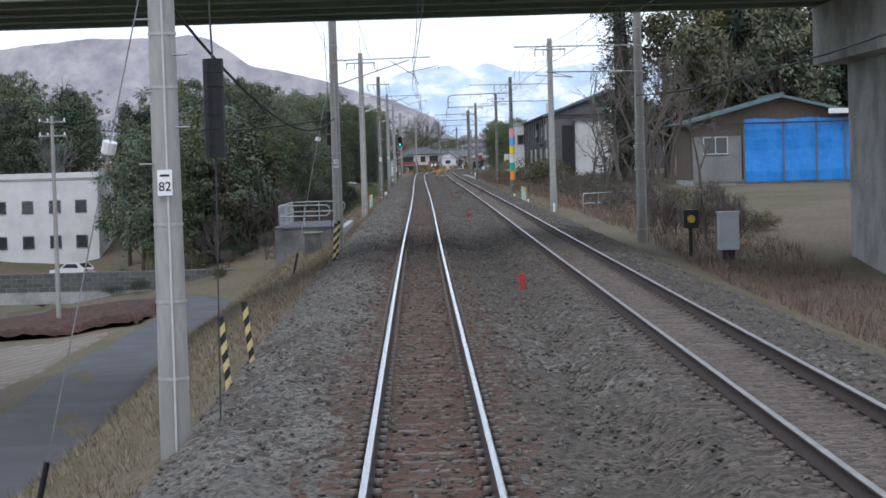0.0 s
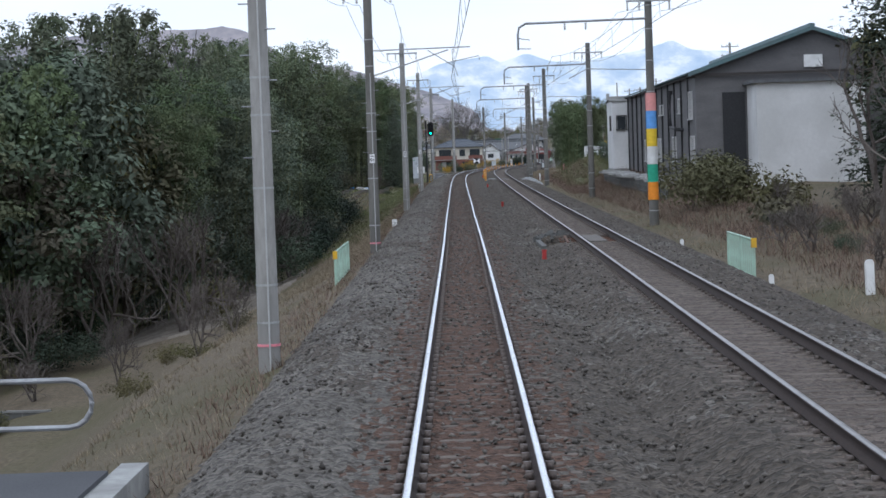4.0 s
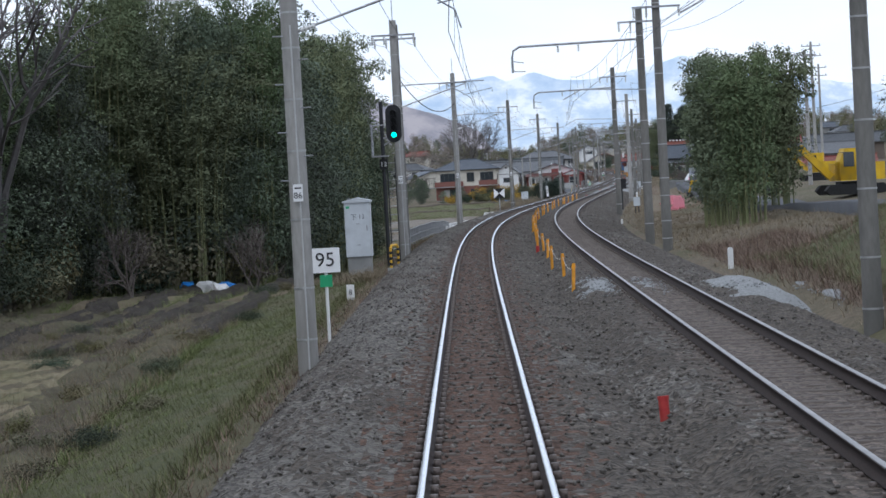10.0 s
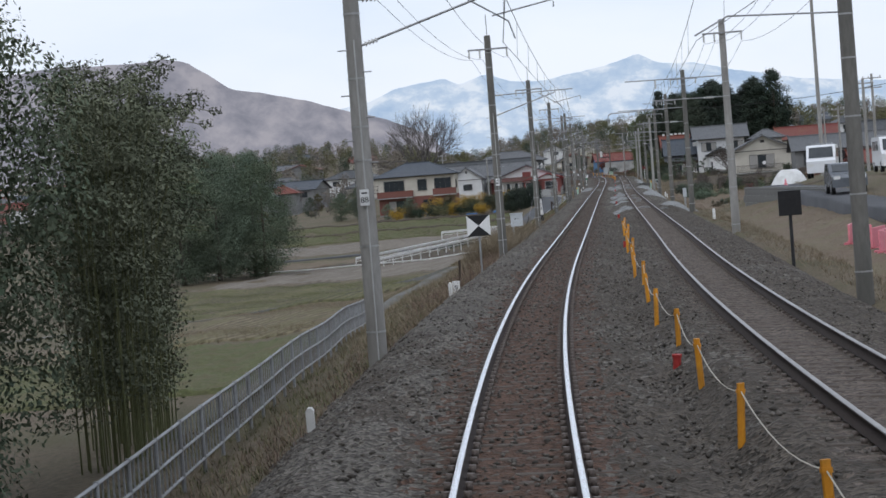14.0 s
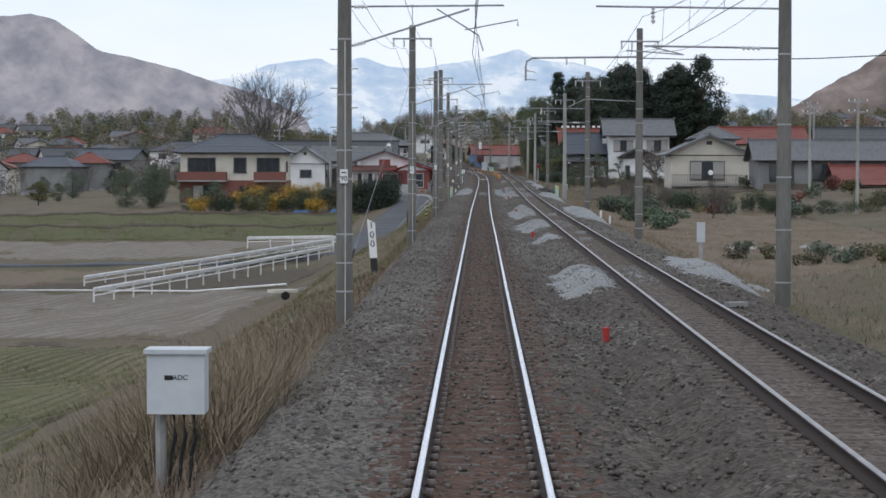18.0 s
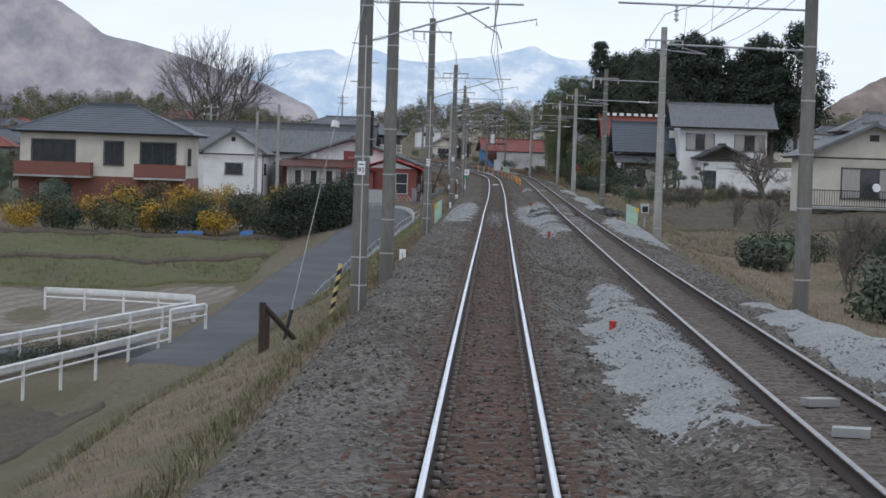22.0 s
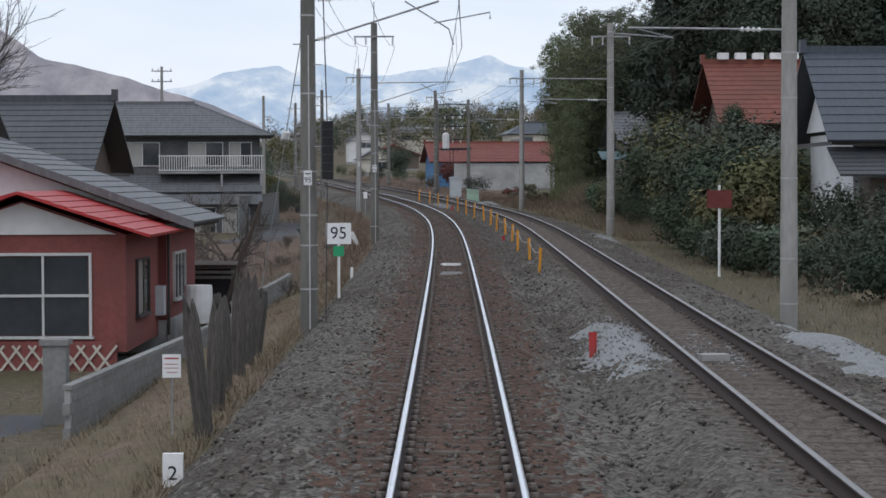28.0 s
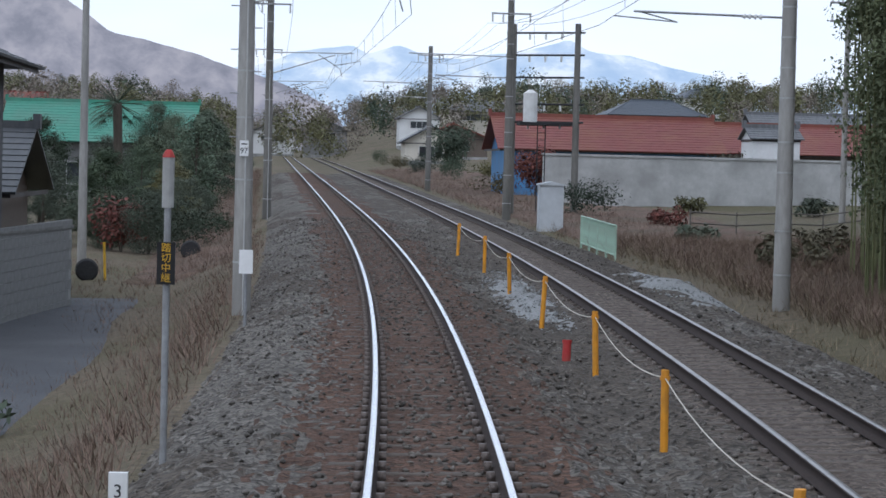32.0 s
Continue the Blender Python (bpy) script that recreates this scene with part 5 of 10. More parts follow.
# bare crowns among the evergreens along the top of the wood
for i in range(30):
    s = rnd.uniform(236, 318)
    l = np.interp(s, [170, 190, 205, 250, 262, 318], [-26, -20, -15, -14, -20, -14]) - rnd.uniform(0, 7)
    if s < 312 and not wedge(s, l):
        k = min(1.25, crest(s, l, 10.2)) * rnd.uniform(.95, 1.1)
        again(bt[1], G(s, l, rnd.uniform(0, 360)), k * .9, k)
# brush on the rough ground before the wood
for i in range(40):
    s = rnd.uniform(146, 172)
    l = -rnd.uniform(6.5, 34)
    if s > 163.5 or abs(l) < 11:
        again(rnd.choice((und[2], und[2], bt[0], und[0])), G(s, l, rnd.uniform(0, 360)), rnd.uniform(.3, .55), rnd.uniform(.25, .5))
for i in range(34):
    again(bt[0], G(rnd.uniform(78, 168), rnd.uniform(8.8, 13), rnd.uniform(0, 360)), rnd.uniform(.25, .5), rnd.uniform(.2, .4))
for i in range(26):
    again(und[rnd.choice((2, 0))], G(rnd.uniform(82, 168), rnd.uniform(9.5, 14), rnd.uniform(0, 360)), rnd.uniform(.25, .5), rnd.uniform(.2, .42))

# ---- houses ----
def window(parent, face, w, d, u, z0, ww, wh, panes=2, light=False, curtain=False, x_off=0.0, y_off=0.0):
    """A framed window on a face of a house: F looks down the line, T to the right of the line, L to the left of it."""
    m = {"F": Matrix.Translation((u, y_off, 0)), "R": Matrix.Translation((w / 2 + x_off, u, 0)) @ Matrix.Rotation(radians(90), 4, 'Z'), "L": Matrix.Translation((-w / 2 + x_off, u, 0)) @ Matrix.Rotation(radians(-90), 4, 'Z')}[face]
    fm = FRAME_LIGHT if light else FRAME_DARK
    g = Geo()
    t = .06
    g.box(-ww / 2 - t, ww / 2 + t, -.07, .0, z0 + wh, z0 + wh + t).box(-ww / 2 - t, -ww / 2, -.07, 0, z0, z0 + wh).box(ww / 2, ww / 2 + t, -.07, 0, z0, z0 + wh)
    for i in range(1, panes):
        x = -ww / 2 + ww * i / panes
        g.box(x - .025, x + .025, -.06, 0, z0, z0 + wh)
    g.v = [tuple(m @ Vector(p)) for p in g.v]
    win = part("window", g, fm, parent)
    part("window_sill", Geo().box(-ww / 2 - .1, ww / 2 + .1, -.12, 0, z0 - .06, z0, m), fm, win)
    for i in range(panes):
        x = -ww / 2 + ww * i / panes
        part("pane", Geo().box(x + .03, x + ww / panes - .03, -.035, -.012, z0 + .02, z0 + wh - .02, m), CURTAIN if (curtain and i % 2 == 0) else PANE, win)
    return win


def roof_part(parent, kind, w, d, h, rh, over, material, name="roof", x0=None, y0=0.0, cap=None, cx=0.0, verge=None):
    """A pitched roof over x -w/2..w/2 (about cx) and y y0..y0+d, its eaves at height h and its ridge rh above them."""
    xa, xb, ya, yb = cx - w / 2 - over, cx + w / 2 + over, y0 - over, y0 + d + over
    g, c, n = Geo(), Geo(), max(5, int((w if kind == "gable_y" else d) / 2 / .34))
    k = over * rh / ((w if kind == "gable_y" else d) / 2)
    e, r = h - k * .6, h + rh
    if kind == "gable_y":
        g.slope((xa, ya, e), (xa, yb, e), (cx, ya, r), (cx, yb, r), n)
        g.slope((xb, ya, e), (xb, yb, e), (cx, ya, r), (cx, yb, r), n)
        c.box(cx - .13, cx + .13, ya - .03, yb + .03, r - .02, r + .2)
        for xs in (xa, xb):
            c.add([(xs, ya - .02, e - .12), (cx, ya - .02, r - .12), (cx, ya - .02, r + .08), (xs, ya - .02, e + .08), (xs, ya + .08, e - .12), (cx, ya + .08, r - .12), (cx, ya + .08, r + .08), (xs, ya + .08, e + .08)], [tuple(q) for q in ((0, 1, 2, 3), (7, 6, 5, 4), (0, 4, 5, 1), (1, 5, 6, 2), (2, 6, 7, 3), (3, 7, 4, 0))])
    elif kind == "gable_x":
        cy = (ya + yb) / 2
        g.slope((xa, ya, e), (xb, ya, e), (xa, cy, r), (xb, cy, r), n)
        g.slope((xa, yb, e), (xb, yb, e), (xa, cy, r), (xb, cy, r), n)
        c.box(xa - .03, xb + .03, cy - .13, cy + .13, r - .02, r + .22)
        for xs in (xa, xb):
            c.box(xs - .1, xs + .1, cy - .2, cy + .2, r, r + .42)
    else:
        cy, ins = (ya + yb) / 2, min((yb - ya) / 2, (xb - xa) / 2 - .4)
        g.slope((xa, ya, e), (xb, ya, e), (xa + ins, cy, r), (xb - ins, cy, r), n)
        g.slope((xa, yb, e), (xb, yb, e), (xa + ins, cy, r), (xb - ins, cy, r), n)
        g.slope((xa, ya, e), (xa, yb, e), (xa + ins, cy, r), (xa + ins, cy, r), n)
        g.slope((xb, ya, e), (xb, yb, e), (xb - ins, cy, r), (xb - ins, cy, r), n)
        c.box(xa + ins - .1, xb - ins + .1, cy - .13, cy + .13, r - .02, r + .22)
        for a, b in (((xa, ya, e + .06), (xa + ins, cy, r + .06)), ((xb, ya, e + .06), (xb - ins, cy, r + .06))):
            c.tube([a, b], .1, n=6)
    rf = part(name, g, material, parent)
    part("ridge", c, cap or material, rf)
    part("eaves_board", Geo().box(xa + .15, xb - .15, ya + .15, ya + .2, e - .1, e + .02).box(xa + .15, xa + .2, ya + .15, yb - .15, e - .1, e + .02).box(xb - .2, xb - .15, ya + .15, yb - .15, e - .1, e + .02), FRAME_DARK, rf)
    return rf


def house(s, l, z, turn, w, d, h, kind, rh, wall, roof, label, over=.6, category="house", gable_wall=None, base=.35, group="houses"):
    """The middle of the front wall stands at (s, l); z: the floor's height over the rails."""
    t = thing("house", M(s, l, z, turn), label, category, group)
    g = Geo().box(-w / 2, w / 2, 0, d, 0, h)
    if kind == "gable_y":
        g.prism([(-w / 2, h), (w / 2, h), (0, h + rh)], .02, d - .02, "y")
    elif kind == "gable_x":
        g.prism([(0, h), (d, h), (d / 2, h + rh)], -w / 2 + .02, w / 2 - .02, "x")
    part("wall", g, wall, t)
    part("plinth", Geo().box(-w / 2 - .04, w / 2 + .04, -.04, d + .04, -2.5, base), CONCRETE, t)
    roof_part(t, kind, w, d, h, rh, over, roof)
    return t


def skirt_roof(t, w, y0, y1, z0, z1, x0, x1, material, name="lower_roof"):
    """A lean-to roof in front of a wall."""
    g = Geo().slope((x0, y0, z0), (x1, y0, z0), (x0, y1, z1), (x1, y1, z1), max(3, int((y1 - y0) / .3)))
    return part(name, g, material, t)


def balcony(t, x0, x1, y0, y1, z, hh, material, bars=True, floor=None):
    b = part("balcony", Geo().box(x0, x1, y0, y1, z - .15, z), floor or CONCRETE, t)
    part("handrail", Geo().box(x0, x1, y0, y0 + .06, z + hh - .06, z + hh).box(x0, x1, y0, y0 + .06, z + .05, z + .1).box(x0, x0 + .06, y0, y1, z + hh - .06, z + hh).box(x1 - .06, x1, y0, y1, z + hh - .06, z + hh), material, b)
    if bars:
        x = x0 + .08
        me = mesh_from("bar", Geo().box(-.018, .018, -.018, .018, 0, hh - .1), material)
        while x < x1:
            o = new("bar", me)
            o.matrix_basis = Matrix.Translation((x, y0 + .03, z + .05))
            o.parent = b
            x += .16
    else:
        part("panel", Geo().box(x0, x1, y0 + .01, y0 + .05, z, z + hh - .05).box(x1 - .05, x1 - .01, y0, y1, z, z + hh - .05), material, b)
    return b


# two-storey house with brick below and cream above, on the left
PALE_CONCRETE = mat("pale_concrete", (0.4, 0.4, 0.385), (0.5, 0.5, 0.485), 3, .9, .25, dirt=(0.26, 0.26, 0.245), dscale=.6, damt=.6)
h1 = house(689, -29.4, -2.7, 0, 12.2, 8.5, 6.4, "hip", 1.9, CREAM, TILE_BLUE, "two-storey house, brick below and cream above, with blue-grey tiled roof", .7)
part("brick_storey", Geo().box(-6.15, 6.15, -.05, 8.55, .3, 3.0), BRICK_RED, h1, "red brick ground floor")
for x, ww, pn in ((-3.6, 3.2, 4), (.9, 1.4, 2), (4.2, 2.6, 3)):
    window(h1, "F", 12.2, 8.5, x, 3.9, ww, 1.7, pn)
window(h1, "F", 12.2, 8.5, -3.4, .7, 2.4, 1.7, 2, y_off=-.05, curtain=True)
window(h1, "F", 12.2, 8.5, 1.6, .7, 1.4, 1.6, 2, y_off=-.05)
window(h1, "R", 12.2, 8.5, 3, 4.0, 1.4, 1.2)
balcony(h1, -6.3, -.6, -1.2, 0, 3.0, 1.0, BRICK_RED, False)
balcony(h1, 2.6, 6.3, -1.2, 0, 3.0, 1.0, BRICK_RED, False)
# white gabled house behind the hedge
h2 = house(723, -23.5, -1.9, 0, 5.3, 9, 4.2, "gable_y", 1.9, PLASTER, TILE_GREY, "white plastered house with a grey gabled roof", .5)
window(h2, "F", 5.3, 9, .1, 2.2, 1.5, .95)
window(h2, "R", 5.3, 9, 2.0, 2.2, 1.3, .95)
part("gable_vent", Geo().box(-.18, .18, -.05, 0, 5.1, 5.5), FRAME_DARK, h2)
part("downpipe", Geo().tube([(2.68, -.06, 4.1), (2.68, -.06, .1)], .05, n=6), FRAME_DARK, h2)
h2b = house(731, -21.5, -1.9, 0, 17, 8, 4.4, "gable_x", 2.0, PLASTER, TILE_GREY, "long white house with a grey tiled roof", .6)
h2c = house(752, -24, -1.9, 0, 22, 9, 4.6, "gable_x", 2.4, BROWN_WALL, TILE_BLACK, "long dark wooden house with a black tiled roof", .8)
# low red-and-white house close to the line
TILE_BROWN = mat("brown_red_roof_tiles", (0.1, 0.045, 0.038), (0.16, 0.075, 0.06), 4, .6, .25, dirt=(0.09, 0.06, 0.05), dscale=.9, stretch=(6, 1, 1))
h3 = house(728, -13.2, -1.35, 0, 12.6, 6.2, 2.85, "gable_y", 2.35, RED_WALL, TILE_GREY, "single-storey dull red house with white gable and grey shingled roof", .75)
part("gable_face", Geo().prism([(-5.9, 2.9), (5.9, 2.9), (0, 4.98)], -.05, .0, "y"), PLASTER, h3, "white plastered gable")
part("gable_panel", Geo().box(-.75, .75, -.12, -.05, 2.9, 4.0), RED_WALL, h3)
wg = part("front_wing", Geo().box(-5.6, 1.4, -3.2, 0, 0, 2.5), PLASTER, h3)
skirt_roof(h3, 0, -3.8, 0, 2.45, 3.15, -6.3, 1.7, TILE_BROWN)
wg2 = part("side_wing", Geo().box(1.6, 6.1, -5.5, 0, 0, 2.55).prism([(1.6, 2.55), (6.1, 2.55), (3.85, 3.3)], -5.5, 0, "y"), RED_WALL, h3)
g = Geo().slope((1.1, -6.1, 2.5), (1.1, .2, 2.5), (3.85, -6.1, 3.45), (3.85, .2, 3.45), 8).slope((6.7, -6.1, 2.5), (6.7, .2, 2.5), (3.85, -6.1, 3.45), (3.85, .2, 3.45), 8)
part("side_roof", g, TIN_BRIGHT, h3, "bright red painted roof")
part("side_gable", Geo().prism([(1.8, 2.56), (5.9, 2.56), (3.85, 3.25)], -5.56, -5.5, "y"), PLASTER, h3)
porch = part("porch_roof", Geo().slope((-.6, -6.9, 2.25), (-.6, -5.2, 2.25), (.9, -6.9, 2.8), (.9, -5.2, 2.8), 5).slope((2.5, -6.9, 2.25), (2.5, -5.2, 2.25), (.9, -6.9, 2.8), (.9, -5.2, 2.8), 5), TIN_BRIGHT, h3)
part("porch", Geo().box(-.4, 2.3, -6.5, -5.2, 0, 2.25), RED_WALL, h3)
for x, ww, pn in ((-4.9, 1.2, 1), (-3.5, 1.2, 1), (-2.1, 1.2, 1), (-.8, .9, 1)):
    window(h3, "F", 12.6, 6.2, x, .75, ww, 1.4, 2, True, True, y_off=-3.2)
window(h3, "F", 12.6, 6.2, .95, .05, 1.9, 2.0, 2, True, y_off=-6.5)
window(h3, "F", 12.6, 6.2, 4.3, .35, 2.0, 1.75, 2, True, False, y_off=-5.5)
part("window_bar", Geo().box(3.3, 5.3, -5.58, -5.5, 1.2, 1.26), FRAME_LIGHT, h3)
window(h3, "R", 12.6, 6.2, -3.0, .7, 1.9, 1.2, 2, False, True, x_off=-.2)
window(h3, "R", 12.6, 6.2, 2.4, .8, 2.2, 1.1, 3, True, False)
part("meter_box", Geo().box(6.1, 6.3, -.6, -.1, .5, 1.2), BOX_GREY, h3)
part("downpipe", Geo().tube([(6.36, -.1, 0), (6.36, -.1, 2.7)], .035, n=6), FRAME_DARK, h3)
lat = part("lattice_panel", Geo().box(2.6, 5.9, -5.6, -5.54, -.6, .24), RED_WALL, h3)
for k in range(9):
    for sg in (-1, 1):
        part("lattice_strip", Geo().box(-.025, .025, -.02, .02, -.42, .42, Matrix.Translation((2.85 + .35 * k, -5.63, -.18)) @ Matrix.Rotation(radians(38 * sg), 4, 'Y')), CREAM, lat)
part("satellite_dish", Geo().tube([(-3.4, -.4, 3.5), (-3.45, -.5, 3.52)], .05, .3, n=14), WHITE, h3)
# two-storey house with white balcony
DARK_BOARDS = mat("dark_grey_boards", (0.085, 0.085, 0.088), (0.135, 0.135, 0.138), 6, .85, .2, dirt=(0.06, 0.06, 0.06), dscale=.6)
h4 = house(826, -16.6, -2.3, 0, 14.4, 9, 6.9, "hip", 2.0, DARK_BOARDS, TILE_GREY, "two-storey grey house with a white balcony and grey tiled hip roof", .9)
balcony(h4, .5, 7.4, -1.4, 0, 4.3, 1.05, WHITE)
part("lean_to_roof", Geo().slope((-7.4, -2.0, 2.9), (7.3, -2.0, 2.9), (-7.4, 0, 4.0), (7.3, 0, 4.0), 7), TILE_GREY, h4)
part("verandah", Geo().box(-2, 7.0, -3.6, 0, 0, 2.2), DARK_BOARDS, h4)
part("verandah_roof", Geo().slope((-2.3, -4.0, 2.1), (7.3, -4.0, 2.1), (-2.3, -1.6, 2.85), (7.3, -1.6, 2.85), 6), TILE_GREY, h4)
for x in (-.6, 1.4, 3.4, 5.6):
    window(h4, "F", 14.4, 9, x, .3, 1.7, 1.6, 2, True, True, y_off=-3.6)
for x, ww in ((-4.6, 2.4), (-.6, 2.2), (3.6, 2.2), (5.9, 1.4)):
    window(h4, "F", 14.4, 9, x, 4.7, ww, 1.5, 2, True, True)
part("post", Geo().box(4.6, 4.72, -1.4, -1.28, 0, 4.2), GALV, h4)
part("post", Geo().box(7.2, 7.32, -1.4, -1.28, 0, 4.2), GALV, h4)
h4b = house(838, -14, -2.0, 0, 8, 8, 3.2, "gable_x", 1.6, BROWN_WALL, TILE_BLACK, "low dark house with a black tiled roof behind a block wall", .7)
# green-roofed house and the white hall behind
h5 = house(930, -14.2, -1.6, 0, 11.5, 10, 3.8, "gable_x", 2.5, GREY_WALL, TIN_GREEN, "long house with a bright green tin roof", .8)
window(h5, "F", 11.5, 10, -2.5, .8, 3, 1.4, 3, True)
window(h5, "F", 11.5, 10, 3, .8, 1.6, 1.4, 2, True)
# far left: white block of flats by the bend of the road
h0 = house(226, -40.6, -10, 0, 17, 12, 11.4, "gable_x", .25, PLASTER, CONCRETE, "white three-storey concrete block with small windows", .15, "apartment block", base=.1)
for i, z in enumerate((1.2, 4.6, 8.1)):
    for x in (-6.5, -3.9, -1.2, 1.5, 4.2, 6.8):
        window(h0, "F", 17, 12, x, z, 1.0 if i else .5, 1.1 if i else 1.2, 1)
part("parapet", Geo().box(-8.6, 8.6, -.1, .2, 11.3, 12.0).box(-8.6, -4.5, -.1, 4, 12, 12.8), PLASTER, h0)

# right of the line: long grey workshop
gb = house(204.5, 17.3, .6, 0, 11.4, 43, 5.4, "gable_y", 2.0, GREY_PANEL, TIN_TEAL, "long grey clad workshop with a shallow tin roof", .35, "workshop", base=.25)
for y in np.arange(3, 43, 3.6):
    part("downpipe", Geo().tube([(-5.76, float(y), 5.3), (-5.76, float(y), .2)], .045, n=6), DARK_STEEL, gb)
for y, z, ww, wh in ((2.2, 3.2, 1.5, 1.3), (1.6, 1.0, 1.6, 1.3), (11.0, 1.1, 1.7, 1.25), (20.0, 1.1, 1.9, 1.25), (7.5, 3.6, 1.6, .7), (18, 3.7, 2.0, .5), (29, 1.1, 1.6, 1.25)):
    window(gb, "L", 11.4, 43, y, z, ww, wh, 3, True)
part("flue", Geo().tube([(-6.1, 9.0, 4.6), (-6.1, 9.0, 2.9), (-6.1, 6.2, 2.75), (-5.7, 6.2, 2.7)], .09, n=8).tube([(-6.1, 9.0, 4.6), (-6.1, 9.0, 4.8)], .16, n=8), DARK_STEEL, gb)
part("white_bay", Geo().box(-3.2, 1.9, -3.5, 0, -.6, 4.7), PLASTER, gb, "white panelled bay")
part("bay_roof", Geo().box(-3.4, 2.1, -3.7, 0, 4.7, 4.85), TILE_GREY, gb)
part("doorway", Geo().box(-4.4, -3.3, -.08, 0, -.3, 4.4), DARK_STEEL, gb)
part("gable_window", Geo().box(-.4, .5, -.08, 0, 5.5, 6.1), WHITE, gb)
gb2 = house(248.5, 12.4, .6, 0, 3.6, 5.5, 4.9, "gable_x", .2, PLASTER, CONCRETE, "white rendered annex at the workshop's end", .1, "annex")
window(gb2, "L", 3.6, 5.5, 1.8, 3.0, .7, .9, 1)
window(gb2, "F", 3.6, 5.5, -1.2, 3.0, .6, .9, 1)
# tarpaulin-covered shed
sh = house(158, 25.2, 0, 0, 12.6, 9, 4.4, "gable_y", 1.7, BROWN_WALL, TIN_TEAL, "old wooden shed with a tin roof and blue tarpaulin walls", .9, "shed")
g = Geo()
for i in range(12):
    for j in range(6):
        f = lambda a, b: (-2.6 + 9.1 * a / 12, -.25 - .09 * math.sin(a * 2.1 + b) - .05 * math.sin(b * 1.7), .15 + 4.35 * b / 6 + .06 * math.sin(a * 1.3) * (b / 6))
        g.add([f(i, j), f(i + 1, j), f(i + 1, j + 1), f(i, j + 1)], [(0, 1, 2, 3)])
part("tarpaulin", g, TARP, sh, "bright blue tarpaulin hung over the front", True)
for x in (-2.65, .1, 2.4, 4.4, 6.4):
    part("batten", Geo().box(x - .05, x + .05, -.45, -.37, .1, 4.5), WOOD_OLD, sh)
part("lean_to_wall", Geo().box(-6.2, -2.8, -.15, 0, .2, 3.4), GREY_WALL, sh)
window(sh, "F", 12.6, 9, -4.6, 2.2, 1.6, 1.1, 2, True, y_off=-.15)
part("skylight", Geo().box(3.2, 6.6, -1.0, -.9, 4.75, 5.1), WHITE, sh)
# houses along the right of the middle stretch
ra = house(668, 24.2, -.8, 0, 8.2, 9, 4.4, "gable_y", 2.0, CREAM, TILE_GREY, "cream two-storey house with a grey gabled roof and a railed balcony", .7)
part("upper_gable", Geo().box(-1.2, 3.2, 3.5, 9, 4.4, 6.1), CREAM, ra)
roof_part(ra, "hip", 4.4, 5.5, 6.1, 1.1, .6, TILE_GREY, "upper_roof", y0=3.5, cx=1.0)
window(ra, "F", 8.2, 9, -.2, 1.6, 3.6, 1.9, 3, False, True)
balcony(ra, -4.1, 3.0, -1.1, 0, 1.0, 1.1, FRAME_DARK)
part("satellite_dish", Geo().tube([(0, -1.3, 2.3), (.02, -1.4, 2.32)], .04, .28, n=14), WHITE, ra)
part("gable_vent", Geo().box(-.3, .3, -.05, 0, 5.3, 5.7), FRAME_DARK, ra)
rb = house(656, 38, -1.4, 0, 20, 8, 4.4, "gable_x", 1.9, GREY_WALL, TILE_GREY, "long two-storey house with a grey tiled roof", .6)
for x in (-7.6, -3.2, 1.4, 6):
    window(rb, "F", 20, 8, x, 2.2, 2.4, 1.7, 2)
part("balcony_front", Geo().box(-9.6, 9.6, -1.0, -.9, .9, 1.9), BROWN_WALL, rb)
rc = house(690, 33, -.4, 0, 9, 8, 5.2, "gable_x", 1.8, CREAM, TIN_RED, "house with a dull red roof behind the others", .6)
rc2 = house(700, 48, .2, 0, 14, 8, 4.6, "gable_x", 1.9, BROWN_WALL, TILE_BLACK, "house with a dark tiled roof", .7)
rmv = house(650, 42, -1.6, 0, 13, 8, 2.2, "gable_x", 1.7, CREAM, TIN_RED, "low house with a maroon tin roof", .6)
window(rmv, "F", 13, 8, -3.5, .6, 2.0, 1.2, 2)
# the large white house with dark tiled roofs
rh = house(738, 21.6, -.4, 0, 8.3, 8, 6.6, "gable_x", 2.0, PLASTER, TILE_GREY, "two-storey white house with dark tiled roofs and a walled yard", .95)
window(rh, "F", 8.3, 8, -2.2, 4.2, 2.6, 1.5, 3, False, True)
window(rh, "F", 8.3, 8, 2.5, 4.2, 2.8, 1.5, 3, False, True)
lw = part("low_wing", Geo().box(-9.4, -.9, 4, 12, 0, 4.1), PLASTER, rh)
roof_part(rh, "gable_x", 8.6, 8, 4.1, 2.6, .8, TILE_DARKBLUE, "low_roof", y0=4, cx=-5.2)
part("wing_gable", Geo().prism([(4.4, 4.2), (11.6, 4.2), (8, 6.5)], -9.6, -9.55, "x"), PLASTER, rh)
part("low_skirt", Geo().slope((-10.2, 1.6, 2.75), (-1.6, 1.6, 2.75), (-10.2, 4, 3.6), (-1.6, 4, 3.6), 7), TILE_BLACK, rh)
part("verandah_wall", Geo().box(-9.2, -2.2, 2.3, 4, 0, 2.7), BROWN_WALL, rh)
for x in (-8.0, -6.2, -4.6, -3.2):
    window(rh, "F", 8.3, 8, x, .4, 1.8, 1.7, 2, True, True, y_off=2.3)
part("porch_wall", Geo().box(-2.4, 1.6, -4.5, 0, 0, 3.1), PLASTER, rh)
roof_part(rh, "gable_y", 4.0, 4.5, 3.6, 1.05, .7, TILE_BLACK, "porch_roof", y0=-4.5, cx=-.4)
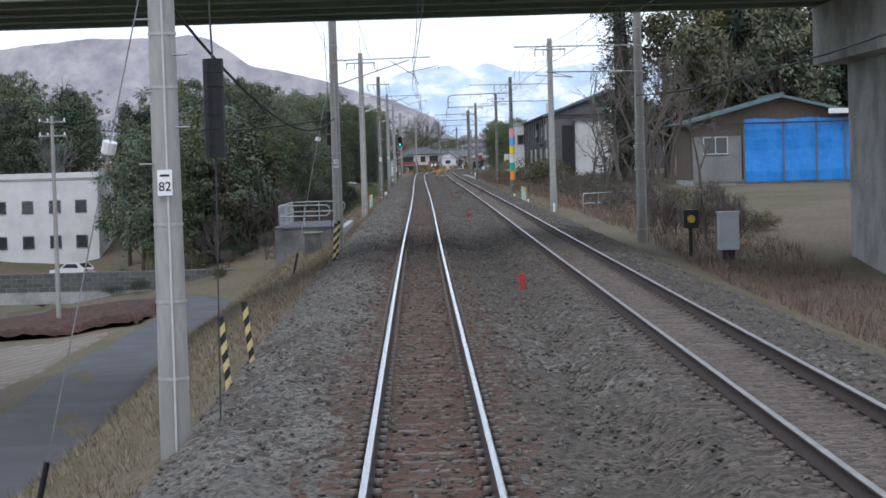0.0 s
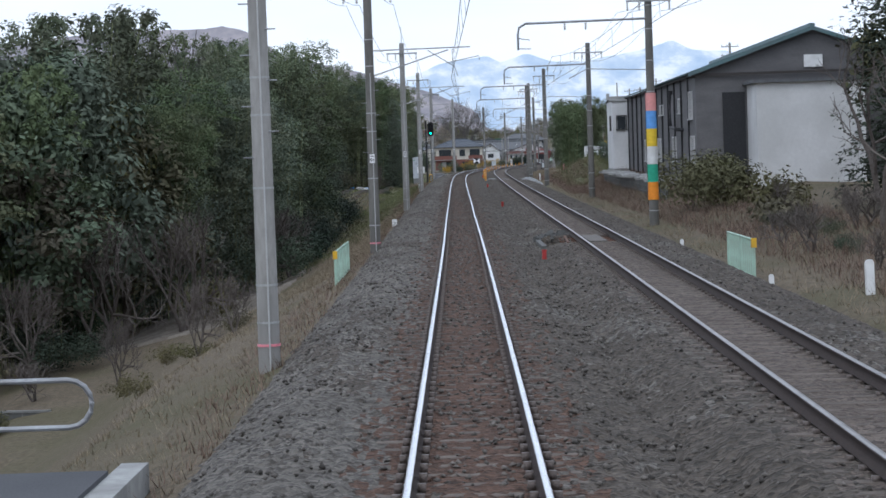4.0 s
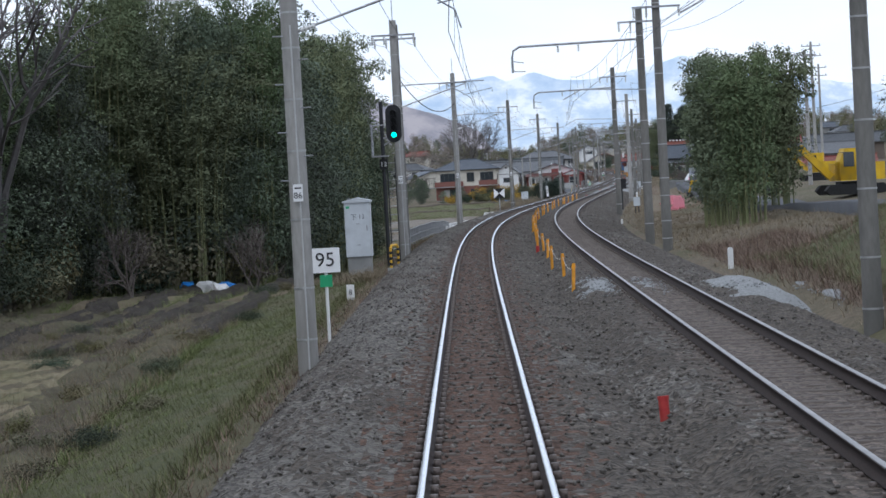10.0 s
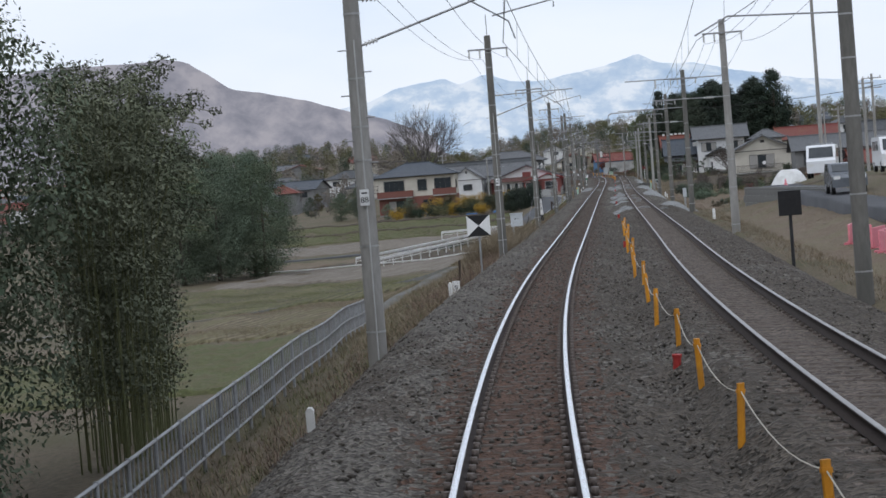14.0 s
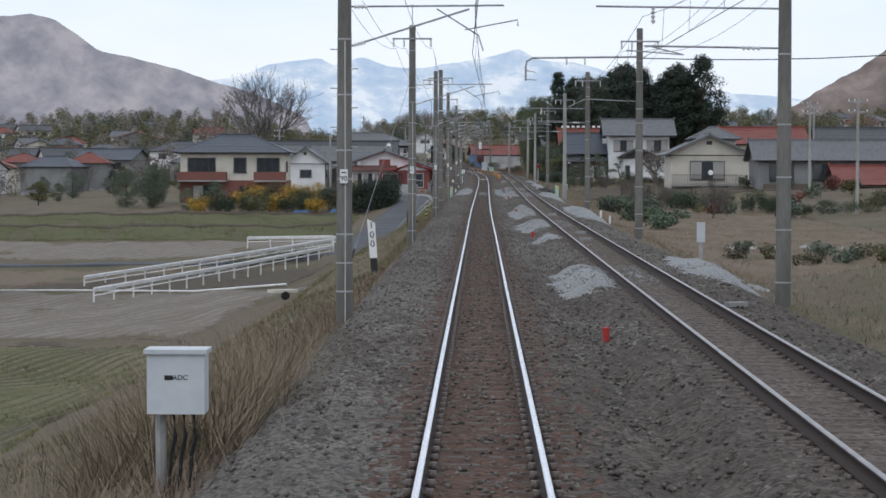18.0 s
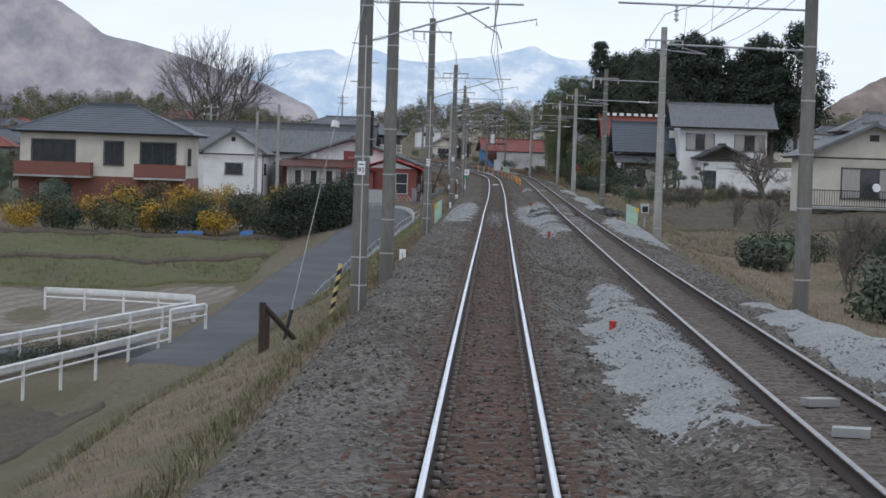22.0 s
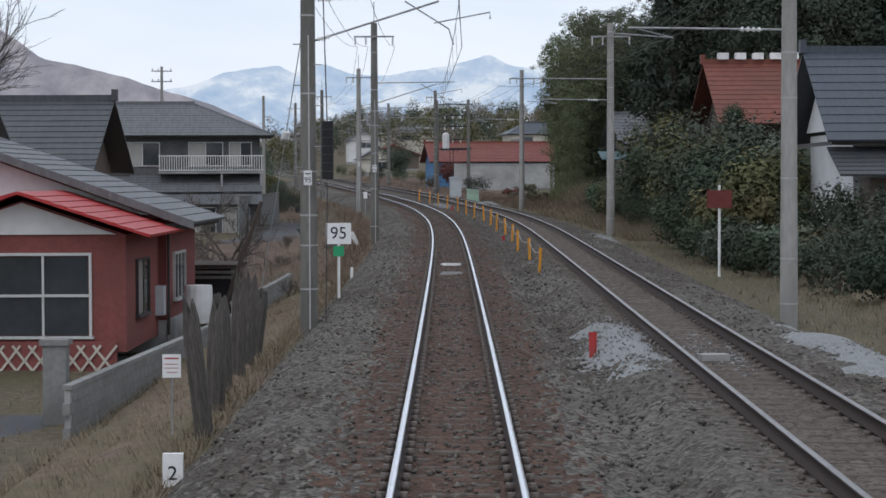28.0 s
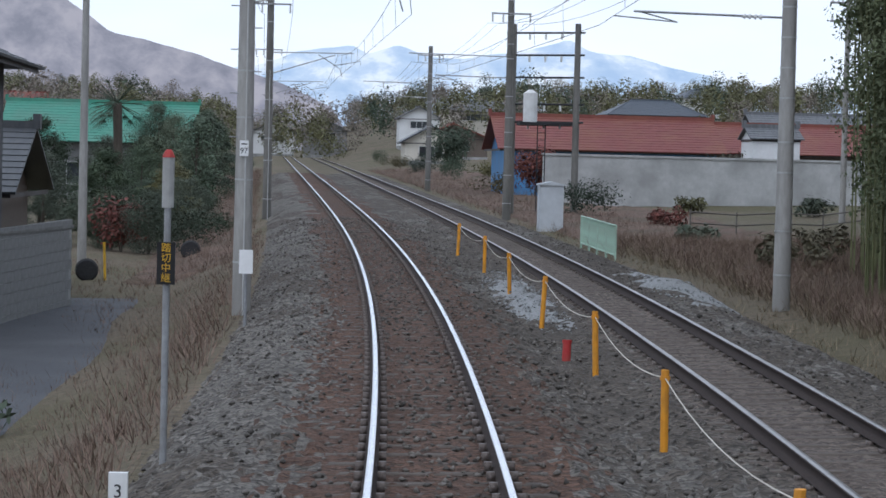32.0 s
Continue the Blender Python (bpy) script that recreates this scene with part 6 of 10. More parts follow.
window(rh, "F", 8.3, 8, -1.4, .2, 1.6, 2.0, 2, False, y_off=-4.5)
part("air_conditioner", Geo().box(-5.4, -4.5, 1.6, 2.0, .2, .9), WHITE, rh)
part("air_conditioner", Geo().box(-4.9, -4.1, 2.9, 3.4, 5.3, 6.0), WHITE, rh)
ww_ = tagged(new("yard_wall", mesh_from("yard_wall", Geo().box(-2.0, 12, 0, .25, -.6, 2.3).box(-2.1, 12, -.12, .4, 2.3, 2.42), PLASTER)), "white plastered yard wall with a tiled coping", "wall")
ww_.matrix_basis = M(716.5, 20.9, 0)
rr = house(772, 18.2, -.3, 0, 11, 9, 4.9, "gable_x", 2.6, BROWN_WALL, TIN_RUST, "brown house with a rusty red roof and white ridge ornaments", .8)
for k in range(14):
    part("ridge_ornament", Geo().box(-5.6 + .8 * k, -5.15 + .8 * k, 4.2, 4.8, 7.7, 8.0), WHITE, rr)
part("roof_patch", Geo().box(-3.6, -2.9, -.3, .35, 5.15, 5.2, Matrix.Translation((0, 1.2, .42)) @ Matrix.Rotation(radians(30), 4, 'X')), WHITE, rr)
rd = house(812, 16.3, .6, 0, 6, 7, 3.3, "gable_x", 1.7, WOOD_OLD, TILE_GREY, "weathered wooden barn with a grey roof", .8, "barn")
part("lean_to_roof", Geo().slope((-5.0, -2, 2.1), (2.4, -2, 2.1), (-5.0, 0, 2.6), (2.4, 0, 2.6), 4), TIN_TEAL, rd)
# blue workshop with red roof, behind a concrete wall
bl = house(912, 17.5, -.8, 0, 12.6, 9, 3.2, "gable_x", 1.9, BLUE_WALL, TIN_RED, "blue sheet-metal workshop with a dull red roof", .6, "workshop")
for x in (-3, 0, 3):
    window(bl, "F", 12.6, 9, x, 1.6, 1.5, 1.0, 2, True)
bl2 = house(924, 34, -.6, 0, 16, 9, 3.0, "gable_x", 1.8, BROWN_WALL, TIN_RED, "long house with a dull red roof", .6)
wbld = house(900, 24.7, -.4, 0, 2.6, 3, 3.6, "gable_x", .6, PLASTER, TILE_GREY, "small white storehouse with a grey roof", .2, "storehouse")
bl3 = house(940, 46, 0, 0, 26, 9, 3.2, "gable_x", 2, GREY_WALL, TILE_GREY, "long grey-roofed house far behind", .6)
cw = tagged(new("boundary_wall", mesh_from("boundary_wall", Geo().box(-.3, 26, 0, .25, -.8, 2.05).box(-.35, 26, -.06, .3, 2.05, 2.16), PALE_CONCRETE)), "long grey concrete boundary wall with a coping", "wall")
cw.matrix_basis = M(893, 11.4, 0, 14)
# small scattered houses towards the town
hr = random.Random(21)
for i in range(66):
    sd = -1 if i < 48 else 1
    s = hr.uniform(860, 1350)
    l = sd * hr.uniform(40, 230) if sd < 0 else hr.uniform(45, 210)
    w, d, h = hr.uniform(8, 14), hr.uniform(7, 9), hr.choice((3.2, 5.6, 5.8))
    t = house(s, l, gz(s, l), hr.uniform(-25, 25), w, d, h, hr.choice(("gable_x", "hip", "gable_y")), 2, hr.choice((PLASTER, CREAM, GREY_WALL, PLASTER)), hr.choice((TILE_GREY, TILE_BLUE, TILE_BLACK, TIN_RED, TILE_GREY)), "distant house of the town with a tiled roof", .6)
    for x in (-w / 4, w / 4):
        window(t, "F", w, d, x, h - 1.9, 1.8, 1.2, 2)
for i in range(30):
    s, l, w = hr.uniform(1050, 1460), -hr.uniform(90, 320), hr.uniform(8, 15)
    house(s, l, gz(s, l), hr.uniform(-25, 25), w, 8, hr.choice((3.2, 5.6)), hr.choice(("gable_x", "hip")), 2, hr.choice((PLASTER, PLASTER, CREAM)), hr.choice((TILE_GREY, TILE_BLUE, TIN_RED, TILE_GREY)), "pale distant house on the far side of the valley", .5)
for i in range(34):
    s = hr.uniform(830, 1180)
    l, w = -(s - 400) * hr.uniform(.115, .21), hr.uniform(7, 12)
    house(s, l, gz(s, l), hr.uniform(-35, 35), w, 7, hr.choice((3.0, 5.4, 5.4)), hr.choice(("gable_x", "hip", "gable_y")), 1.8, hr.choice((PLASTER, PLASTER, CREAM, GREY_WALL)), hr.choice((TILE_GREY, TILE_BLUE, TILE_BLACK, TIN_RED)), "pale house of the town down in the valley", .5)
for s, l, w, h, wall, roof in ((1150, 22, 6.5, 5, PLASTER, TILE_GREY), (1070, 21, 9, 2.8, BROWN_WALL, TIN_RED), (1040, 16, 6, 2.6, CREAM, TILE_BLACK), (1180, 34, 12, 5.2, CREAM, TILE_GREY), (1130, -16, 7, 4.6, PLASTER, TILE_BLUE), (1200, 8, 8, 5, GREY_WALL, TILE_GREY), (1000, -20, 9, 4.8, GREY_WALL, TILE_GREY), (985, 31, 8, 3, PLASTER, TILE_GREY), (1230, -2, 9, 4.6, PLASTER, TILE_BLACK)):
    t = house(s, l, gz(s, l), 0, w, 8, h, "gable_y" if w < 10 else "gable_x", 1.8, wall, roof, "distant house of the town beside the line", .6)
    window(t, "F", w, 8, 0, h - 1.7, w * .45, 1.1, 3, True)

# ---- road bridge over the line ----
br = thing("road_bridge", M(68.5, 0, 7.2), "road bridge with pale green steel girders and concrete deck", "bridge")
part("deck", Geo().box(-45, 45, -7.0, 7.0, .9, 1.25).box(-45, 45, -7.0, -6.7, 1.25, 2.1).box(-45, 45, 6.7, 7.0, 1.25, 2.1), CONCRETE, br)
GIRDER = mat("pale_green_girder", (0.2, 0.25, 0.17), (0.26, 0.31, 0.22), 6, 0.6, 0.1, dirt=(0.13, 0.15, 0.12), dscale=.6)
for y in (-6.0, -3.0, 0, 3.0, 6.0):
    part("girder", Geo().prism([(y - .2, 0), (y + .2, 0), (y + .2, .05), (y + .02, .05), (y + .02, .85), (y + .2, .85), (y + .2, .9), (y - .2, .9), (y - .2, .85), (y - .02, .85), (y - .02, .05), (y - .2, .05)], -45, 45, "x"), GIRDER, br)
for x in range(-40, 41, 5):
    part("cross_frame", Geo().box(x - .05, x + .05, -6.0, 6.0, .3, .45), GIRDER, br)
for x0, x1 in ((14.0, 18.5), (-34, -30)):
    part("pier", Geo().box(x0, x1, -5.2, 5.2, -12.5, -.55).box(x0 - .9, x1 + .9, -6.4, 6.4, -1.9, -.02), CONCRETE, br)
part("drain_pipe", Geo().tube([(-6, 6.6, .2), (6, 6.6, .15)], .05, n=6), DARK_STEEL, br)


# ---- roads and fields ----
def smooth_path(pts, step=1.5):
    pts = np.array(pts, float)
    seg = np.concatenate([[0], np.cumsum(np.hypot(*np.diff(pts, axis=0).T))])
    u = np.arange(0, seg[-1], step)
    a, b = np.interp(u, seg, pts[:, 0]), np.interp(u, seg, pts[:, 1])
    for _ in range(3):
        a[1:-1], b[1:-1] = (a[:-2] + 2 * a[1:-1] + a[2:]) / 4, (b[:-2] + 2 * b[1:-1] + b[2:]) / 4
    return a, b


def road(name, pts, width, material, label, lift=.06, category="road"):
    """A level strip along a path of (s, l)."""
    s, l = smooth_path(pts)
    ds, dl = np.gradient(s), np.gradient(l)
    n = np.hypot(ds, dl)
    ns, nl = -dl / n, ds / n
    w = np.linspace(-width / 2, width / 2, 7)
    sg, lg = s[:, None] + ns[:, None] * w, l[:, None] + nl[:, None] * w
    z = ground_z(sg, lg).mean(1) + lift
    for _ in range(4):
        z[1:-1] = np.maximum((z[:-2] + 2 * z[1:-1] + z[2:]) / 4, ground_z(sg, lg).mean(1)[1:-1] + lift * .5)
    z[0] -= .7
    z[-1] -= .7
    sg, lg = np.concatenate([sg[:, :1], sg, sg[:, -1:]], 1), np.concatenate([lg[:, :1], lg, lg[:, -1:]], 1)
    zz = np.repeat(z[:, None], 9, 1)
    zz[:, 0] -= 1.2
    zz[:, -1] -= 1.2
    return structure(name, grid_mesh(name, PA(sg, lg, zz), material, False), label, category), (s, l, z)


road("road", [(16, -8.6), (54, -9.9), (67, -10.9), (88, -12.0), (116, -12.7), (135, -12.8), (145, -13.8), (153, -16.3), (158, -20.3), (160, -28), (161, -46)], 3.6, ASPHALT, "narrow grey asphalt lane below the embankment")
_, lane = road("road_2", [(592, -9.8), (603, -9.6), (625, -9.8), (645, -9.2), (660, -8.2), (675, -7.6), (688, -8.2), (697, -9.4), (706, -10.6)], 3.6, ASPHALT, "asphalt lane climbing beside the embankment to the houses", lift=.13)
road("road_3", [(606, -11), (609, -16), (611, -26), (612, -60)], 4.2, ASPHALT, "asphalt lane branching off between the fields")
road("yard_drive", [(699, -8.6), (704, -8.2), (710, -8.0), (716, -8.6)], 3.2, ASPHALT, "small asphalt drive before the red house")
road("road_4", [(801, -9.6), (808, -8.4), (818, -7.6), (834, -7.8), (843, -8.6)], 4.8, ASPHALT, "asphalt yard and lane below the line")
road("road_5", [(255, 15.5), (290, 15.2), (330, 15.8), (370, 15.5), (420, 14), (450, 13.5), (475, 13.8)], 5.0, ASPHALT, "asphalt road beside the building site", lift=.05)


def field(name, s0, s1, l0, l1, material, label, rough=.05, furrow=0.0):
    ss, ll = np.arange(s0, s1 + .1, 1.0), np.linspace(l0, l1, max(8, int((l1 - l0) / .45)))
    sg, lg = np.meshgrid(ss, ll, indexing="ij")
    rng = np.random.RandomState(int(s0))
    z = ground_z(sg, lg) + .07 + rng.uniform(0, rough, sg.shape) + furrow * np.sin(lg * 6.28 / 1.4)
    z[0] -= .3
    z[-1] -= .3
    z[:, 0] -= .3
    z[:, -1] -= .3
    ob = new(name, grid_mesh(name, PA(sg, lg, z), material))
    return tagged(ob, label, "field", kind="structure")


def patch(name, q, material, label, furrow=0.0, pitch=.7, head=9.0, rough=.04, lift=.07, step=.3):
    """A field between four corners (s, l), with rows at an angle to the line."""
    q = np.array(q, float)
    nu, nv = int(np.linalg.norm(q[1] - q[0]) / step) + 4, int(max(np.linalg.norm(q[3] - q[0]), np.linalg.norm(q[2] - q[1])) / step) + 4
    u, v = np.linspace(0, 1, nu)[:, None, None], np.linspace(0, 1, nv)[None, :, None]
    w = (q[0] * (1 - u) + q[1] * u) * (1 - v) + (q[3] * (1 - u) + q[2] * u) * v
    sg, lg = w[..., 0], w[..., 1]
    rng = np.random.RandomState(int(q[0, 0]))
    sg, lg = sg + .25 * np.sin(lg * .7) + .1 * np.sin(lg * 2.9), lg + .2 * np.sin(sg * .5) + .1 * np.sin(sg * 2.1)
    across = lg * math.cos(radians(head)) - sg * math.sin(radians(head))
    z = ground_z(sg, lg) + lift + rng.uniform(0, rough, sg.shape) + furrow * np.sin(across * 6.283 / pitch) + .05 * np.sin(sg * .4 + lg * .6)
    for e in (np.s_[0], np.s_[-1], np.s_[:, 0], np.s_[:, -1]):
        z[e] -= .35
    return tagged(new(name, grid_mesh(name, PA(sg, lg, z), material)), label, "field", kind="structure")


OLD_PATH = mat("worn_path", (0.1, 0.098, 0.09), (0.19, 0.185, 0.17), 7, .95, .4, dirt=(0.09, 0.085, 0.05), dscale=.5, damt=.7)
STUBBLE_OLIVE = mat("green_shot_stubble", (0.1, 0.092, 0.046), (0.21, 0.185, 0.1), 5, 0.95, 0.8, rows=(.75, 14, (0.055, 0.045, 0.032), .75), dirt=(0.1, 0.105, 0.04), dscale=.3, damt=.7, dist=.1)
PALE_SOIL = mat("pale_dry_soil", (0.16, 0.14, 0.115), (0.27, 0.24, 0.2), 4, 0.95, 0.8, rows=(1.1, 21, (0.12, 0.1, 0.08), .6), dirt=(0.15, 0.125, 0.095), dscale=.35, damt=.6, dist=.08)
DARK_SOIL = mat("damp_dark_soil", (0.05, 0.04, 0.032), (0.115, 0.092, 0.072), 4, 0.95, 0.9, dirt=(0.1, 0.088, 0.05), dscale=.5, damt=.6, dist=.1)
patch("field_1", [(419, -8.4), (437, -7.6), (457, -24), (425, -24)], STUBBLE, "pale tan paddy with rows of cut straw", .035, .8, 14)
patch("field_2", [(441, -8.2), (518, -12.4), (530, -37), (459, -26)], STUBBLE_OLIVE, "harvested paddy with green-shot stubble in rows", .035, .7, 9)
patch("field_3", [(395, -9.6), (417, -8.8), (421, -30), (395, -30)], GREEN_GRASS, "rough grassy corner below the embankment", rough=.12)
patch("field_4", [(523, -12.6), (561, -11.9), (573, -32), (537, -38)], PALE_SOIL, "pale tilled field with curved furrows", .03, .9, 16)
patch("field_5", [(563.5, -11.7), (583, -10.4), (602, -22), (576, -32)], DARK_SOIL, "damp dark soil field", .04, 1.2, 9, .08)
patch("field_6", [(578, -33), (603, -23), (607, -64), (590, -64)], SOIL, "bare brown field beyond the guard rails", .03, 1.0, 9)
patch("ditch", [(519.2, -12.7), (522.2, -12.7), (536, -39), (532, -39)], DARK_SOIL, "dark ditch between two paddies", lift=.01)
patch("field_7", [(617, -12.9), (637, -12.7), (639, -62), (617, -62)], PALE_SOIL, "bare pale ground beside the lane", .02, 1.1, 80)
patch("field_8", [(640, -12.8), (651, -12.9), (653, -62), (642, -62)], GREEN_GRASS, "terraced grassy field below the houses", rough=.1, lift=.03)
patch("terrace_face", [(651, -12.9), (652.6, -12.9), (654.6, -62), (653, -62)], DARK_SOIL, "dark earth step between two terraces", rough=.15, lift=.1)
patch("field_9", [(652.4, -12.9), (663, -12.9), (665, -62), (654.4, -62)], GREEN_GRASS, "upper grassy terrace below the houses", rough=.1, lift=.06)
patch("terrace_face_2", [(663, -12.9), (664.6, -12.9), (666.6, -62), (665, -62)], DARK_SOIL, "dark earth step below the gardens", rough=.15, lift=.14)
patch("field_11", [(122, -15.2), (146, -16.6), (150, -24), (118, -26)], mat("red_brown_earth", (0.05, 0.026, 0.02), (0.12, 0.066, 0.05), 5, .95, .9, dirt=(0.04, 0.03, 0.024), dscale=.8, damt=.6, dist=.1), "bank of dark red-brown earth inside the bend of the lane", rough=.2, lift=.45)
road("road_6", [(414, -7.2), (420, -6.6), (432, -6.5), (441, -5.7), (446, -6.4), (450, -10.4), (452, -26), (453, -42)], 1.1, OLD_PATH, "narrow field path of worn concrete")
tagged(new("drain_pipe", mesh_from("drain_pipe", Geo().tube([P(s, l, gz(s, l) + .16) for s, l in ((562.6, -11.9), (566, -18), (570, -25), (575, -33), (580, -44))], .07, n=8), WHITE)), "white plastic pipe laid along the edge of a field", "pipe")
RUSSET = mat("russet_dead_grass", (0.1, 0.072, 0.05), (0.22, 0.165, 0.115), 4, 0.95, 0.8, dirt=(0.11, 0.1, 0.05), dscale=.3, damt=.7, dist=.08)
GARDEN = mat("garden_soil_and_weeds", (0.055, 0.052, 0.03), (0.15, 0.13, 0.075), 2.6, 0.95, 0.9, dirt=(0.07, 0.052, 0.036), dscale=.45, damt=.8, dist=.15)
field("garden_plot", 262, 306, -16.5, -7.0, GARDEN, "vegetable plot with weeds below the embankment", .2, .08)
BED = mat("dug_dark_soil", (0.022, 0.018, 0.015), (0.05, 0.04, 0.032), 6, 0.95, 0.9, dirt=(0.09, 0.08, 0.055), dscale=1.2, damt=.4, dist=.06)
for k in range(4):
    a = -13.2 + k * 1.7
    patch("garden_bed_%d" % (k + 1), [(292, a), (317, a + .5), (317, a + 1.4), (292, a + 1.0)], BED, "row of dark dug soil in the vegetable plot", .05, .5, 3, .08, .2, .22)
patch("straw_strip", [(268, -8.8), (290, -9.6), (290, -12.6), (268, -12.2)], STUBBLE, "strip of straw and withered plants in the vegetable plot", .04, .8, 3, .1, .22)
GREEN_BANK = mat("fresh_green_bank", (0.045, 0.052, 0.024), (0.12, 0.122, 0.056), 7, 0.95, 0.8, dirt=(0.13, 0.105, 0.065), dscale=.7, damt=.8, dist=.08)
field("green_bank", 250, 312, -7.2, -3.7, GREEN_BANK, "green grassy bank beside the vegetable plot", .07)
field("garden_plot_2", 308, 316, -14, -6, SOIL, "dug vegetable beds", .08, .06)
field("field_10", 58, 112, -48, -15.2, PALE_SOIL, "bare earth field beyond the lane")
field("yard", 706, 733, 9.5, 19, SOIL, "garden yard with bare earth", .06)
patch("field_13", [(184, -7.2), (203, -7.4), (206, -13.4), (182, -14.6)], PALE_SOIL, "bare pale earth at the foot of the wood", .0, 1, 9, .08, .06)
patch("field_12", [(648, 10.2), (684, 10.6), (690, 26), (652, 30)], DARK_SOIL, "dark turned earth of a garden beside the second track", .03, .9, 30, .1)
field("grass_bank", 258, 296, 7.8, 11.4, GREEN_GRASS, "grassy bank below the road", .1)
field("grass_verge", 500, 600, -6.5, -3.4, RUSSET, "grassy embankment slope", .08)
field("dirt_site", 385, 470, 8.0, 12, SOIL, "bare earth of the building site", .08)
RUSSET_DEEP = mat("deep_russet_dead_grass", (0.075, 0.046, 0.034), (0.2, 0.133, 0.098), 4, 0.95, 0.9, dirt=(0.075, 0.065, 0.04), dscale=.45, damt=.7, dist=.1)
field("dry_verge_left", 690, 742, -6.0, -3.3, RUSSET, "dry russet grass beside the red house's wall", .1)
field("dry_slope", 742, 800, -15.5, -4.0, RUSSET_DEEP, "slope of russet dead grass below the curve", .1)
field("dry_verge_far", 856, 1010, 7.6, 16, RUSSET_DEEP, "dead russet grass on the far verge", .1)
field("dry_verge_far_left", 846, 1010, -7.5, -3.6, RUSSET_DEEP, "dead russet grass on the far slope", .1)
field("dry_bank", 806, 858, 8.6, 20, RUSSET_DEEP, "bank of russet dead grass beside the grove", .1)
field("dry_verge", 498, 622, 8.0, 24, RUSSET, "rough ground with russet dead grass", .1)
field("gravel_yard", 722.5, 727.5, -15, -7.2, BALLAST_NEW, "pale gravel forecourt", .03)


# ---- fences, rails and posts ----
def post_row(pts, gapm, top, thick, material, name, label, rails=(), rail_r=.025, category="fence", flat=False, dz=0.0, group="", bars=0, bar_w=.02, rail_mat=None):
    """A fence along (s, l): posts every gapm metres, with rails at the given heights over the ground."""
    s, l = smooth_path(pts, .5)
    seg = np.concatenate([[0], np.cumsum(np.hypot(np.diff(s), np.diff(l)))])
    n = max(1, int(round(seg[-1] / gapm)))
    u = np.linspace(0, seg[-1], n + 1)
    t = thing(name, Matrix.Identity(4), label, category, group)
    tops = []
    for x in u:
        a, b = float(np.interp(x, seg, s)), float(np.interp(x, seg, l))
        z = gz(a, b) + dz
        p = P(a, b, z)
        part("post", Geo().box(-thick / 2, thick / 2, -thick / 2, thick / 2, -.3, top, Matrix.Translation(p)) if flat else Geo().tube([p - Vector((0, 0, .3)), p + Vector((0, 0, top))], thick / 2, n=8), material, t)
        tops.append(p)
    for h in rails:
        part("rail", Geo().tube([p + Vector((0, 0, h)) for p in tops], rail_r, n=6), rail_mat or material, t)
    if bars:
        me = mesh_from("bar", Geo().box(-bar_w / 2, bar_w / 2, -bar_w / 2, bar_w / 2, min(rails), max(rails)), material)
        for a, b in zip(tops[:-1], tops[1:]):
            for k in range(1, bars + 1):
                o = new("bar", me)
                o.matrix_basis = Matrix.Translation(a.lerp(b, k / (bars + 1)))
                o.parent = t
    return t


def panel_fence(s0, s1, l, z0, label, yellow_end=True):
    f = post_row([(s0, l), (s1, l)], 2.0, 1.0, .07, MINT, "safety_fence", label, (.12, .98), .025, dz=z0 - gz((s0 + s1) / 2, l), group="pale green safety fences", bars=6, bar_w=.035)
    if yellow_end:
        p = P(s0, l, z0 + .8)
        part("end_cap", Geo().box(-.06, .06, -.06, .06, 0, .22, Matrix.Translation(p)), YELLOW, f, "yellow end cap")
    return f


panel_fence(634.3, 645.8, -3.0, -.68, "pale green steel safety fence with a yellow end cap")
panel_fence(632.5, 642, 6.95, -.5, "pale green steel safety fence beyond the second track")
panel_fence(156.5, 164.5, -3.55, -1.0, "pale green steel safety fence at a culvert")
panel_fence(147, 152.5, 6.75, -.6, "pale green steel safety fence beside the second track")
panel_fence(843, 851, 7.2, -.6, "pale green steel safety fence near the relay cabinet", False)
post_row([(350.5, -4.45), (362, -4.6), (380, -5.2), (400, -6.2)], 2.0, .95, .06, GALV, "guard_railing", "long galvanised tube railing on the outside of the curve", (.2, .55, .92), .022, bars=5, bar_w=.02)
kerb = structure("kerb", grid_mesh("kerb", np.stack([PA(lane[0], lane[1] + 1.95, lane[2] + h) if k not in (2, 3) else PA(lane[0], lane[1] + 2.15, lane[2] + h) for k, h in enumerate((-.4, .16, .16, -.4))], 1), CONCRETE, False), "low concrete kerb along the lane", "kerb")


def guard_beam(pts, label, z=.0, h=.75):
    s, l = smooth_path(pts, 1.0)
    u = np.linspace(0, 1, len(s))
    zz = np.polyval(np.polyfit(u, ground_z(s, l), 1), u) + z
    g = thing("guard_rail", Matrix.Identity(4), label, "guard rail", "white guard rails")
    for i in range(0, len(s), 3):
        p = P(float(s[i]), float(l[i]), float(zz[i]))
        part("post", Geo().tube([p - Vector((0, 0, 1.0)), p + Vector((0, 0, h))], .055, n=8), WHITE, g)
    prof = [(-.03, .2), (.02, .12), (-.03, .06), (.02, 0), (-.03, -.1)]
    rows = np.stack([PA(s, l + a, zz + h - .15 + b) for a, b in prof], 1)
    o = new("beam", grid_mesh("beam", rows, WHITE, False))
    o.parent = g
    sol = o.modifiers.new("thick", 'SOLIDIFY')
    sol.thickness = .012
    part("lower_tube", Geo().tube([P(float(a), float(b), float(c) + h - .42) for a, b, c in zip(s, l, zz)], .04, n=6), WHITE, g)
    return g


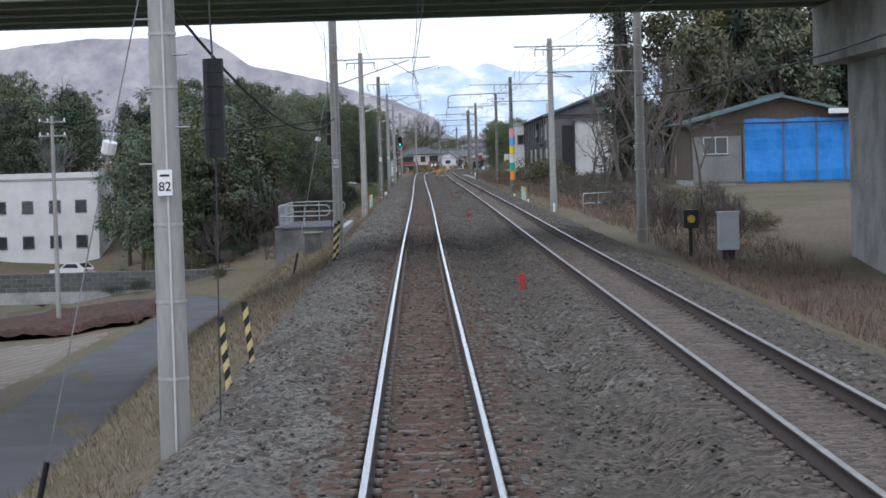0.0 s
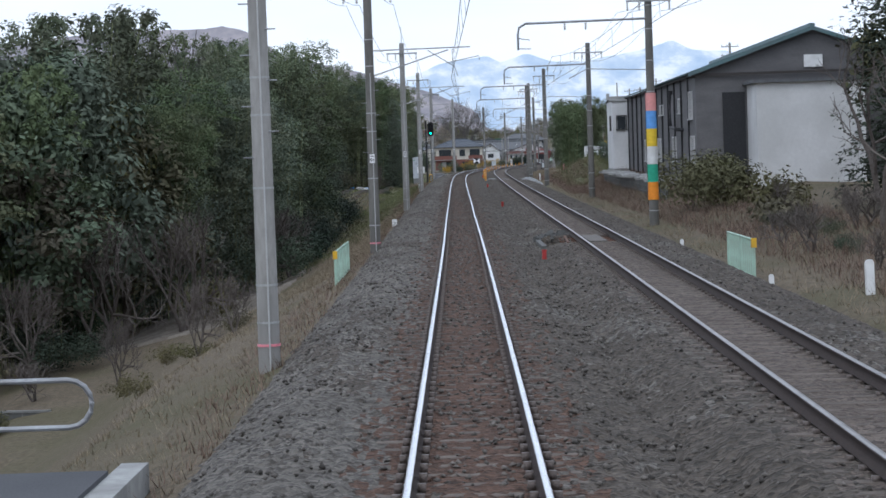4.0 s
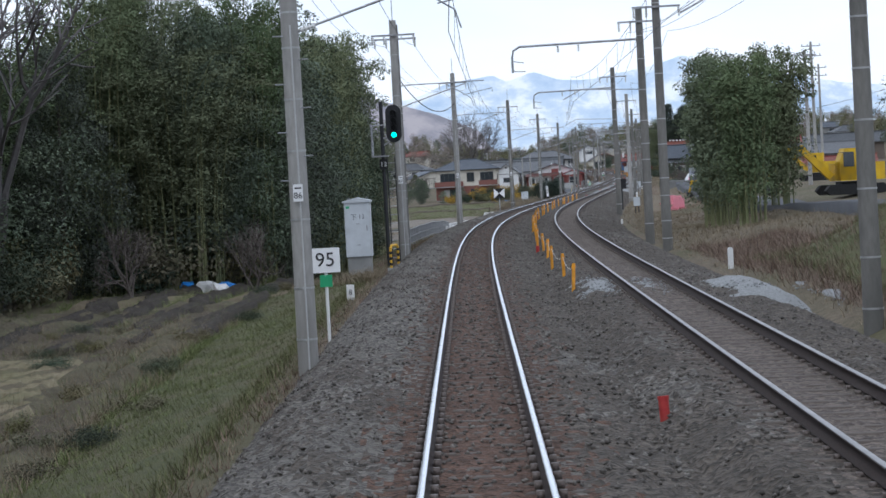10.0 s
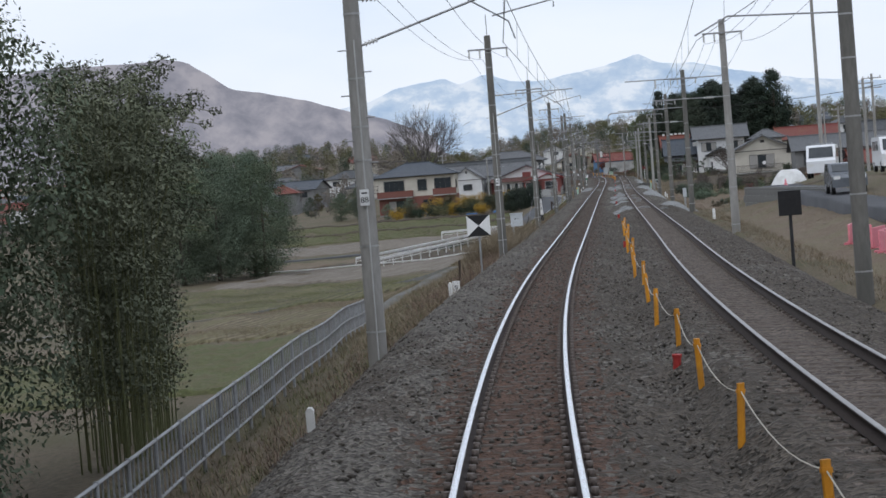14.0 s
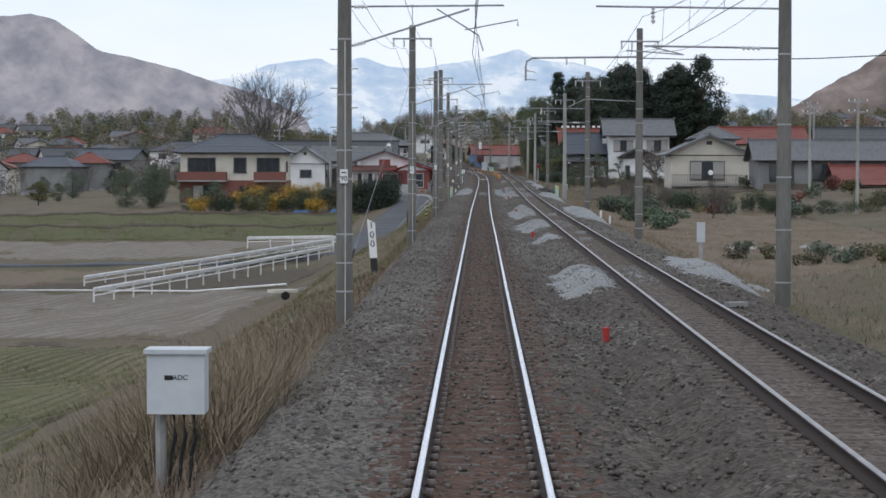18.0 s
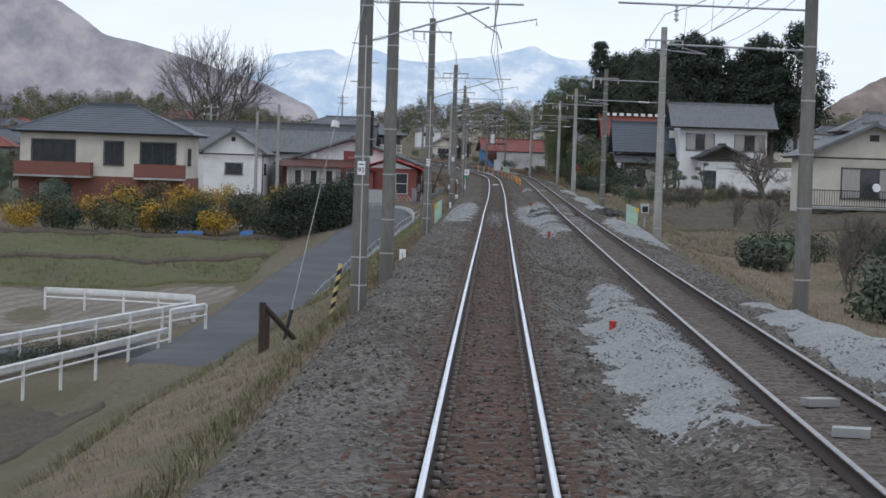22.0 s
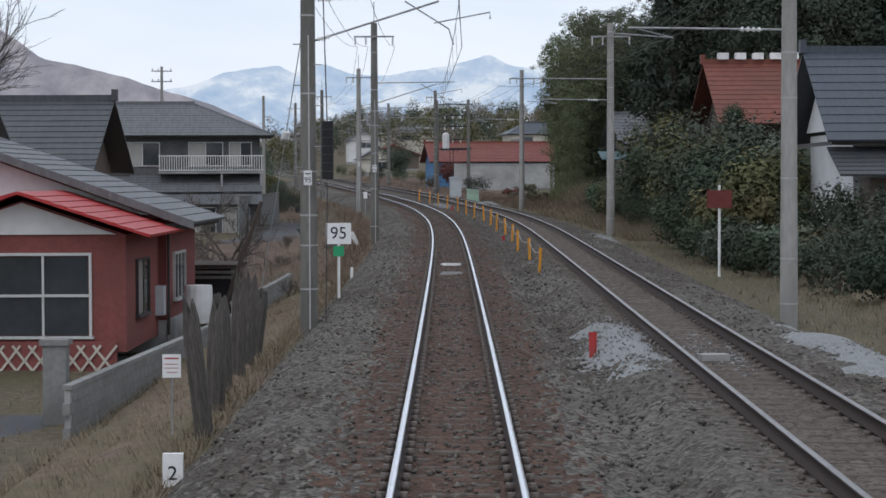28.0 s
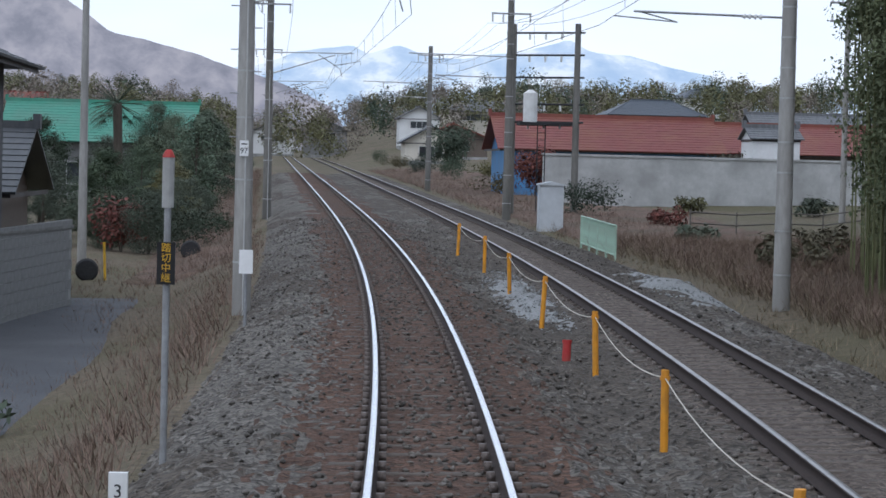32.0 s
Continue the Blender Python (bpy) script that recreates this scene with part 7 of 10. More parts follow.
guard_beam([(576, -26.7), (597, -19.8), (619, -12.9)], "white steel guard rail beside the lane between fields", .35)
guard_beam([(619, -12.9), (624, -17), (628, -21.5)], "white steel guard rail beside the lane between fields", .35)
guard_beam([(604, -11.8), (606, -11.2), (607.5, -10.6)], "white steel guard rail beside the lane between fields", .35)
guard_beam([(556, -22.6), (580, -16.8), (604, -11.8)], "white steel guard rail at the field's edge", .35)
guard_beam([(268, 12.9), (276, 12.3), (283, 11.6), (289.4, 10.9)], "white steel guard rail along the raised road", .05, .9)
guard_beam([(289.4, 10.9), (294, 11.6), (299, 12.2)], "white steel guard rail along the raised road", .05, .9)
post_row([(612, -7.2), (624, -7.45), (637, -7.05), (650, -6.4), (664, -5.7), (675, -5.2)], 2.0, .88, .05, GALV, "pipe_railing", "double steel pipe railing along the lane", (.45, .82))
# orange marker posts with a rope, between the tracks
def marker_line(ss, l, label, rope=True, h=.8, z=-.34):
    t = thing("marker_post_line", Matrix.Identity(4), label, "marker posts", "orange marker posts")
    tops = []
    for i, s in enumerate(ss):
        m = M(s, l + .06 * math.sin(i * 2.1), z) @ pose(0, 0, 0, 3 * math.sin(i * 1.7), 3 * math.cos(i * 2.3), 0)
        part("post", Geo().tube([m @ Vector((0, 0, -.1)), m @ Vector((0, 0, h))], .04, n=8).tube([m @ Vector((0, 0, h - .1)), m @ Vector((0, 0, h - .06))], .05, n=8), ORANGE, t)
        tops.append(m @ Vector((0, 0, h - .08)))
    if rope:
        for a, b in zip(tops[:-1], tops[1:]):
            part("rope", Geo().tube(sag_line([a, b], .16), .007, n=4, cap=False), CREAM, t, "thin pale rope")
    return t


marker_line([285 + 6.05 * i for i in range(25)], 2.25, "row of orange posts joined by a rope between the tracks")
marker_line([732.5 + 7.5 * i for i in range(15)], 2.28, "row of orange posts joined by a rope on the curve", h=.95, z=-.4)
red_me = mesh_from("marker", Geo().tube([(0, 0, -.15), (0, 0, .25)], .06, n=10).tube([(0, 0, .25), (0, 0, .29)], .068, n=10), RED, True)
for s in (48, 103.8, 154, 207, 259.5, 311, 361, 412, 462.5, 516.5, 561, 609.5, 661, 708, 758.7, 809.5):
    o = tagged(new("track_marker", red_me), "short red cylindrical marker standing in the ballast", "marker", group="red track markers")
    o.matrix_basis = M(s, 2.12, -.12 if s == 708 else -.16 if s == 48 else -.3) @ pose(0, 0, 0, random.Random(int(s)).uniform(-5, 5), random.Random(int(s) + 1).uniform(-5, 5), 0)
wp_me = mesh_from("post", Geo().box(-.055, .055, -.055, .055, -.35, .42).prism([(-.055, .42), (.055, .42), (.03, .46), (-.03, .46)], -.055, .055, "y"), WHITE)
for s, l, k in ((119, 6.95, 1), (139, 8.0, 1.5), (144.5, 6.8, 1), (164, 6.75, 1), (297, 7.2, 1.3), (354, 6.7, 1), (360, -3.0, 1), (394.8, -3.1, 1), (453, 7.25, 1.3), (549, 7.1, 1), (560.5, 7.2, 1.2), (668, -3.0, 1), (672, 6.8, 1), (769, 6.8, .8), (690, -3.3, .7), (742, -3.0, .8)):
    o = tagged(new("boundary_post", wp_me), "small white square boundary post", "post", group="white boundary posts")
    o.matrix_basis = M(s, l, gz(s, l)) @ pose(0, 0, 0, random.Random(int(s)).uniform(-6, 6), 0, 0)
    o.scale = (k, k, k)
for n, s, l in (("7", 197.0, -3.0), ("8", 298.5, -3.6), ("9", 398, -3.15), ("1", 598, -3.1), ("2", 698, -3.1), ("3", 797.6, -2.75)):
    t = thing("distance_post", M(s, l, -.75 if n == "3" else -1.12), "white distance post with a black numeral beside the track", "distance post", "distance posts")
    if n == "3":
        t.scale = (.75, .75, .75)
    b = part("board", Geo().box(-.11, .11, -.05, .05, .28, .72), WHITE, t)
    words(n, b, 0, -.054, .5, BLACK)
    part("foot", Geo().box(-.09, .09, -.045, .045, -.3, .28), BLACK if n == "8" else CONCRETE, t)
t = thing("distance_post", M(497.5, -3.45, -.75) @ pose(0, 0, 0, 0, -4, 0), "tall white kilometre post with black numerals and dark foot", "distance post", "distance posts")
b = part("board", Geo().prism([(-.12, .45), (.12, .45), (.12, 1.58), (-.12, 1.72)], -.05, .05, "y"), WHITE, t)
words("1\n0\n0", b, 0, -.054, 1.2, BLACK)
part("foot", Geo().box(-.11, .11, -.05, .05, -.3, .45), DARK_STEEL, t)
fl = thing("fallen_post", M(770, -3.7, -.75) @ pose(0, 0, 0, 0, -28, 0), "leaning white numbered post in the weeds", "distance post")
part("board", Geo().box(-.09, .09, -.05, .05, -.2, .6), WHITE, fl)


# ---- signs and signals ----
def square_sign(s, l, zc, w, h, label, body, name="speed_sign", green=True):
    t = thing(name, M(s, l, 0), label, "sign")
    p = part("plate", Geo().box(-w / 2, w / 2, -.03, 0, zc - h / 2, zc + h / 2), WHITE_ENAMEL, t)
    part("post", Geo().tube([(0, .03, -1.2), (0, .03, zc)], .035, n=8), WHITE, t)
    if body:
        words(body, p, 0, -.034, zc, BLACK)
    if green:
        part("green_plate", Geo().box(-.13, .13, -.03, 0, zc - h / 2 - .3, zc - h / 2 - .05), GREEN_PAINT, t)
    return t


square_sign(281, -3.1, .98, .62, .52, "white speed sign reading 95 with a green tab below", "95 ")
square_sign(729.3, -2.8, 1.04, .62, .52, "white speed sign reading 95 with a green tab below", "95 ")
t = thing("warning_board", M(411, -3.1, 0), "square board with black and white opposed triangles on a post", "sign")
pl = part("plate", Geo().box(-.42, .42, -.02, 0, .6, 1.36), WHITE_ENAMEL, t)
part("triangle", Geo().prism([(-.42, .6), (.42, .6), (0, .98)], -.024, -.02, "y"), BLACK, pl)
part("triangle", Geo().prism([(-.42, 1.36), (.42, 1.36), (0, .98)], -.024, -.02, "y"), BLACK, pl)
part("post", Geo().tube([(0, .04, -1.4), (0, .04, 1.3)], .035, n=8), GALV, t)
st = thing("stake", M(404.5, -3.5, -1.2), "thin dark stake leaning beside the track", "stake")
part("stake", Geo().tube([(0, 0, -.3), (.06, 0, 1.2)], .035, n=6), WOOD_DARK, st)
t = thing("junction_box", M(448.6, -3.3, -.3), "pale grey junction box on a post with cables below", "cabinet")
part("box", Geo().box(-.31, .31, -.2, .2, .35, 1.0), BOX_GREY, t)
part("lid", Geo().box(-.34, .34, -.23, .23, 1.0, 1.05), BOX_GREY, t)
part("writing_bar", Geo().box(-.12, -.03, -.204, -.2, .72, .77), BLACK, t)
words("ADC", t, .05, -.204, .745, BLACK)
part("post", Geo().tube([(-.2, .1, -1.3), (-.2, .1, .4)], .06, n=8), CONCRETE, t)
for x in (-.05, .06, .17):
    part("cable", Geo().tube([(x, 0, .36), (x + .03, -.05, .1), (x - .02, 0, -.1), (x - .1, .05, -1)], .022, n=6), RUBBER, t)
t = thing("relay_cabinet", M(314, -4.15, -.14), "tall pale grey relay cabinet with peaked lid, numbered 13", "cabinet")
body = part("body", Geo().box(-.46, .46, -.35, .35, 0, 1.92), BOX_GREY, t)
part("lid", Geo().prism([(-.52, 1.92), (.52, 1.92), (.52, 1.98), (0, 2.1), (-.52, 1.98)], -.41, .41, "y"), BOX_GREY, t)
part("door_edge", Geo().box(-.42, .42, -.356, -.35, .05, 1.87), BOX_GREY, body)
words("下 13", body, 0, -.36, 1.4, BLACK)
part("handle", Geo().box(.3, .34, -.39, -.355, .9, 1.1), GALV, body)
for z in (.4, 1.15):
    part("latch", Geo().box(-.06, .06, -.375, -.355, z, z + .03), GALV, body)
part("badge", Geo().box(-.4, -.27, -.36, -.355, 1.72, 1.8), GREEN_PAINT, body)
for x in (-.35, .3):
    part("lifting_ring", Geo().tube([(x, -.1, 2.02), (x + .05, -.1, 2.1), (x + .1, -.1, 2.02)], .015, n=6), GALV, t)
part("plinth", Geo().box(-.42, .42, -.3, .3, -1.6, 0), CONCRETE, t)
t = thing("hoop_barrier", M(313.2, -2.9, -.7), "low hoop barrier striped yellow and black", "barrier")
for k in range(8):
    part("stripe", Geo().tube([(-.12, .4 * 0, .1 * k), (-.12, 0, .1 * k + .1)], .045, n=8), YELLOW if k % 2 else BLACK, t)
    part("stripe", Geo().tube([(.1, .9, .1 * k), (.1, .9, .1 * k + .1)], .045, n=8), BLACK if k % 2 else YELLOW, t)
part("top_bar", Geo().tube([(-.12, 0, .8), (-.08, .1, .9), (.06, .8, .9), (.1, .9, .8)], .045, n=8), YELLOW, t)
part("foot", Geo().box(-.25, .2, -.15, .15, -.1, .12), CONCRETE, t)
t = thing("colour_light_signal", M(319.8, -3.42, 0), "railway colour-light signal showing green on a ladder post", "signal")
part("post", Geo().tube([(0, 0, -1.3), (0, 0, 5.5)], .075, n=10), DARK_STEEL, t)
hd = part("backboard", Geo().prism([(.47 + .3 * math.cos(a) * (1), 4.64 + .3 * math.sin(a) + (.42 if math.sin(a) >= 0 else -.42)) for a in np.linspace(0, 2 * math.pi, 25)[:-1]], -.3, -.25, "y"), BLACK, t, "rounded black backboard")
for k in range(4):
    z = 5.05 - .28 * k
    part("hood", Geo().tube([(.47, -.3, z), (.47, -.52, z - .02)], .115, n=12, cap=False), BLACK, hd)
    part("lens", Geo().tube([(.47, -.31, z), (.47, -.325, z)], .09, n=14), LAMP_GREEN if k == 3 else BLACK, hd, "lit green lens" if k == 3 else "")
part("cradle", Geo().tube([(0, 0, 4.1), (.47, -.2, 4.15)], .04, n=6).tube([(0, 0, 3.8), (.47, -.2, 4.1)], .03, n=6), GALV, t)
part("platform", Geo().box(-.42, .2, -.35, .5, 3.4, 3.45), GALV, t)
part("cage", Geo().tube([(-.4, -.33, 3.45), (-.4, -.33, 4.6)], .025, n=6).tube([(-.4, .48, 3.45), (-.4, .48, 4.6)], .025, n=6).tube([(-.4, -.33, 4.6), (-.4, .48, 4.6)], .025, n=6).tube([(-.4, -.33, 4.0), (-.4, .48, 4.0)], .02, n=6).tube([(-.4, -.33, 4.6), (.1, -.33, 4.6)], .025, n=6), GALV, t)
for x in (.13, .43):
    part("ladder_rail", Geo().tube([(x, .12, -1.0), (x, .12, 3.4)], .022, n=6), DARK_STEEL, t)
for k in range(13):
    part("rung", Geo().tube([(.13, .12, -.8 + .33 * k), (.43, .12, -.8 + .33 * k)], .014, n=6), GALV, t)
npl = part("number_plate", Geo().box(-.15, .15, -.12, -.1, 2.92, 3.3), BLACK, t, "black plate with white numerals")
words("13", npl, 0, -.125, 3.1, WHITE_ENAMEL)
# dwarf signal and cabinet by the second track
t = thing("dwarf_signal", M(74, 8.8, -1.2), "small black signal lamp on a post with a yellow lens rim", "signal")
part("post", Geo().tube([(0, 0, -.3), (0, 0, 1.3)], .07, n=8), DARK_STEEL, t)
part("lamp_case", Geo().box(-.24, .24, -.2, .2, 1.25, 1.85), BLACK, t)
part("lens", Geo().tube([(0, -.21, 1.55), (0, -.23, 1.55)], .13, n=14), YELLOW, t)
part("paint_ring", Geo().tube([(0, 0, .25), (0, 0, .3)], .08, n=8), RED, t)
t = thing("relay_cabinet", M(74.2, 10.05, -1.25), "grey equipment cabinet on a steel leg", "cabinet")
part("body", Geo().box(-.33, .33, -.25, .25, .55, 1.75), BOX_GREY, t)
part("lid", Geo().box(-.36, .36, -.28, .28, 1.75, 1.8), BOX_GREY, t)
part("leg", Geo().box(-.2, .2, -.1, .1, -.3, .55), DARK_STEEL, t)
t = thing("signal_back", M(393.5, 6.75, 0), "black signal board seen beside the second track", "signal")
part("board", Geo().box(-.32, .32, -.05, .05, .95, 1.65), BLACK, t)
part("post", Geo().tube([(0, .08, -1), (0, .08, 1.5)], .05, n=8), DARK_STEEL, t)
t = thing("junction_box", M(374.8, 7.8, -.6), "small pale junction box on two legs", "cabinet")
part("box", Geo().box(-.2, .2, -.12, .12, .6, 1.15), BOX_GREY, t)
for x in (-.1, .1):
    part("leg", Geo().tube([(x, 0, -.3), (x, 0, .6)], .03, n=6), DARK_STEEL, t)
t = thing("junction_box", M(498.5, 7.2, -.9), "slim pale box on a white concrete post", "cabinet")
part("post", Geo().box(-.07, .07, -.07, .07, -.3, 1.1), CONCRETE, t)
part("box", Geo().box(-.13, .13, -.1, .1, 1.1, 1.75), BOX_GREY, t)
t = thing("crossing_repeater", M(800.5, -2.66, 0), "crossing repeater post with red lamp and yellow lettered black board", "signal")
part("post", Geo().tube([(0, .05, -1.4), (0, .05, 2.3)], .035, n=8), GALV, t)
part("case", Geo().tube([(0, .05, 2.0), (0, .05, 2.5)], .06, n=10), CONCRETE, t)
part("lamp", Geo().tube([(0, .05, 2.5), (0, .05, 2.55), (0, .05, 2.58)], .065, .025, n=10), RED, t)
bd = part("board", Geo().box(-.09, .09, -.03, 0, 1.24, 1.66), BLACK, t)
words("踏\n切\n中\n継", bd, 0, -.035, 1.45, YELLOW)
t = thing("small_sign", M(703.2, -3.75, .05) @ Matrix.Scale(.72, 4), "small white notice on a post with red lines of writing", "sign")
pl = part("plate", Geo().box(-.17, .17, -.02, 0, -.15, .28), WHITE_ENAMEL, t)
for k, (z, w) in enumerate(((.2, .13), (.1, .12), (.03, .13), (-.05, .1))):
    part("writing_bar", Geo().box(-w, w, -.024, -.02, z - .008, z + (.02 if k == 0 else .004)), RED, pl)
part("post", Geo().tube([(0, .03, -1.3), (0, .03, .2)], .018, n=6), GALV, t)
for s, l, z in ((858.5, -5.6, -1.45), (848.4, -8.4, -1.6)):
    t = thing("road_mirror", M(s, l, z - 1.1), "round traffic mirror seen from behind on a dark post", "traffic mirror", "traffic mirrors")
    part("mirror", Geo().tube([(0, 0, 1.15), (0, -.05, 1.15)], .36, .3, n=18), DARK_STEEL, t)
    part("post", Geo().tube([(0, .05, -.4), (0, .05, 1.1)], .04, n=8), DARK_STEEL, t)
t = thing("white_tag", M(818, -2.75, .3), "small white plate on a stake beside the track", "sign")
part("plate", Geo().box(-.12, .12, -.02, 0, 0, .42), WHITE_ENAMEL, t)
part("stake", Geo().tube([(0, .02, -1.3), (0, .02, .1)], .03, n=6), GALV, t)


def striped_rod(s, l, h, lean=0, label="leaning guard rod striped black and yellow", z=None):
    t = thing("striped_rod", M(s, l, gz(s, l) if z is None else z) @ pose(0, 0, 0, 0, lean, 0), label, "guard rod", "striped guard rods")
    n = int(h / .13)
    for k in range(n):
        g = Geo().tube([(0, 0, k * .13 - (.2 if k == 0 else 0)), (0, 0, (k + 1) * .13)], .05, n=10)
        g.v = [(x, y, q + (x if 0 < q < h - .12 else 0) * 1.1) for x, y, q in g.v]
        part("stripe", g, YELLOW_PALE if k % 2 else BLACK, t)
    return t


for s, l, h, ln in ((33.3, -2.9, 1.25, -5), (36.8, -2.8, 1.2, -6), (69.5, -2.72, 1.45, 4), (72.5, -2.76, 1.5, 5), (573, -3.7, 1.4, 9)):
    striped_rod(s, l, h, ln)
# balance weights and guy wires
for s, l, z in ((27.2, -2.45, 3.35), (81.6, -3.2, 3.75), (581, -3.4, 3.35), (719.5, -2.55, 3.05)):
    t = thing("balance_weight", M(s, l, z), "black stacked balance weight hung from a mast", "balance weight", "balance weights")
    for k in range(7):
        part("disc", Geo().tube([(0, 0, -.6 + .17 * k), (0, 0, -.6 + .17 * k + .165)], .125, n=12), BLACK, t)
    part("rod", Geo().tube([(0, 0, .45), (-.1, 0, 5.2 - z + 2.0)], .012, n=4).tube([(0, 0, -.45), (-.05, 0, -z - .5)], .01, n=4), WIRE, t)
for s0, z0, s1, l1 in ((26.5, 5.6, 28, -4.9), (81, 6.2, 80.5, -4.6), (522, 6.5, 516, -5.4), (571, 6.2, 569, -4.4), (720, 6, 722, -4.3)):
    t = thing("guy_wire", Matrix.Identity(4), "steel guy wire staying a mast, dark sleeve at its foot", "guy wire", "guy wires")
    a, b = P(s0, -3.0, z0), P(s1, l1, gz(s1, l1))
    part("wire", Geo().tube([a, b], .012, n=4), GALV, t)
    part("sleeve", Geo().tube([b, b.lerp(a, .1)], .04, n=8), BLACK, t)
    gi = Geo()
    c = b.lerp(a, .62)
    gi.tube([c, c + (a - b).normalized() * .14], .09, n=10)
    part("insulator", gi, PORCELAIN, t)
for pts, sag in (([P(81, -2.9, 4.1), P(118, -22, 5.6)], .8), ([P(79, 7.6, 4.55), P(26, 7.6, 4.7)], .35), ([P(26.5, -2.9, 4.6), P(81, -3, 4.1)], .9), ([P(322, -3, 6.8), P(371, -2.9, 6.9)], 1.0), ([P(524, 7, 7.4), P(500, 40, 11)], 1.5)):
    t = thing("cable", Matrix.Identity(4), "black sagging cable between poles", "cable", "cables")
    part("strand", Geo().tube(sag_line(pts, sag, 14), .022, n=5), RUBBER, t)


# ---- utility poles ----
def utility_pole(s, l, h, label="slim grey utility pole with cross-arms and insulators", arms=2, turn=0):
    t = thing("utility_pole", G(s, l, turn), label, "utility pole", "utility poles")
    part("shaft", Geo().tube([(0, 0, -.5), (0, 0, h)], .15, .1, n=10), POLE_LIGHT, t, smooth=True)
    for k in range(arms):
        z = h - .4 - .8 * k
        part("cross_arm", Geo().box(-.8, .8, -.05, .05, z, z + .08), GALV, t)
        for x in (-.7, -.25, .7):
            part("insulator", Geo().tube([(x, 0, z + .08), (x, 0, z + .24)], .05, n=8), PORCELAIN, t)
    return t


for s, l, h, a in ((130, -21, 12.2, 2), (193, -20, 5.2, 0), (420, 22.2, 11, 2), (440, 18.2, 10, 2), (480, 15.8, 12, 0), (500, 21, 9, 1), (600, 29, 9, 2), (700, 40, 9, 2), (690, -18, 7.8, 0), (690, -16.4, 8.5, 0), (850, -8.7, 9.5, 0), (850, -16.5, 12, 2), (300, 24.8, 10, 2), (312, 27, 9.5, 1), (520, 24, 10, 2), (760, -30, 9, 2), (875, 22, 10, 2), (960, 60, 12, 2), (465, 26, 10.5, 2), (395, 20, 9.5, 1), (640, 31, 9, 2), (655, 52, 10, 2)):
    utility_pole(s, l, h, arms=a)
# transformer frame
t = thing("transformer_frame", M(880, 8.0, 0), "two concrete poles joined by crossbars, with a white transformer and ladder", "transformer frame")
for x, y in ((0, 0), (2.7, -1.5)):
    part("pole", Geo().tube([(x, y, -1.2), (x, y, 8.0)], .17, .13, n=12), POLE_DARK, t, smooth=True)
for z in (7.6, 6.6, 5.6, 4.4, 3.6):
    part("crossbar", Geo().tube([(-.3, .17, z), (3.0, -1.66, z)], .05, n=6), DARK_STEEL, t)
    for k in (.25, .5, .75):
        part("insulator", Geo().tube([(2.7 * k, -1.5 * k, z - .05), (2.7 * k, -1.5 * k, z - .3)], .05, n=8), PORCELAIN, t)
part("transformer", Geo().tube([(.75, -.55, 3.6), (.75, -.55, 4.9)], .32, n=14).tube([(.75, -.55, 4.9), (.75, -.55, 5.05)], .3, .1, n=14), WHITE, t)
part("platform", Geo().box(.2, 2.6, -1.5, 0, 3.45, 3.58), DARK_STEEL, t)
for x in (1.05, 1.4):
    part("ladder_rail", Geo().tube([(x, -1.0, -.7), (x, -1.0, 3.5)], .025, n=6), DARK_STEEL, t)
for k in range(12):
    part("rung", Geo().tube([(1.05, -1.0, -.5 + .33 * k), (1.4, -1.0, -.5 + .33 * k)], .015, n=6), DARK_STEEL, t)
t = thing("relay_cabinet", M(863, 7.7, -.75), "large pale grey relay cabinet on a low base", "cabinet")
part("body", Geo().box(-.45, .45, -.4, .4, .1, 1.85), BOX_GREY, t)
part("lid", Geo().prism([(-.5, 1.85), (.5, 1.85), (.5, 1.9), (0, 2.0), (-.5, 1.9)], -.45, .45, "y"), BOX_GREY, t)
part("base", Geo().box(-.42, .42, -.36, .36, -.3, .1), CONCRETE, t)

# ---- walls, platform and odd structures by the line ----
OLD_CONCRETE = mat("stained_old_concrete", (0.13, 0.128, 0.12), (0.25, 0.245, 0.23), 2.2, 0.92, 0.4, dirt=(0.05, 0.052, 0.045), dscale=.6, damt=.75)
t = thing("culvert_platform", M(106, 0, 0), "concrete culvert head with steel railings beside the line", "culvert")
part("slab", Geo().box(-6.9, -3.9, 0, 12, -4.6, -.58), OLD_CONCRETE, t)
part("deck", Geo().box(-6.95, -3.9, -.05, 12.05, -.58, -.5), ASPHALT, t, "dark worn deck")
part("kerb_beam", Geo().box(-3.9, -3.6, -4, 13, -1.4, -.55), CONCRETE, t)
part("wing_block", Geo().box(-5.1, -4.4, -8, -6.6, -3.5, -.62), OLD_CONCRETE, t)
part("wing_cap", Geo().box(-5.15, -4.35, -8.05, -6.55, -.62, -.55), OLD_CONCRETE, t)
def tube_frame(x0, y0, x1, y1, z, name="railing"):
    d = math.hypot(x1 - x0, y1 - y0)
    e = .25 / d
    bow = [(1 - e + e * math.sin(a * .3927), .75 + .25 * math.cos(a * .3927)) for a in range(9)]
    g = Geo().tube([(x0, y0, z), (x0, y0, z + .9), (x0 + .1 * (x1 - x0) / d, y0 + .1 * (y1 - y0) / d, z + 1.0)] + [(x0 + (x1 - x0) * u, y0 + (y1 - y0) * u, z + q) for u, q in bow] + [(x0, y0, z + .5)], .03, n=8)
    n = max(1, int(d / 1.2))
    for k in range(1, n):
        g.tube([(x0 + (x1 - x0) * k / n, y0 + (y1 - y0) * k / n, z - .1), (x0 + (x1 - x0) * k / n, y0 + (y1 - y0) * k / n, z + 1)], .025, n=6)
    part(name, g, GALV, t)
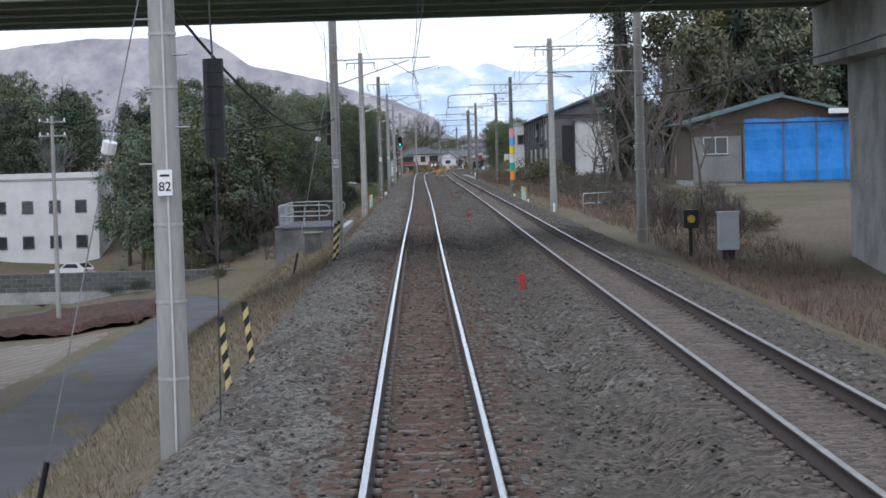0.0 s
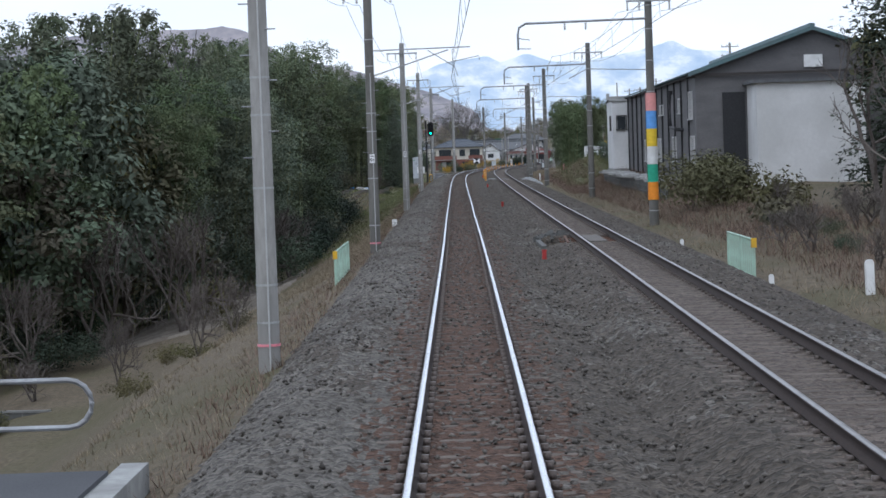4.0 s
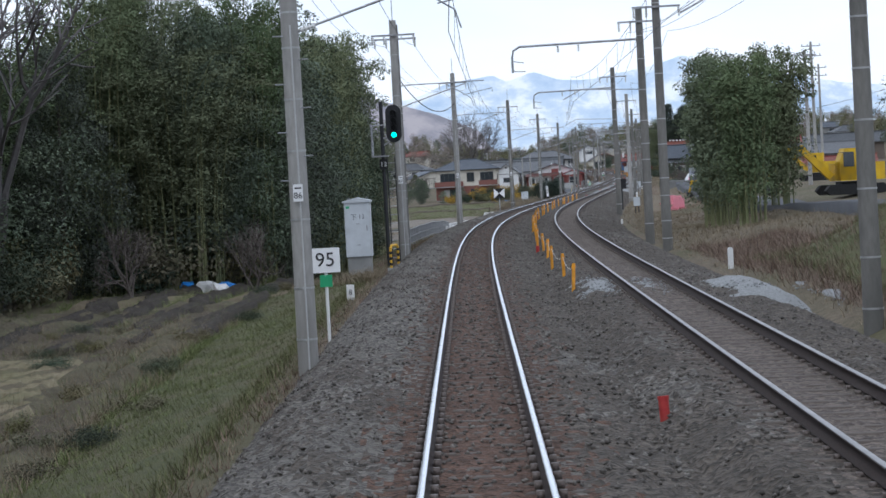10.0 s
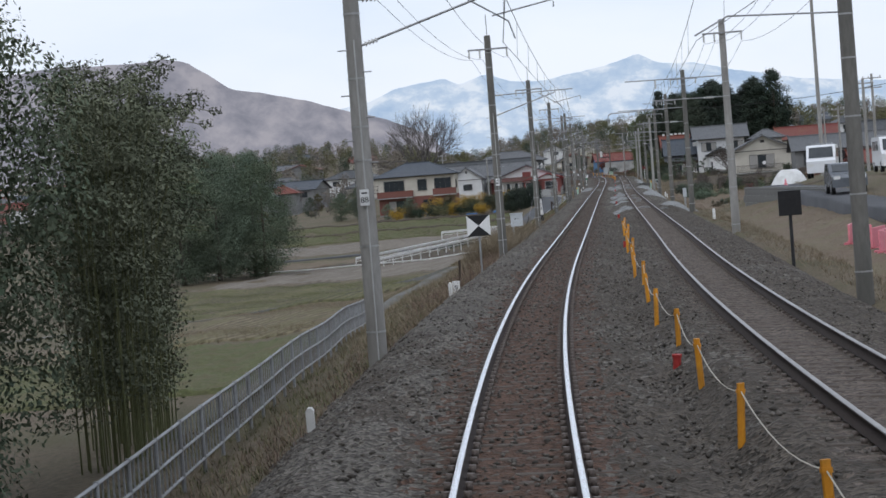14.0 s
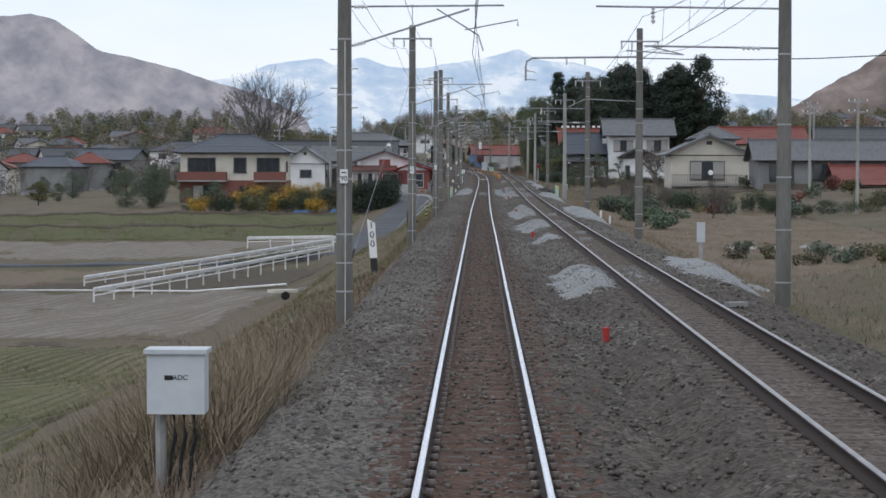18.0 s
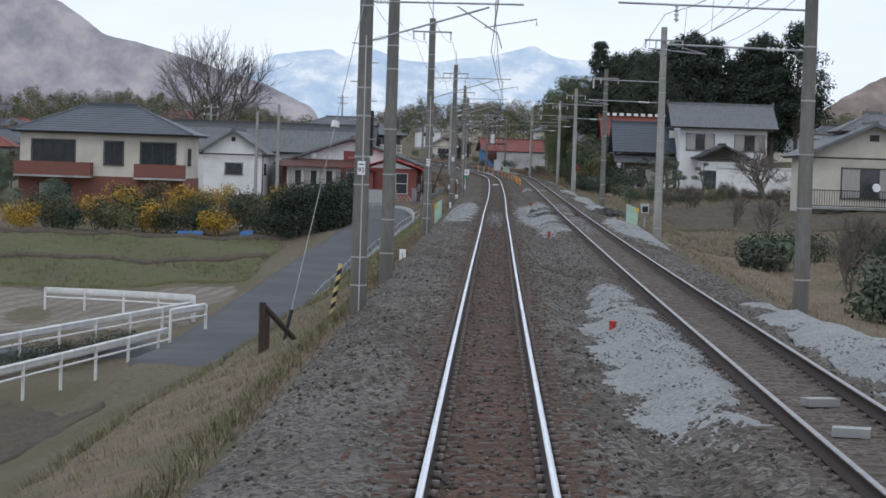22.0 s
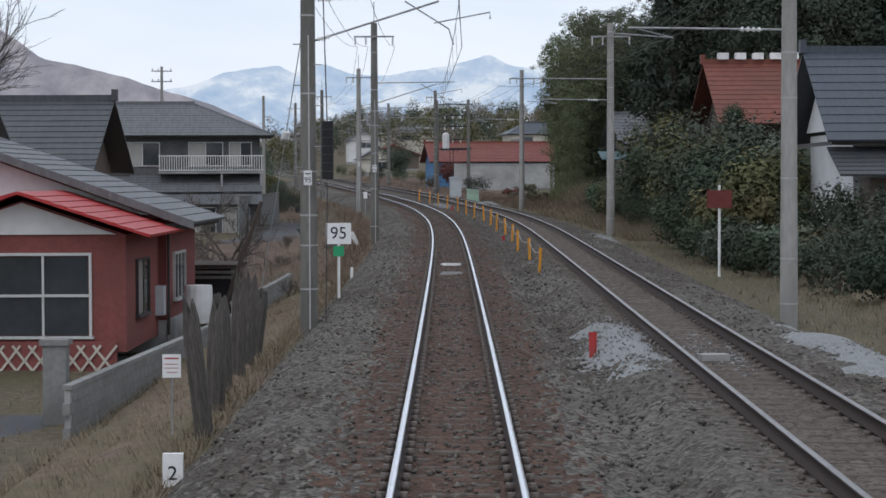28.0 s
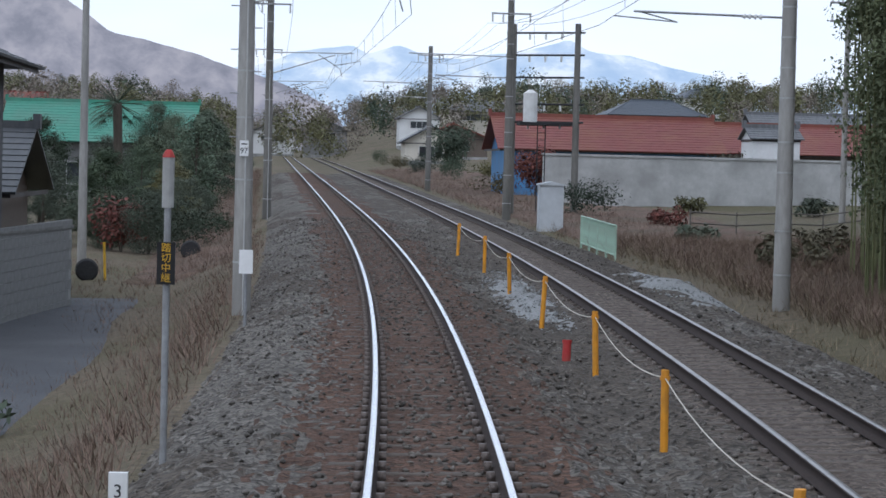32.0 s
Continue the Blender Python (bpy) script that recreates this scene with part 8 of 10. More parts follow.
tube_frame(-6.7, .2, -6.7, 11.8, -.5)
tube_frame(-6.7, .2, -4.3, .2, -.5)
tube_frame(-6.7, 11.8, -4.0, 11.8, -.5)
for k in range(1, 12):
    part("mesh_bar", Geo().tube([(-6.7, k, -.5), (-6.7, k, .5)], .015, n=5), GALV, t)
t = thing("guard_railing", M(115, 8.2, -.5), "bent steel tube railing beside the second track", "railing")
tube_frame(0, 0, 1.8, 3, 0)
tube_frame(1.9, 3.2, 3.4, 5.5, 0)


def block_wall(name, s0, l0, s1, l1, z0, courses, label, bw=.39, bh=.19, material=None, cap=True):
    """A wall of concrete blocks laid in bond, each a piece of its own."""
    n = int(math.hypot(s1 - s0, l1 - l0) / (bw + .012))
    t = thing(name, Matrix.Identity(4), label, "wall", "block walls")
    me = mesh_from("block", Geo().box(-bw / 2, bw / 2, -.06, .06, 0, bh), material or BLOCK)
    core = Geo()
    a, b = P(s0, l0, z0), P(s1, l1, z0)
    ang = math.atan2(b.y - a.y, b.x - a.x)
    for c in range(courses):
        for k in range(n):
            u = (k + .5 * (c % 2)) / n
            if u > 1:
                continue
            o = new("block", me)
            o.matrix_basis = Matrix.Translation(a.lerp(b, u) + Vector((0, 0, c * (bh + .012)))) @ Matrix.Rotation(ang, 4, 'Z')
            o.parent = t
    m = Matrix.Translation(a) @ Matrix.Rotation(ang, 4, 'Z')
    L = (b - a).length
    part("mortar_core", core.box(-.1, L, -.045, .045, -.9, courses * (bh + .012) - .01, m), CONCRETE, t)
    if cap:
        part("coping", Geo().box(-.12, L + .1, -.08, .08, courses * (bh + .012), courses * (bh + .012) + .07, m), BLOCK, t)
    return t


block_wall("block_wall", 709.6, -6.2, 728, -5.3, -2.05, 6, "low grey concrete block wall round the red house's yard")
block_wall("block_wall", 728.2, -5.3, 744, -5.0, -1.85, 6, "grey concrete block wall beside the low shed")
block_wall("block_wall", 705.8, -12.9, 706, -8.6, -1.4, 5, "pale block garden wall in front of the red house", material=PALE_CONCRETE)
block_wall("block_wall", 204, 10.0, 249, 10.0, -.45, 4, "dark block retaining wall below the workshop", bw=.8, bh=.28, material=STONEWALL)
block_wall("block_wall", 466, 9.8, 441, 12.6, -.75, 4, "stained concrete retaining wall of the car park", bw=1.0, bh=.4, material=OLD_CONCRETE)
block_wall("block_wall", 818, -10.8, 838, -7.95, -2.2, 10, "grey block wall below the houses", bw=.6, bh=.25, material=GREY_WALL)
block_wall("block_wall", 166.5, -13.5, 168.5, -33, -6.6, 4, "dark stone retaining wall beyond the bend of the lane", bw=.8, bh=.32, material=STONEWALL)
t = thing("gate_post", M(712.5, -6.9, -1.5), "square concrete gate post with a flat cap", "gate post", "gate posts")
part("shaft", Geo().box(-.2, .2, -.2, .2, -.4, 1.15), BLOCK, t)
part("cap", Geo().box(-.25, .25, -.25, .25, 1.15, 1.25), BLOCK, t)
copy_thing(t, M(708, -8.4, -1.6))
# rubble on the workshop's retaining wall
rg = np.random.RandomState(9)
t = thing("rubble_row", Matrix.Identity(4), "row of broken pale slabs along the wall top", "rubble")
for k in range(46):
    s = 206 + k * .95
    m = M(s, 10.1 + rg.uniform(-.3, .5), .8) @ pose(0, 0, 0, rg.uniform(-8, 8), rg.uniform(-8, 8), rg.uniform(0, 360))
    part("slab", Geo().box(-.5, .5, -.35, .35, -.06, .07, m), CONCRETE, t)
g_bag = np.random.RandomState(4)
for k, (ds, dl, r, m) in enumerate(((0, 0, .5, WHITE), (.5, .7, .42, TARP), (-.6, .6, .4, WHITE), (.3, -.7, .35, TARP))):
    bm = bmesh.new()
    bmesh.ops.create_icosphere(bm, subdivisions=2, radius=r)
    for v in bm.verts:
        v.co *= g_bag.uniform(.8, 1.15)
        v.co.z *= .6
    me = bpy.data.meshes.new("rubbish_bag")
    bm.to_mesh(me)
    bm.free()
    me.materials.append(m)
    o = tagged(new("rubbish_bag", me), "crumpled %s plastic bag lying in the vegetable plot" % ("blue" if m is TARP else "white"), "bag", group="rubbish bags")
    o.matrix_basis = M(316 + ds, -10 + dl, gz(316 + ds, -10 + dl) + .2)
# weathered old posts beside the red house
TIMBER = mat("rotten_dark_timber", (0.05, 0.045, 0.04), (0.15, 0.135, 0.12), 9, .95, .6, dirt=(0.03, 0.028, 0.025), dscale=2, stretch=(5, 5, .5))
for k, (s, l, hh_, wd) in enumerate(((702.6, -3.25, 1.9, .11), (706.2, -3.5, 1.75, .12), (709.0, -3.62, 1.65, .1), (711.5, -3.66, 1.9, .13), (713.6, -3.72, 1.8, .14), (715.4, -3.72, 1.4, .1))):
    top = [(wd, -.5), (wd * .9, hh_ * .82), (wd * .45, hh_ * .97), (0, hh_ * .86), (-wd * .5, hh_), (-wd, hh_ * .75), (-wd * 1.05, -.5)]
    o = tagged(new("old_timber_post", mesh_from("old_timber_post", Geo().prism(top, -.09, .09, "y"), TIMBER)), "weathered split timber post on the embankment", "post", group="old timber posts")
    o.matrix_basis = M(s, l, gz(s, l)) @ pose(0, 0, 0, rg.uniform(-4, 4), (-6, 3, -2, 2, 4, 9)[k], rg.uniform(-25, 25))
t = thing("garden_shed", M(735, -6.9, -1.35), "low black open shed with a slatted flat roof", "shed")
# solid black block: the open shed's shaded inside put into the colour
part("wall", Geo().box(-.9, .9, 0, 2.5, 0, 1.3), BLACK, t)
part("roof", Geo().box(-1.1, 1.1, -.3, 2.7, 1.3, 1.38), WOOD_DARK, t)
for k in range(3):
    part("slat", Geo().box(-1.1, 1.1, -.32 + .02 * k, -.28 + .02 * k, 1.0 + .14 * k, 1.08 + .14 * k), WOOD_OLD, t)
t = thing("water_tank", M(728.5, -6.2, -1.2), "pale plastic tank on the house's corner", "tank")
part("tank", Geo().tube([(0, 0, .1), (0, 0, .2), (0, 0, .95), (0, 0, 1.02)], .38, .34, n=16), WHITE, t)
part("pipe", Geo().tube([(-.1, -.3, .1), (-.1, -.3, -.5)], .03, n=6), GALV, t)
t = thing("leaning_pole", M(731, -5.9, -1.2) @ pose(0, 0, 0, -18, 18, 0), "dark leaning pole at the corner of the red house", "pole")
part("shaft", Geo().tube([(0, 0, -.3), (0, 0, 3.3)], .07, .05, n=8), WOOD_DARK, t)
t = thing("track_buffer_frame", M(566.5, -4.6, -1.5), "rusty dark steel frame like a small buffer stop on the slope", "frame")
part("upright", Geo().box(-.06, .06, -.06, .06, -.6, 1.25), WOOD_DARK, t)
part("upright", Geo().box(-.06, .06, .9, 1.02, -.6, 1.0), WOOD_DARK, t)
part("brace", Geo().tube([(0, 0, 1.2), (.9, .5, .2)], .06, n=6), WOOD_DARK, t)
part("beam", Geo().box(-.1, 1.1, .4, .6, .05, .25), WOOD_DARK, t)
# open culverts under the second track
RUST_STEEL = mat("rusty_steel", (0.09, 0.05, 0.035), (0.2, 0.1, 0.065), 12, 0.85, 0.3, dirt=(0.12, 0.08, 0.06))


def culvert(s0, s1, l0, label):
    t = thing("track_culvert", M((s0 + s1) / 2, 0, -.2), label, "culvert")
    h = (s1 - s0) / 2
    g = float(gap(s0))
    z = float(rise(s0))
    # black sheet: the shade inside the pit put into the floor's colour
    part("pit_floor", Geo().box(l0, g + .5, -h, h, z - .72, z - .68), BLACK, t)
    part("rim", Geo().box(l0 - .14, l0, -h, h, z - .7, z - .06), STONEWALL, t)
    part("rim", Geo().box(l0, g + .5, h, h + .14, z - .7, z - .06), STONEWALL, t)
    for k in range(12):
        y = -h + (k + .5) * 2 * h / 12
        part("slat", Geo().box(l0 + .55, g + HALF + .3, y - .07, y + .07, z - .13, z - .03), RUST_STEEL, t)
    part("plank", Geo().box(g - .28, g + .22, -h, h, z - .02, z + .04), WOOD_OLD, t, "weathered walkway plank between the rails")
    part("guard_angle", Geo().tube([(l0 + .6, -h, z + .0), (l0 + .75, h, z + .0)], .05, n=6), RUST_STEEL, t)
    return t
culvert(634.5, 641.5, 2.1, "open culvert with rusty slats and a plank under the track")
culvert(158, 163, 2.35, "small open culvert with rusty slats under the second track")


def rubble_heap(s, l, w, h, material, label, seed, name="stone_heap"):
    rng = np.random.RandomState(seed)
    g = Geo()
    for k in range(70):
        a, r = rng.uniform(0, 6.28), w * math.sqrt(rng.rand())
        c = Vector((r * math.cos(a), r * math.sin(a), max(0, h * (1 - r / w)) * rng.rand()))
        m = Matrix.Translation(c) @ pose(0, 0, 0, *rng.uniform(0, 360, 3))
        e = rng.uniform(.06, .16)
        g.box(-e, e, -e * .8, e * .8, -e * .6, e * .6, m)
    ob = tagged(new(name, mesh_from(name, g, material)), label, "stone heap", kind="stuff")
    ob.matrix_basis = M(s, l, -.15)
rubble_heap(643.6, 2.7, .8, .3, STONEWALL, "heap of dark stones beside the culvert", 1)
rubble_heap(645, 6.0, 1.1, .3, STONEWALL, "heap of dark stones beside the second track", 2)
rubble_heap(163.6, 2.9, .7, .2, STONEWALL, "heap of dark stones beside the small culvert", 3)
# loose concrete pieces in the second track
for s, dl in ((507, 0), (515, .2), (545, 0), (548, .1), (468, 1.1), (705, -.1)):
    o = tagged(new("concrete_slab", mesh_from("concrete_slab", Geo().box(-.2, .2, -.12, .12, -.05, .045), CONCRETE)), "loose pale concrete slab lying in the ballast", "slab", group="loose slabs")
    o.matrix_basis = M(s, float(gap(s)) + dl if dl > -1 else 4.0 + dl, float(rise(s)) - .13, random.Random(int(s)).uniform(-20, 20))
for k in range(2):
    o = tagged(new("track_device", mesh_from("track_device", Geo().box(-.3, .3, -.12, .12, -.02, .1).box(-.26, .26, -.08, .08, .1, .13), WHITE if k else CONCRETE)), "flat pale track device fixed between the rails", "track device", group="track devices")
    o.matrix_basis = M(733.5 + 5.1 * k, 0, -.25)


# ---- vehicles ----
def car(s, l, turn, paint, label, van=False, z=None):
    t = thing("van" if van else "car", M(s, l, gz(s, l) + .12 if z is None else z, turn), label, "van" if van else "car", "parked vehicles")
    L, Wd = (4.6, 1.7) if van else (4.1, 1.65)
    if van:
        prof = [(0, .35), (L, .35), (L, 1.0), (L - .25, 1.15), (L - .75, 1.85), (L - 1.0, 1.95), (.15, 1.95), (0, 1.7)]
    else:
        prof = [(0, .35), (L, .35), (L, .75), (L - .2, .85), (L - 1.15, .98), (L - 1.9, 1.45), (.9, 1.48), (.25, 1.0), (0, .9)]
    body = part("body", Geo().prism([(y, zz) for y, zz in prof], -Wd / 2, Wd / 2, "x"), paint, t)
    if van:
        part("windscreen", Geo().add([(-.72, L - .3, 1.2), (.72, L - .3, 1.2), (.68, L - .72, 1.82), (-.68, L - .72, 1.82), (-.72, L - .27, 1.2), (.72, L - .27, 1.2), (.68, L - .69, 1.82), (-.68, L - .69, 1.82)], [(0, 1, 2, 3), (7, 6, 5, 4), (0, 4, 5, 1), (1, 5, 6, 2), (2, 6, 7, 3), (3, 7, 4, 0)]), PANE, t)
        part("rear_window", Geo().box(-.7, .7, -.01, .05, 1.15, 1.7), PANE, t)
        for x in (-Wd / 2, Wd / 2):
            part("side_window", Geo().box(x - .012, x + .012, .5, 1.7, 1.2, 1.72), PANE, t)
            part("side_window", Geo().box(x - .012, x + .012, 1.85, 3.1, 1.2, 1.72), PANE, t)
        part("roof_rack", Geo().box(-.6, -.55, .5, 3, 2.0, 2.05).box(.55, .6, .5, 3, 2.0, 2.05).box(-.6, .6, .6, .65, 2.0, 2.05).box(-.6, .6, 2.5, 2.55, 2.0, 2.05), GALV, t)
    else:
        part("windscreen", Geo().box(-.66, .66, -.02, .02, -.3, .3, Matrix.Translation((0, L - 1.52, 1.22)) @ Matrix.Rotation(radians(58), 4, 'X')), PANE, t)
        part("rear_window", Geo().box(-.62, .62, -.02, .02, -.32, .32, Matrix.Translation((0, .56, 1.26)) @ Matrix.Rotation(radians(-54), 4, 'X')), PANE, t)
        for x in (-Wd / 2, Wd / 2):
            part("side_window", Geo().prism([(.75, 1.05), (L - 1.5, 1.05), (L - 2.0, 1.4), (1.0, 1.4)], x - .012, x + .012, "x"), PANE, t)
    for y in (.75, L - .8):
        for x in (-Wd / 2 + .08, Wd / 2 - .08):
            wh = part("wheel", Geo().tube([(x - .09, y, .3), (x + .09, y, .3)], .3, n=16), RUBBER, t)
            part("rim", Geo().tube([(x - .1, y, .3), (x + .1, y, .3)], .18, n=12), GALV, wh)
    for x in (-.6, .6):
        part("tail_lamp", Geo().box(x - .1, x + .1, -.015, .03, .75, .95), RED, t)
        part("headlight", Geo().box(x - .15, x + .15, L - .04, L + .012, .7, .85), WHITE, t)
    part("bumper", Geo().box(-Wd / 2 + .03, Wd / 2 - .03, -.06, .1, .32, .55).box(-Wd / 2 + .03, Wd / 2 - .03, L - .1, L + .06, .32, .55), paint, t)
    part("number_plate_bar", Geo().box(-.16, .16, -.075, -.06, .5, .62), WHITE, t)
    return t


car(468, 14.8, 172, CAR_WHITE, "white van with a roof rack parked on bare ground", True)
car(460, 17.6, 180, CAR_WHITE, "white van parked beside another van", True)
car(441, 13.0, 180, CAR_DARK, "dark slate saloon car parked facing the line")
car(290, 18.6, 84, CAR_SILVER, "silver car parked on the raised road")
car(205, -30, 60, CAR_WHITE, "small white car by the white block")


def digger(s, l, turn, k, label):
    t = thing("excavator", M(s, l, gz(s, l), turn), label, "excavator", "diggers")
    for x in (-.9, .9):
        part("crawler", Geo().prism([(-1.5, .1), (1.5, .1), (1.75, .35), (1.5, .65), (-1.5, .65), (-1.75, .35)], x - .25, x + .25, "x"), RUBBER, t)
    part("undercarriage", Geo().box(-.6, .6, -.7, .7, .35, .8), DARK_STEEL, t)
    part("house", Geo().box(-1.1, 1.1, -1.6, .9, .85, 1.8), DIGGER_YELLOW, t)
    part("cab", Geo().prism([(-.5, .9), (.9, .9), (.9, 1.9), (.6, 2.6), (-.5, 2.6)], -1.1, -.15, "x"), DIGGER_YELLOW, t)
    part("cab_window", Geo().box(-1.11, -.14, .1, .7, 1.6, 2.4), PANE, t)
    part("boom", Geo().prism([(.9, 1.2), (2.6, 2.9), (4.0, 2.7), (4.1, 2.45), (2.7, 2.5), (1.2, .95)], .1, .4, "x"), DIGGER_YELLOW, t)
    part("arm", Geo().prism([(3.7, 2.9), (4.1, 2.8), (4.6, 1.0), (4.4, .95)], .12, .38, "x"), DIGGER_YELLOW, t)
    part("bucket", Geo().prism([(4.2, 1.0), (4.7, 1.0), (4.8, .4), (4.3, .2), (4.0, .5)], -.15, .65, "x"), DARK_STEEL, t)
    t.scale = (k, k, k)
    return t


digger(352, 18.6, 100, .95, "yellow excavator with folded arm on the building site")
digger(396, 13.2, 60, .45, "small yellow digger on bare ground")
digger(400, 21, 80, .8, "yellow excavator farther off on the building site")
dm = thing("storage_dome", G(478, 13.4), "low white plastic storage dome on the bank", "dome")
part("cover", Geo().tube([(0, 0, 0), (0, 0, .45), (0, 0, .8), (0, 0, 1.0)], 1.25, .5, n=20), WHITE, dm, smooth=True)
part("hem", Geo().tube([(0, 0, -.1), (0, 0, .06)], 1.3, n=20), BOX_GREY, dm)
tc_ = thing("traffic_cone", G(471, 12.6), "pink traffic cone on the wall's top", "cone")
part("cone", Geo().tube([(0, 0, .05), (0, 0, .65)], .16, .03, n=12), PINK, tc_)
part("base", Geo().box(-.2, .2, -.2, .2, 0, .05), PINK, tc_)
# pink barrier panels along the site
for k in range(13):
    u = k / 12
    s, l = 406 - 27 * u, 9.7 + .9 * u + .25 * math.sin(k)
    t = thing("site_barrier", M(s, l, gz(s, l), 80 + 12 * math.sin(k * 2)), "pink plastic site barrier panel", "barrier", "pink site barriers")
    part("panel", Geo().box(-1.0, 1.0, -.03, .03, .15, .75), PINK, t)
    part("foot", Geo().box(-.8, -.6, -.2, .2, 0, .15), PINK, t)
    part("foot", Geo().box(.6, .8, -.2, .2, 0, .15), PINK, t)
t = thing("tarpaulin_heap", G(345, -12.5), "crumpled pale blue tarpaulin over a heap", "tarpaulin")
g = Geo()
rg2 = np.random.RandomState(4)
hh = rg2.uniform(.25, .75, (7, 5))
hh[0] = hh[-1] = 0
hh[:, 0] = hh[:, -1] = 0
for i in range(6):
    for j in range(4):
        g.add([(-1.2 + .4 * (i + a), -.8 + .4 * (j + b), hh[i + a, j + b]) for a, b in ((0, 0), (1, 0), (1, 1), (0, 1))], [(0, 1, 2, 3)])
part("sheet", g, mat("pale_blue_sheet", (0.35, 0.5, 0.58), (0.6, 0.68, 0.72), 3, .5, .3), t)
# straw-coloured debris and a wheelbarrow-like cart by the fields
t = thing("hand_cart", G(536, -9.6, 30), "old hand cart with a single rubber wheel by the field", "cart")
part("tray", Geo().box(-.9, .5, -.3, .3, .35, .5), CREAM, t)
part("wheel", Geo().tube([(-.2, -.35, .2), (-.2, -.25, .2)], .22, n=14), RUBBER, t)
part("handle", Geo().tube([(.5, -.25, .45), (1.2, -.25, .6)], .025, n=6).tube([(.5, .25, .45), (1.2, .25, .6)], .025, n=6), GALV, t)

# ---- right-hand trees, groves, shrubs ----
ivy = thing("ivy_covered_trunk", G(173, 15.5), "tall trunk thickly covered in dark ivy", "tree")
part("trunk", Geo().tube([(0, 0, -.5), (.1, 0, 6), (0, .1, 13)], .5, .25, n=10), BARK, ivy, smooth=True)
rng = np.random.RandomState(31)
o = new("ivy", crown_mesh("ivy", rng, [(rng.uniform(-.55, .55), rng.uniform(-.55, .55), z, .85 + .5 * math.exp(-z / 2.5) + .12 * rng.rand()) for z in np.arange(.2, 13.5, .22)], 210, .08, LEAF_EDGE, 1.0))
o.parent = ivy
ivy.scale = (1.75, 1.75, 1.05)
bt2 = bare_tree(G(150, 13.2), 41, 9.5, "bare deciduous tree beside the second track", 5, group="bare trees", spread=.55)
for s, l, k in ((156, 15.5, 1.15), (158, 17.5, 1.0), (166, 16.5, 1.1), (152, 16, .8), (146, 12, .55), (160, 12.2, .6), (170, 14, .75), (150, 18.5, .7), (171, 17.5, 1.3), (174, 20, 1.35), (171.5, 22, 1.3), (175, 25, 1.35), (172, 28, 1.4), (140, 13.2, .5), (128, 12.5, .4), (168, 18.5, 1.0)):
    again(bt2, G(s, l, rnd.uniform(0, 360)), k)
for i in range(26):
    again(ev[rnd.choice((0, 3, 0))], G(rnd.uniform(172, 200), rnd.uniform(23.5, 60), rnd.uniform(0, 360)), rnd.uniform(.95, 1.2), rnd.uniform(1.0, 1.35))
for i in range(18):
    again(ev[(0, 3, 2)[i % 3]], G(rnd.uniform(173, 192), rnd.uniform(19, 44), rnd.uniform(0, 360)), rnd.uniform(1.1, 1.4), rnd.uniform(1.3, 1.7))
for s, l, w, h in ((188, 9.6, 2.8, 2.6), (192, 10.8, 2.4, 2.2), (184.5, 10.6, 2.4, 2.0), (166, 10, 1.8, 1.3), (172, 11, 2.0, 1.6), (262, 11.6, 2.2, 2.0), (266, 13.4, 2.4, 2.4)):
    bush(G(s, l), int(s), w, h, LEAF_OLIVE if s < 200 else LEAF_DARK, "rounded evergreen shrub beside the line", clumps=26, per=120, size=.09, group="shrubs")
bam = bamboo(G(338, 11), 51, 7.4, 3.6, "feathery bamboo clump beside the second track", 26, 150, .075, "bamboo clumps")
for s, l, k in ((332, 10.4, .95), (346, 12.4, .95), (352, 11.6, .9), (356, 13.5, .8), (327, 11.2, .9), (341, 14, 1.0)):
    again(bam, G(s, l, rnd.uniform(0, 360)), k)
for s, l, k in ((268, 15.5, .45), (420, 30, .8), (428, 34, .8), (440, 38, .9)):
    again(ev[0], G(s, l, rnd.uniform(0, 360)), k)
for k in range(12):
    again(und[(0, 1, 2)[k % 3]], G(774 + 1.7 * k, 8.9 + .8 * (k % 3), 70 * k), .6 + .15 * (k % 3), .65 + .2 * (k % 2))
# the dark grove behind the white house
gr = [cedar(G(800, 14, 0), 61, 16, 6.5, "tall dark cedar in the grove", group="cedar grove", n=90),
      broadleaf(G(806, 22), 62, 15.5, 8.5, LEAF_CEDAR, "broad dark evergreen in the grove", 90, 60, .18, group="cedar grove"),
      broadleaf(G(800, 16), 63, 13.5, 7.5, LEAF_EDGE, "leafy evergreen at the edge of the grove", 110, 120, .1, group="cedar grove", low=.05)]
for i in range(96):
    s = rnd.uniform(784, 880)
    l = rnd.uniform(13 + max(0, 800 - s) * .6, 44)
    if l < np.interp(s, [800, 820, 840, 860, 880], [8, 12, 17, 22, 27]):
        continue
    if s < 814 and l < 18 or l > 37.5:
        continue
    edge = 1 if 17 < l < 36 else .8
    again(gr[2 if l < 21 else 1 if i % 4 else 0], G(s, l, rnd.uniform(0, 360)), rnd.uniform(.85, 1.12), edge * rnd.uniform(.9, 1.12) * (1 if i % 4 else .9))
for i in range(12):
    again(gr[1 if i % 3 else 0], G(818 + 4 * (i % 6), 24 + 1.6 * i + (i % 2) * 2, 40 * i), 1.0, .92 + .05 * (i % 3))
for s, l, k in ((840, 18.5, .95), (780, 11.5, .3), (775, 10.4, .3), (770, 12.4, .36), (803, 15.6, .6)):
    again(gr[2], G(s, l, rnd.uniform(0, 360)), k, k * 1.05)
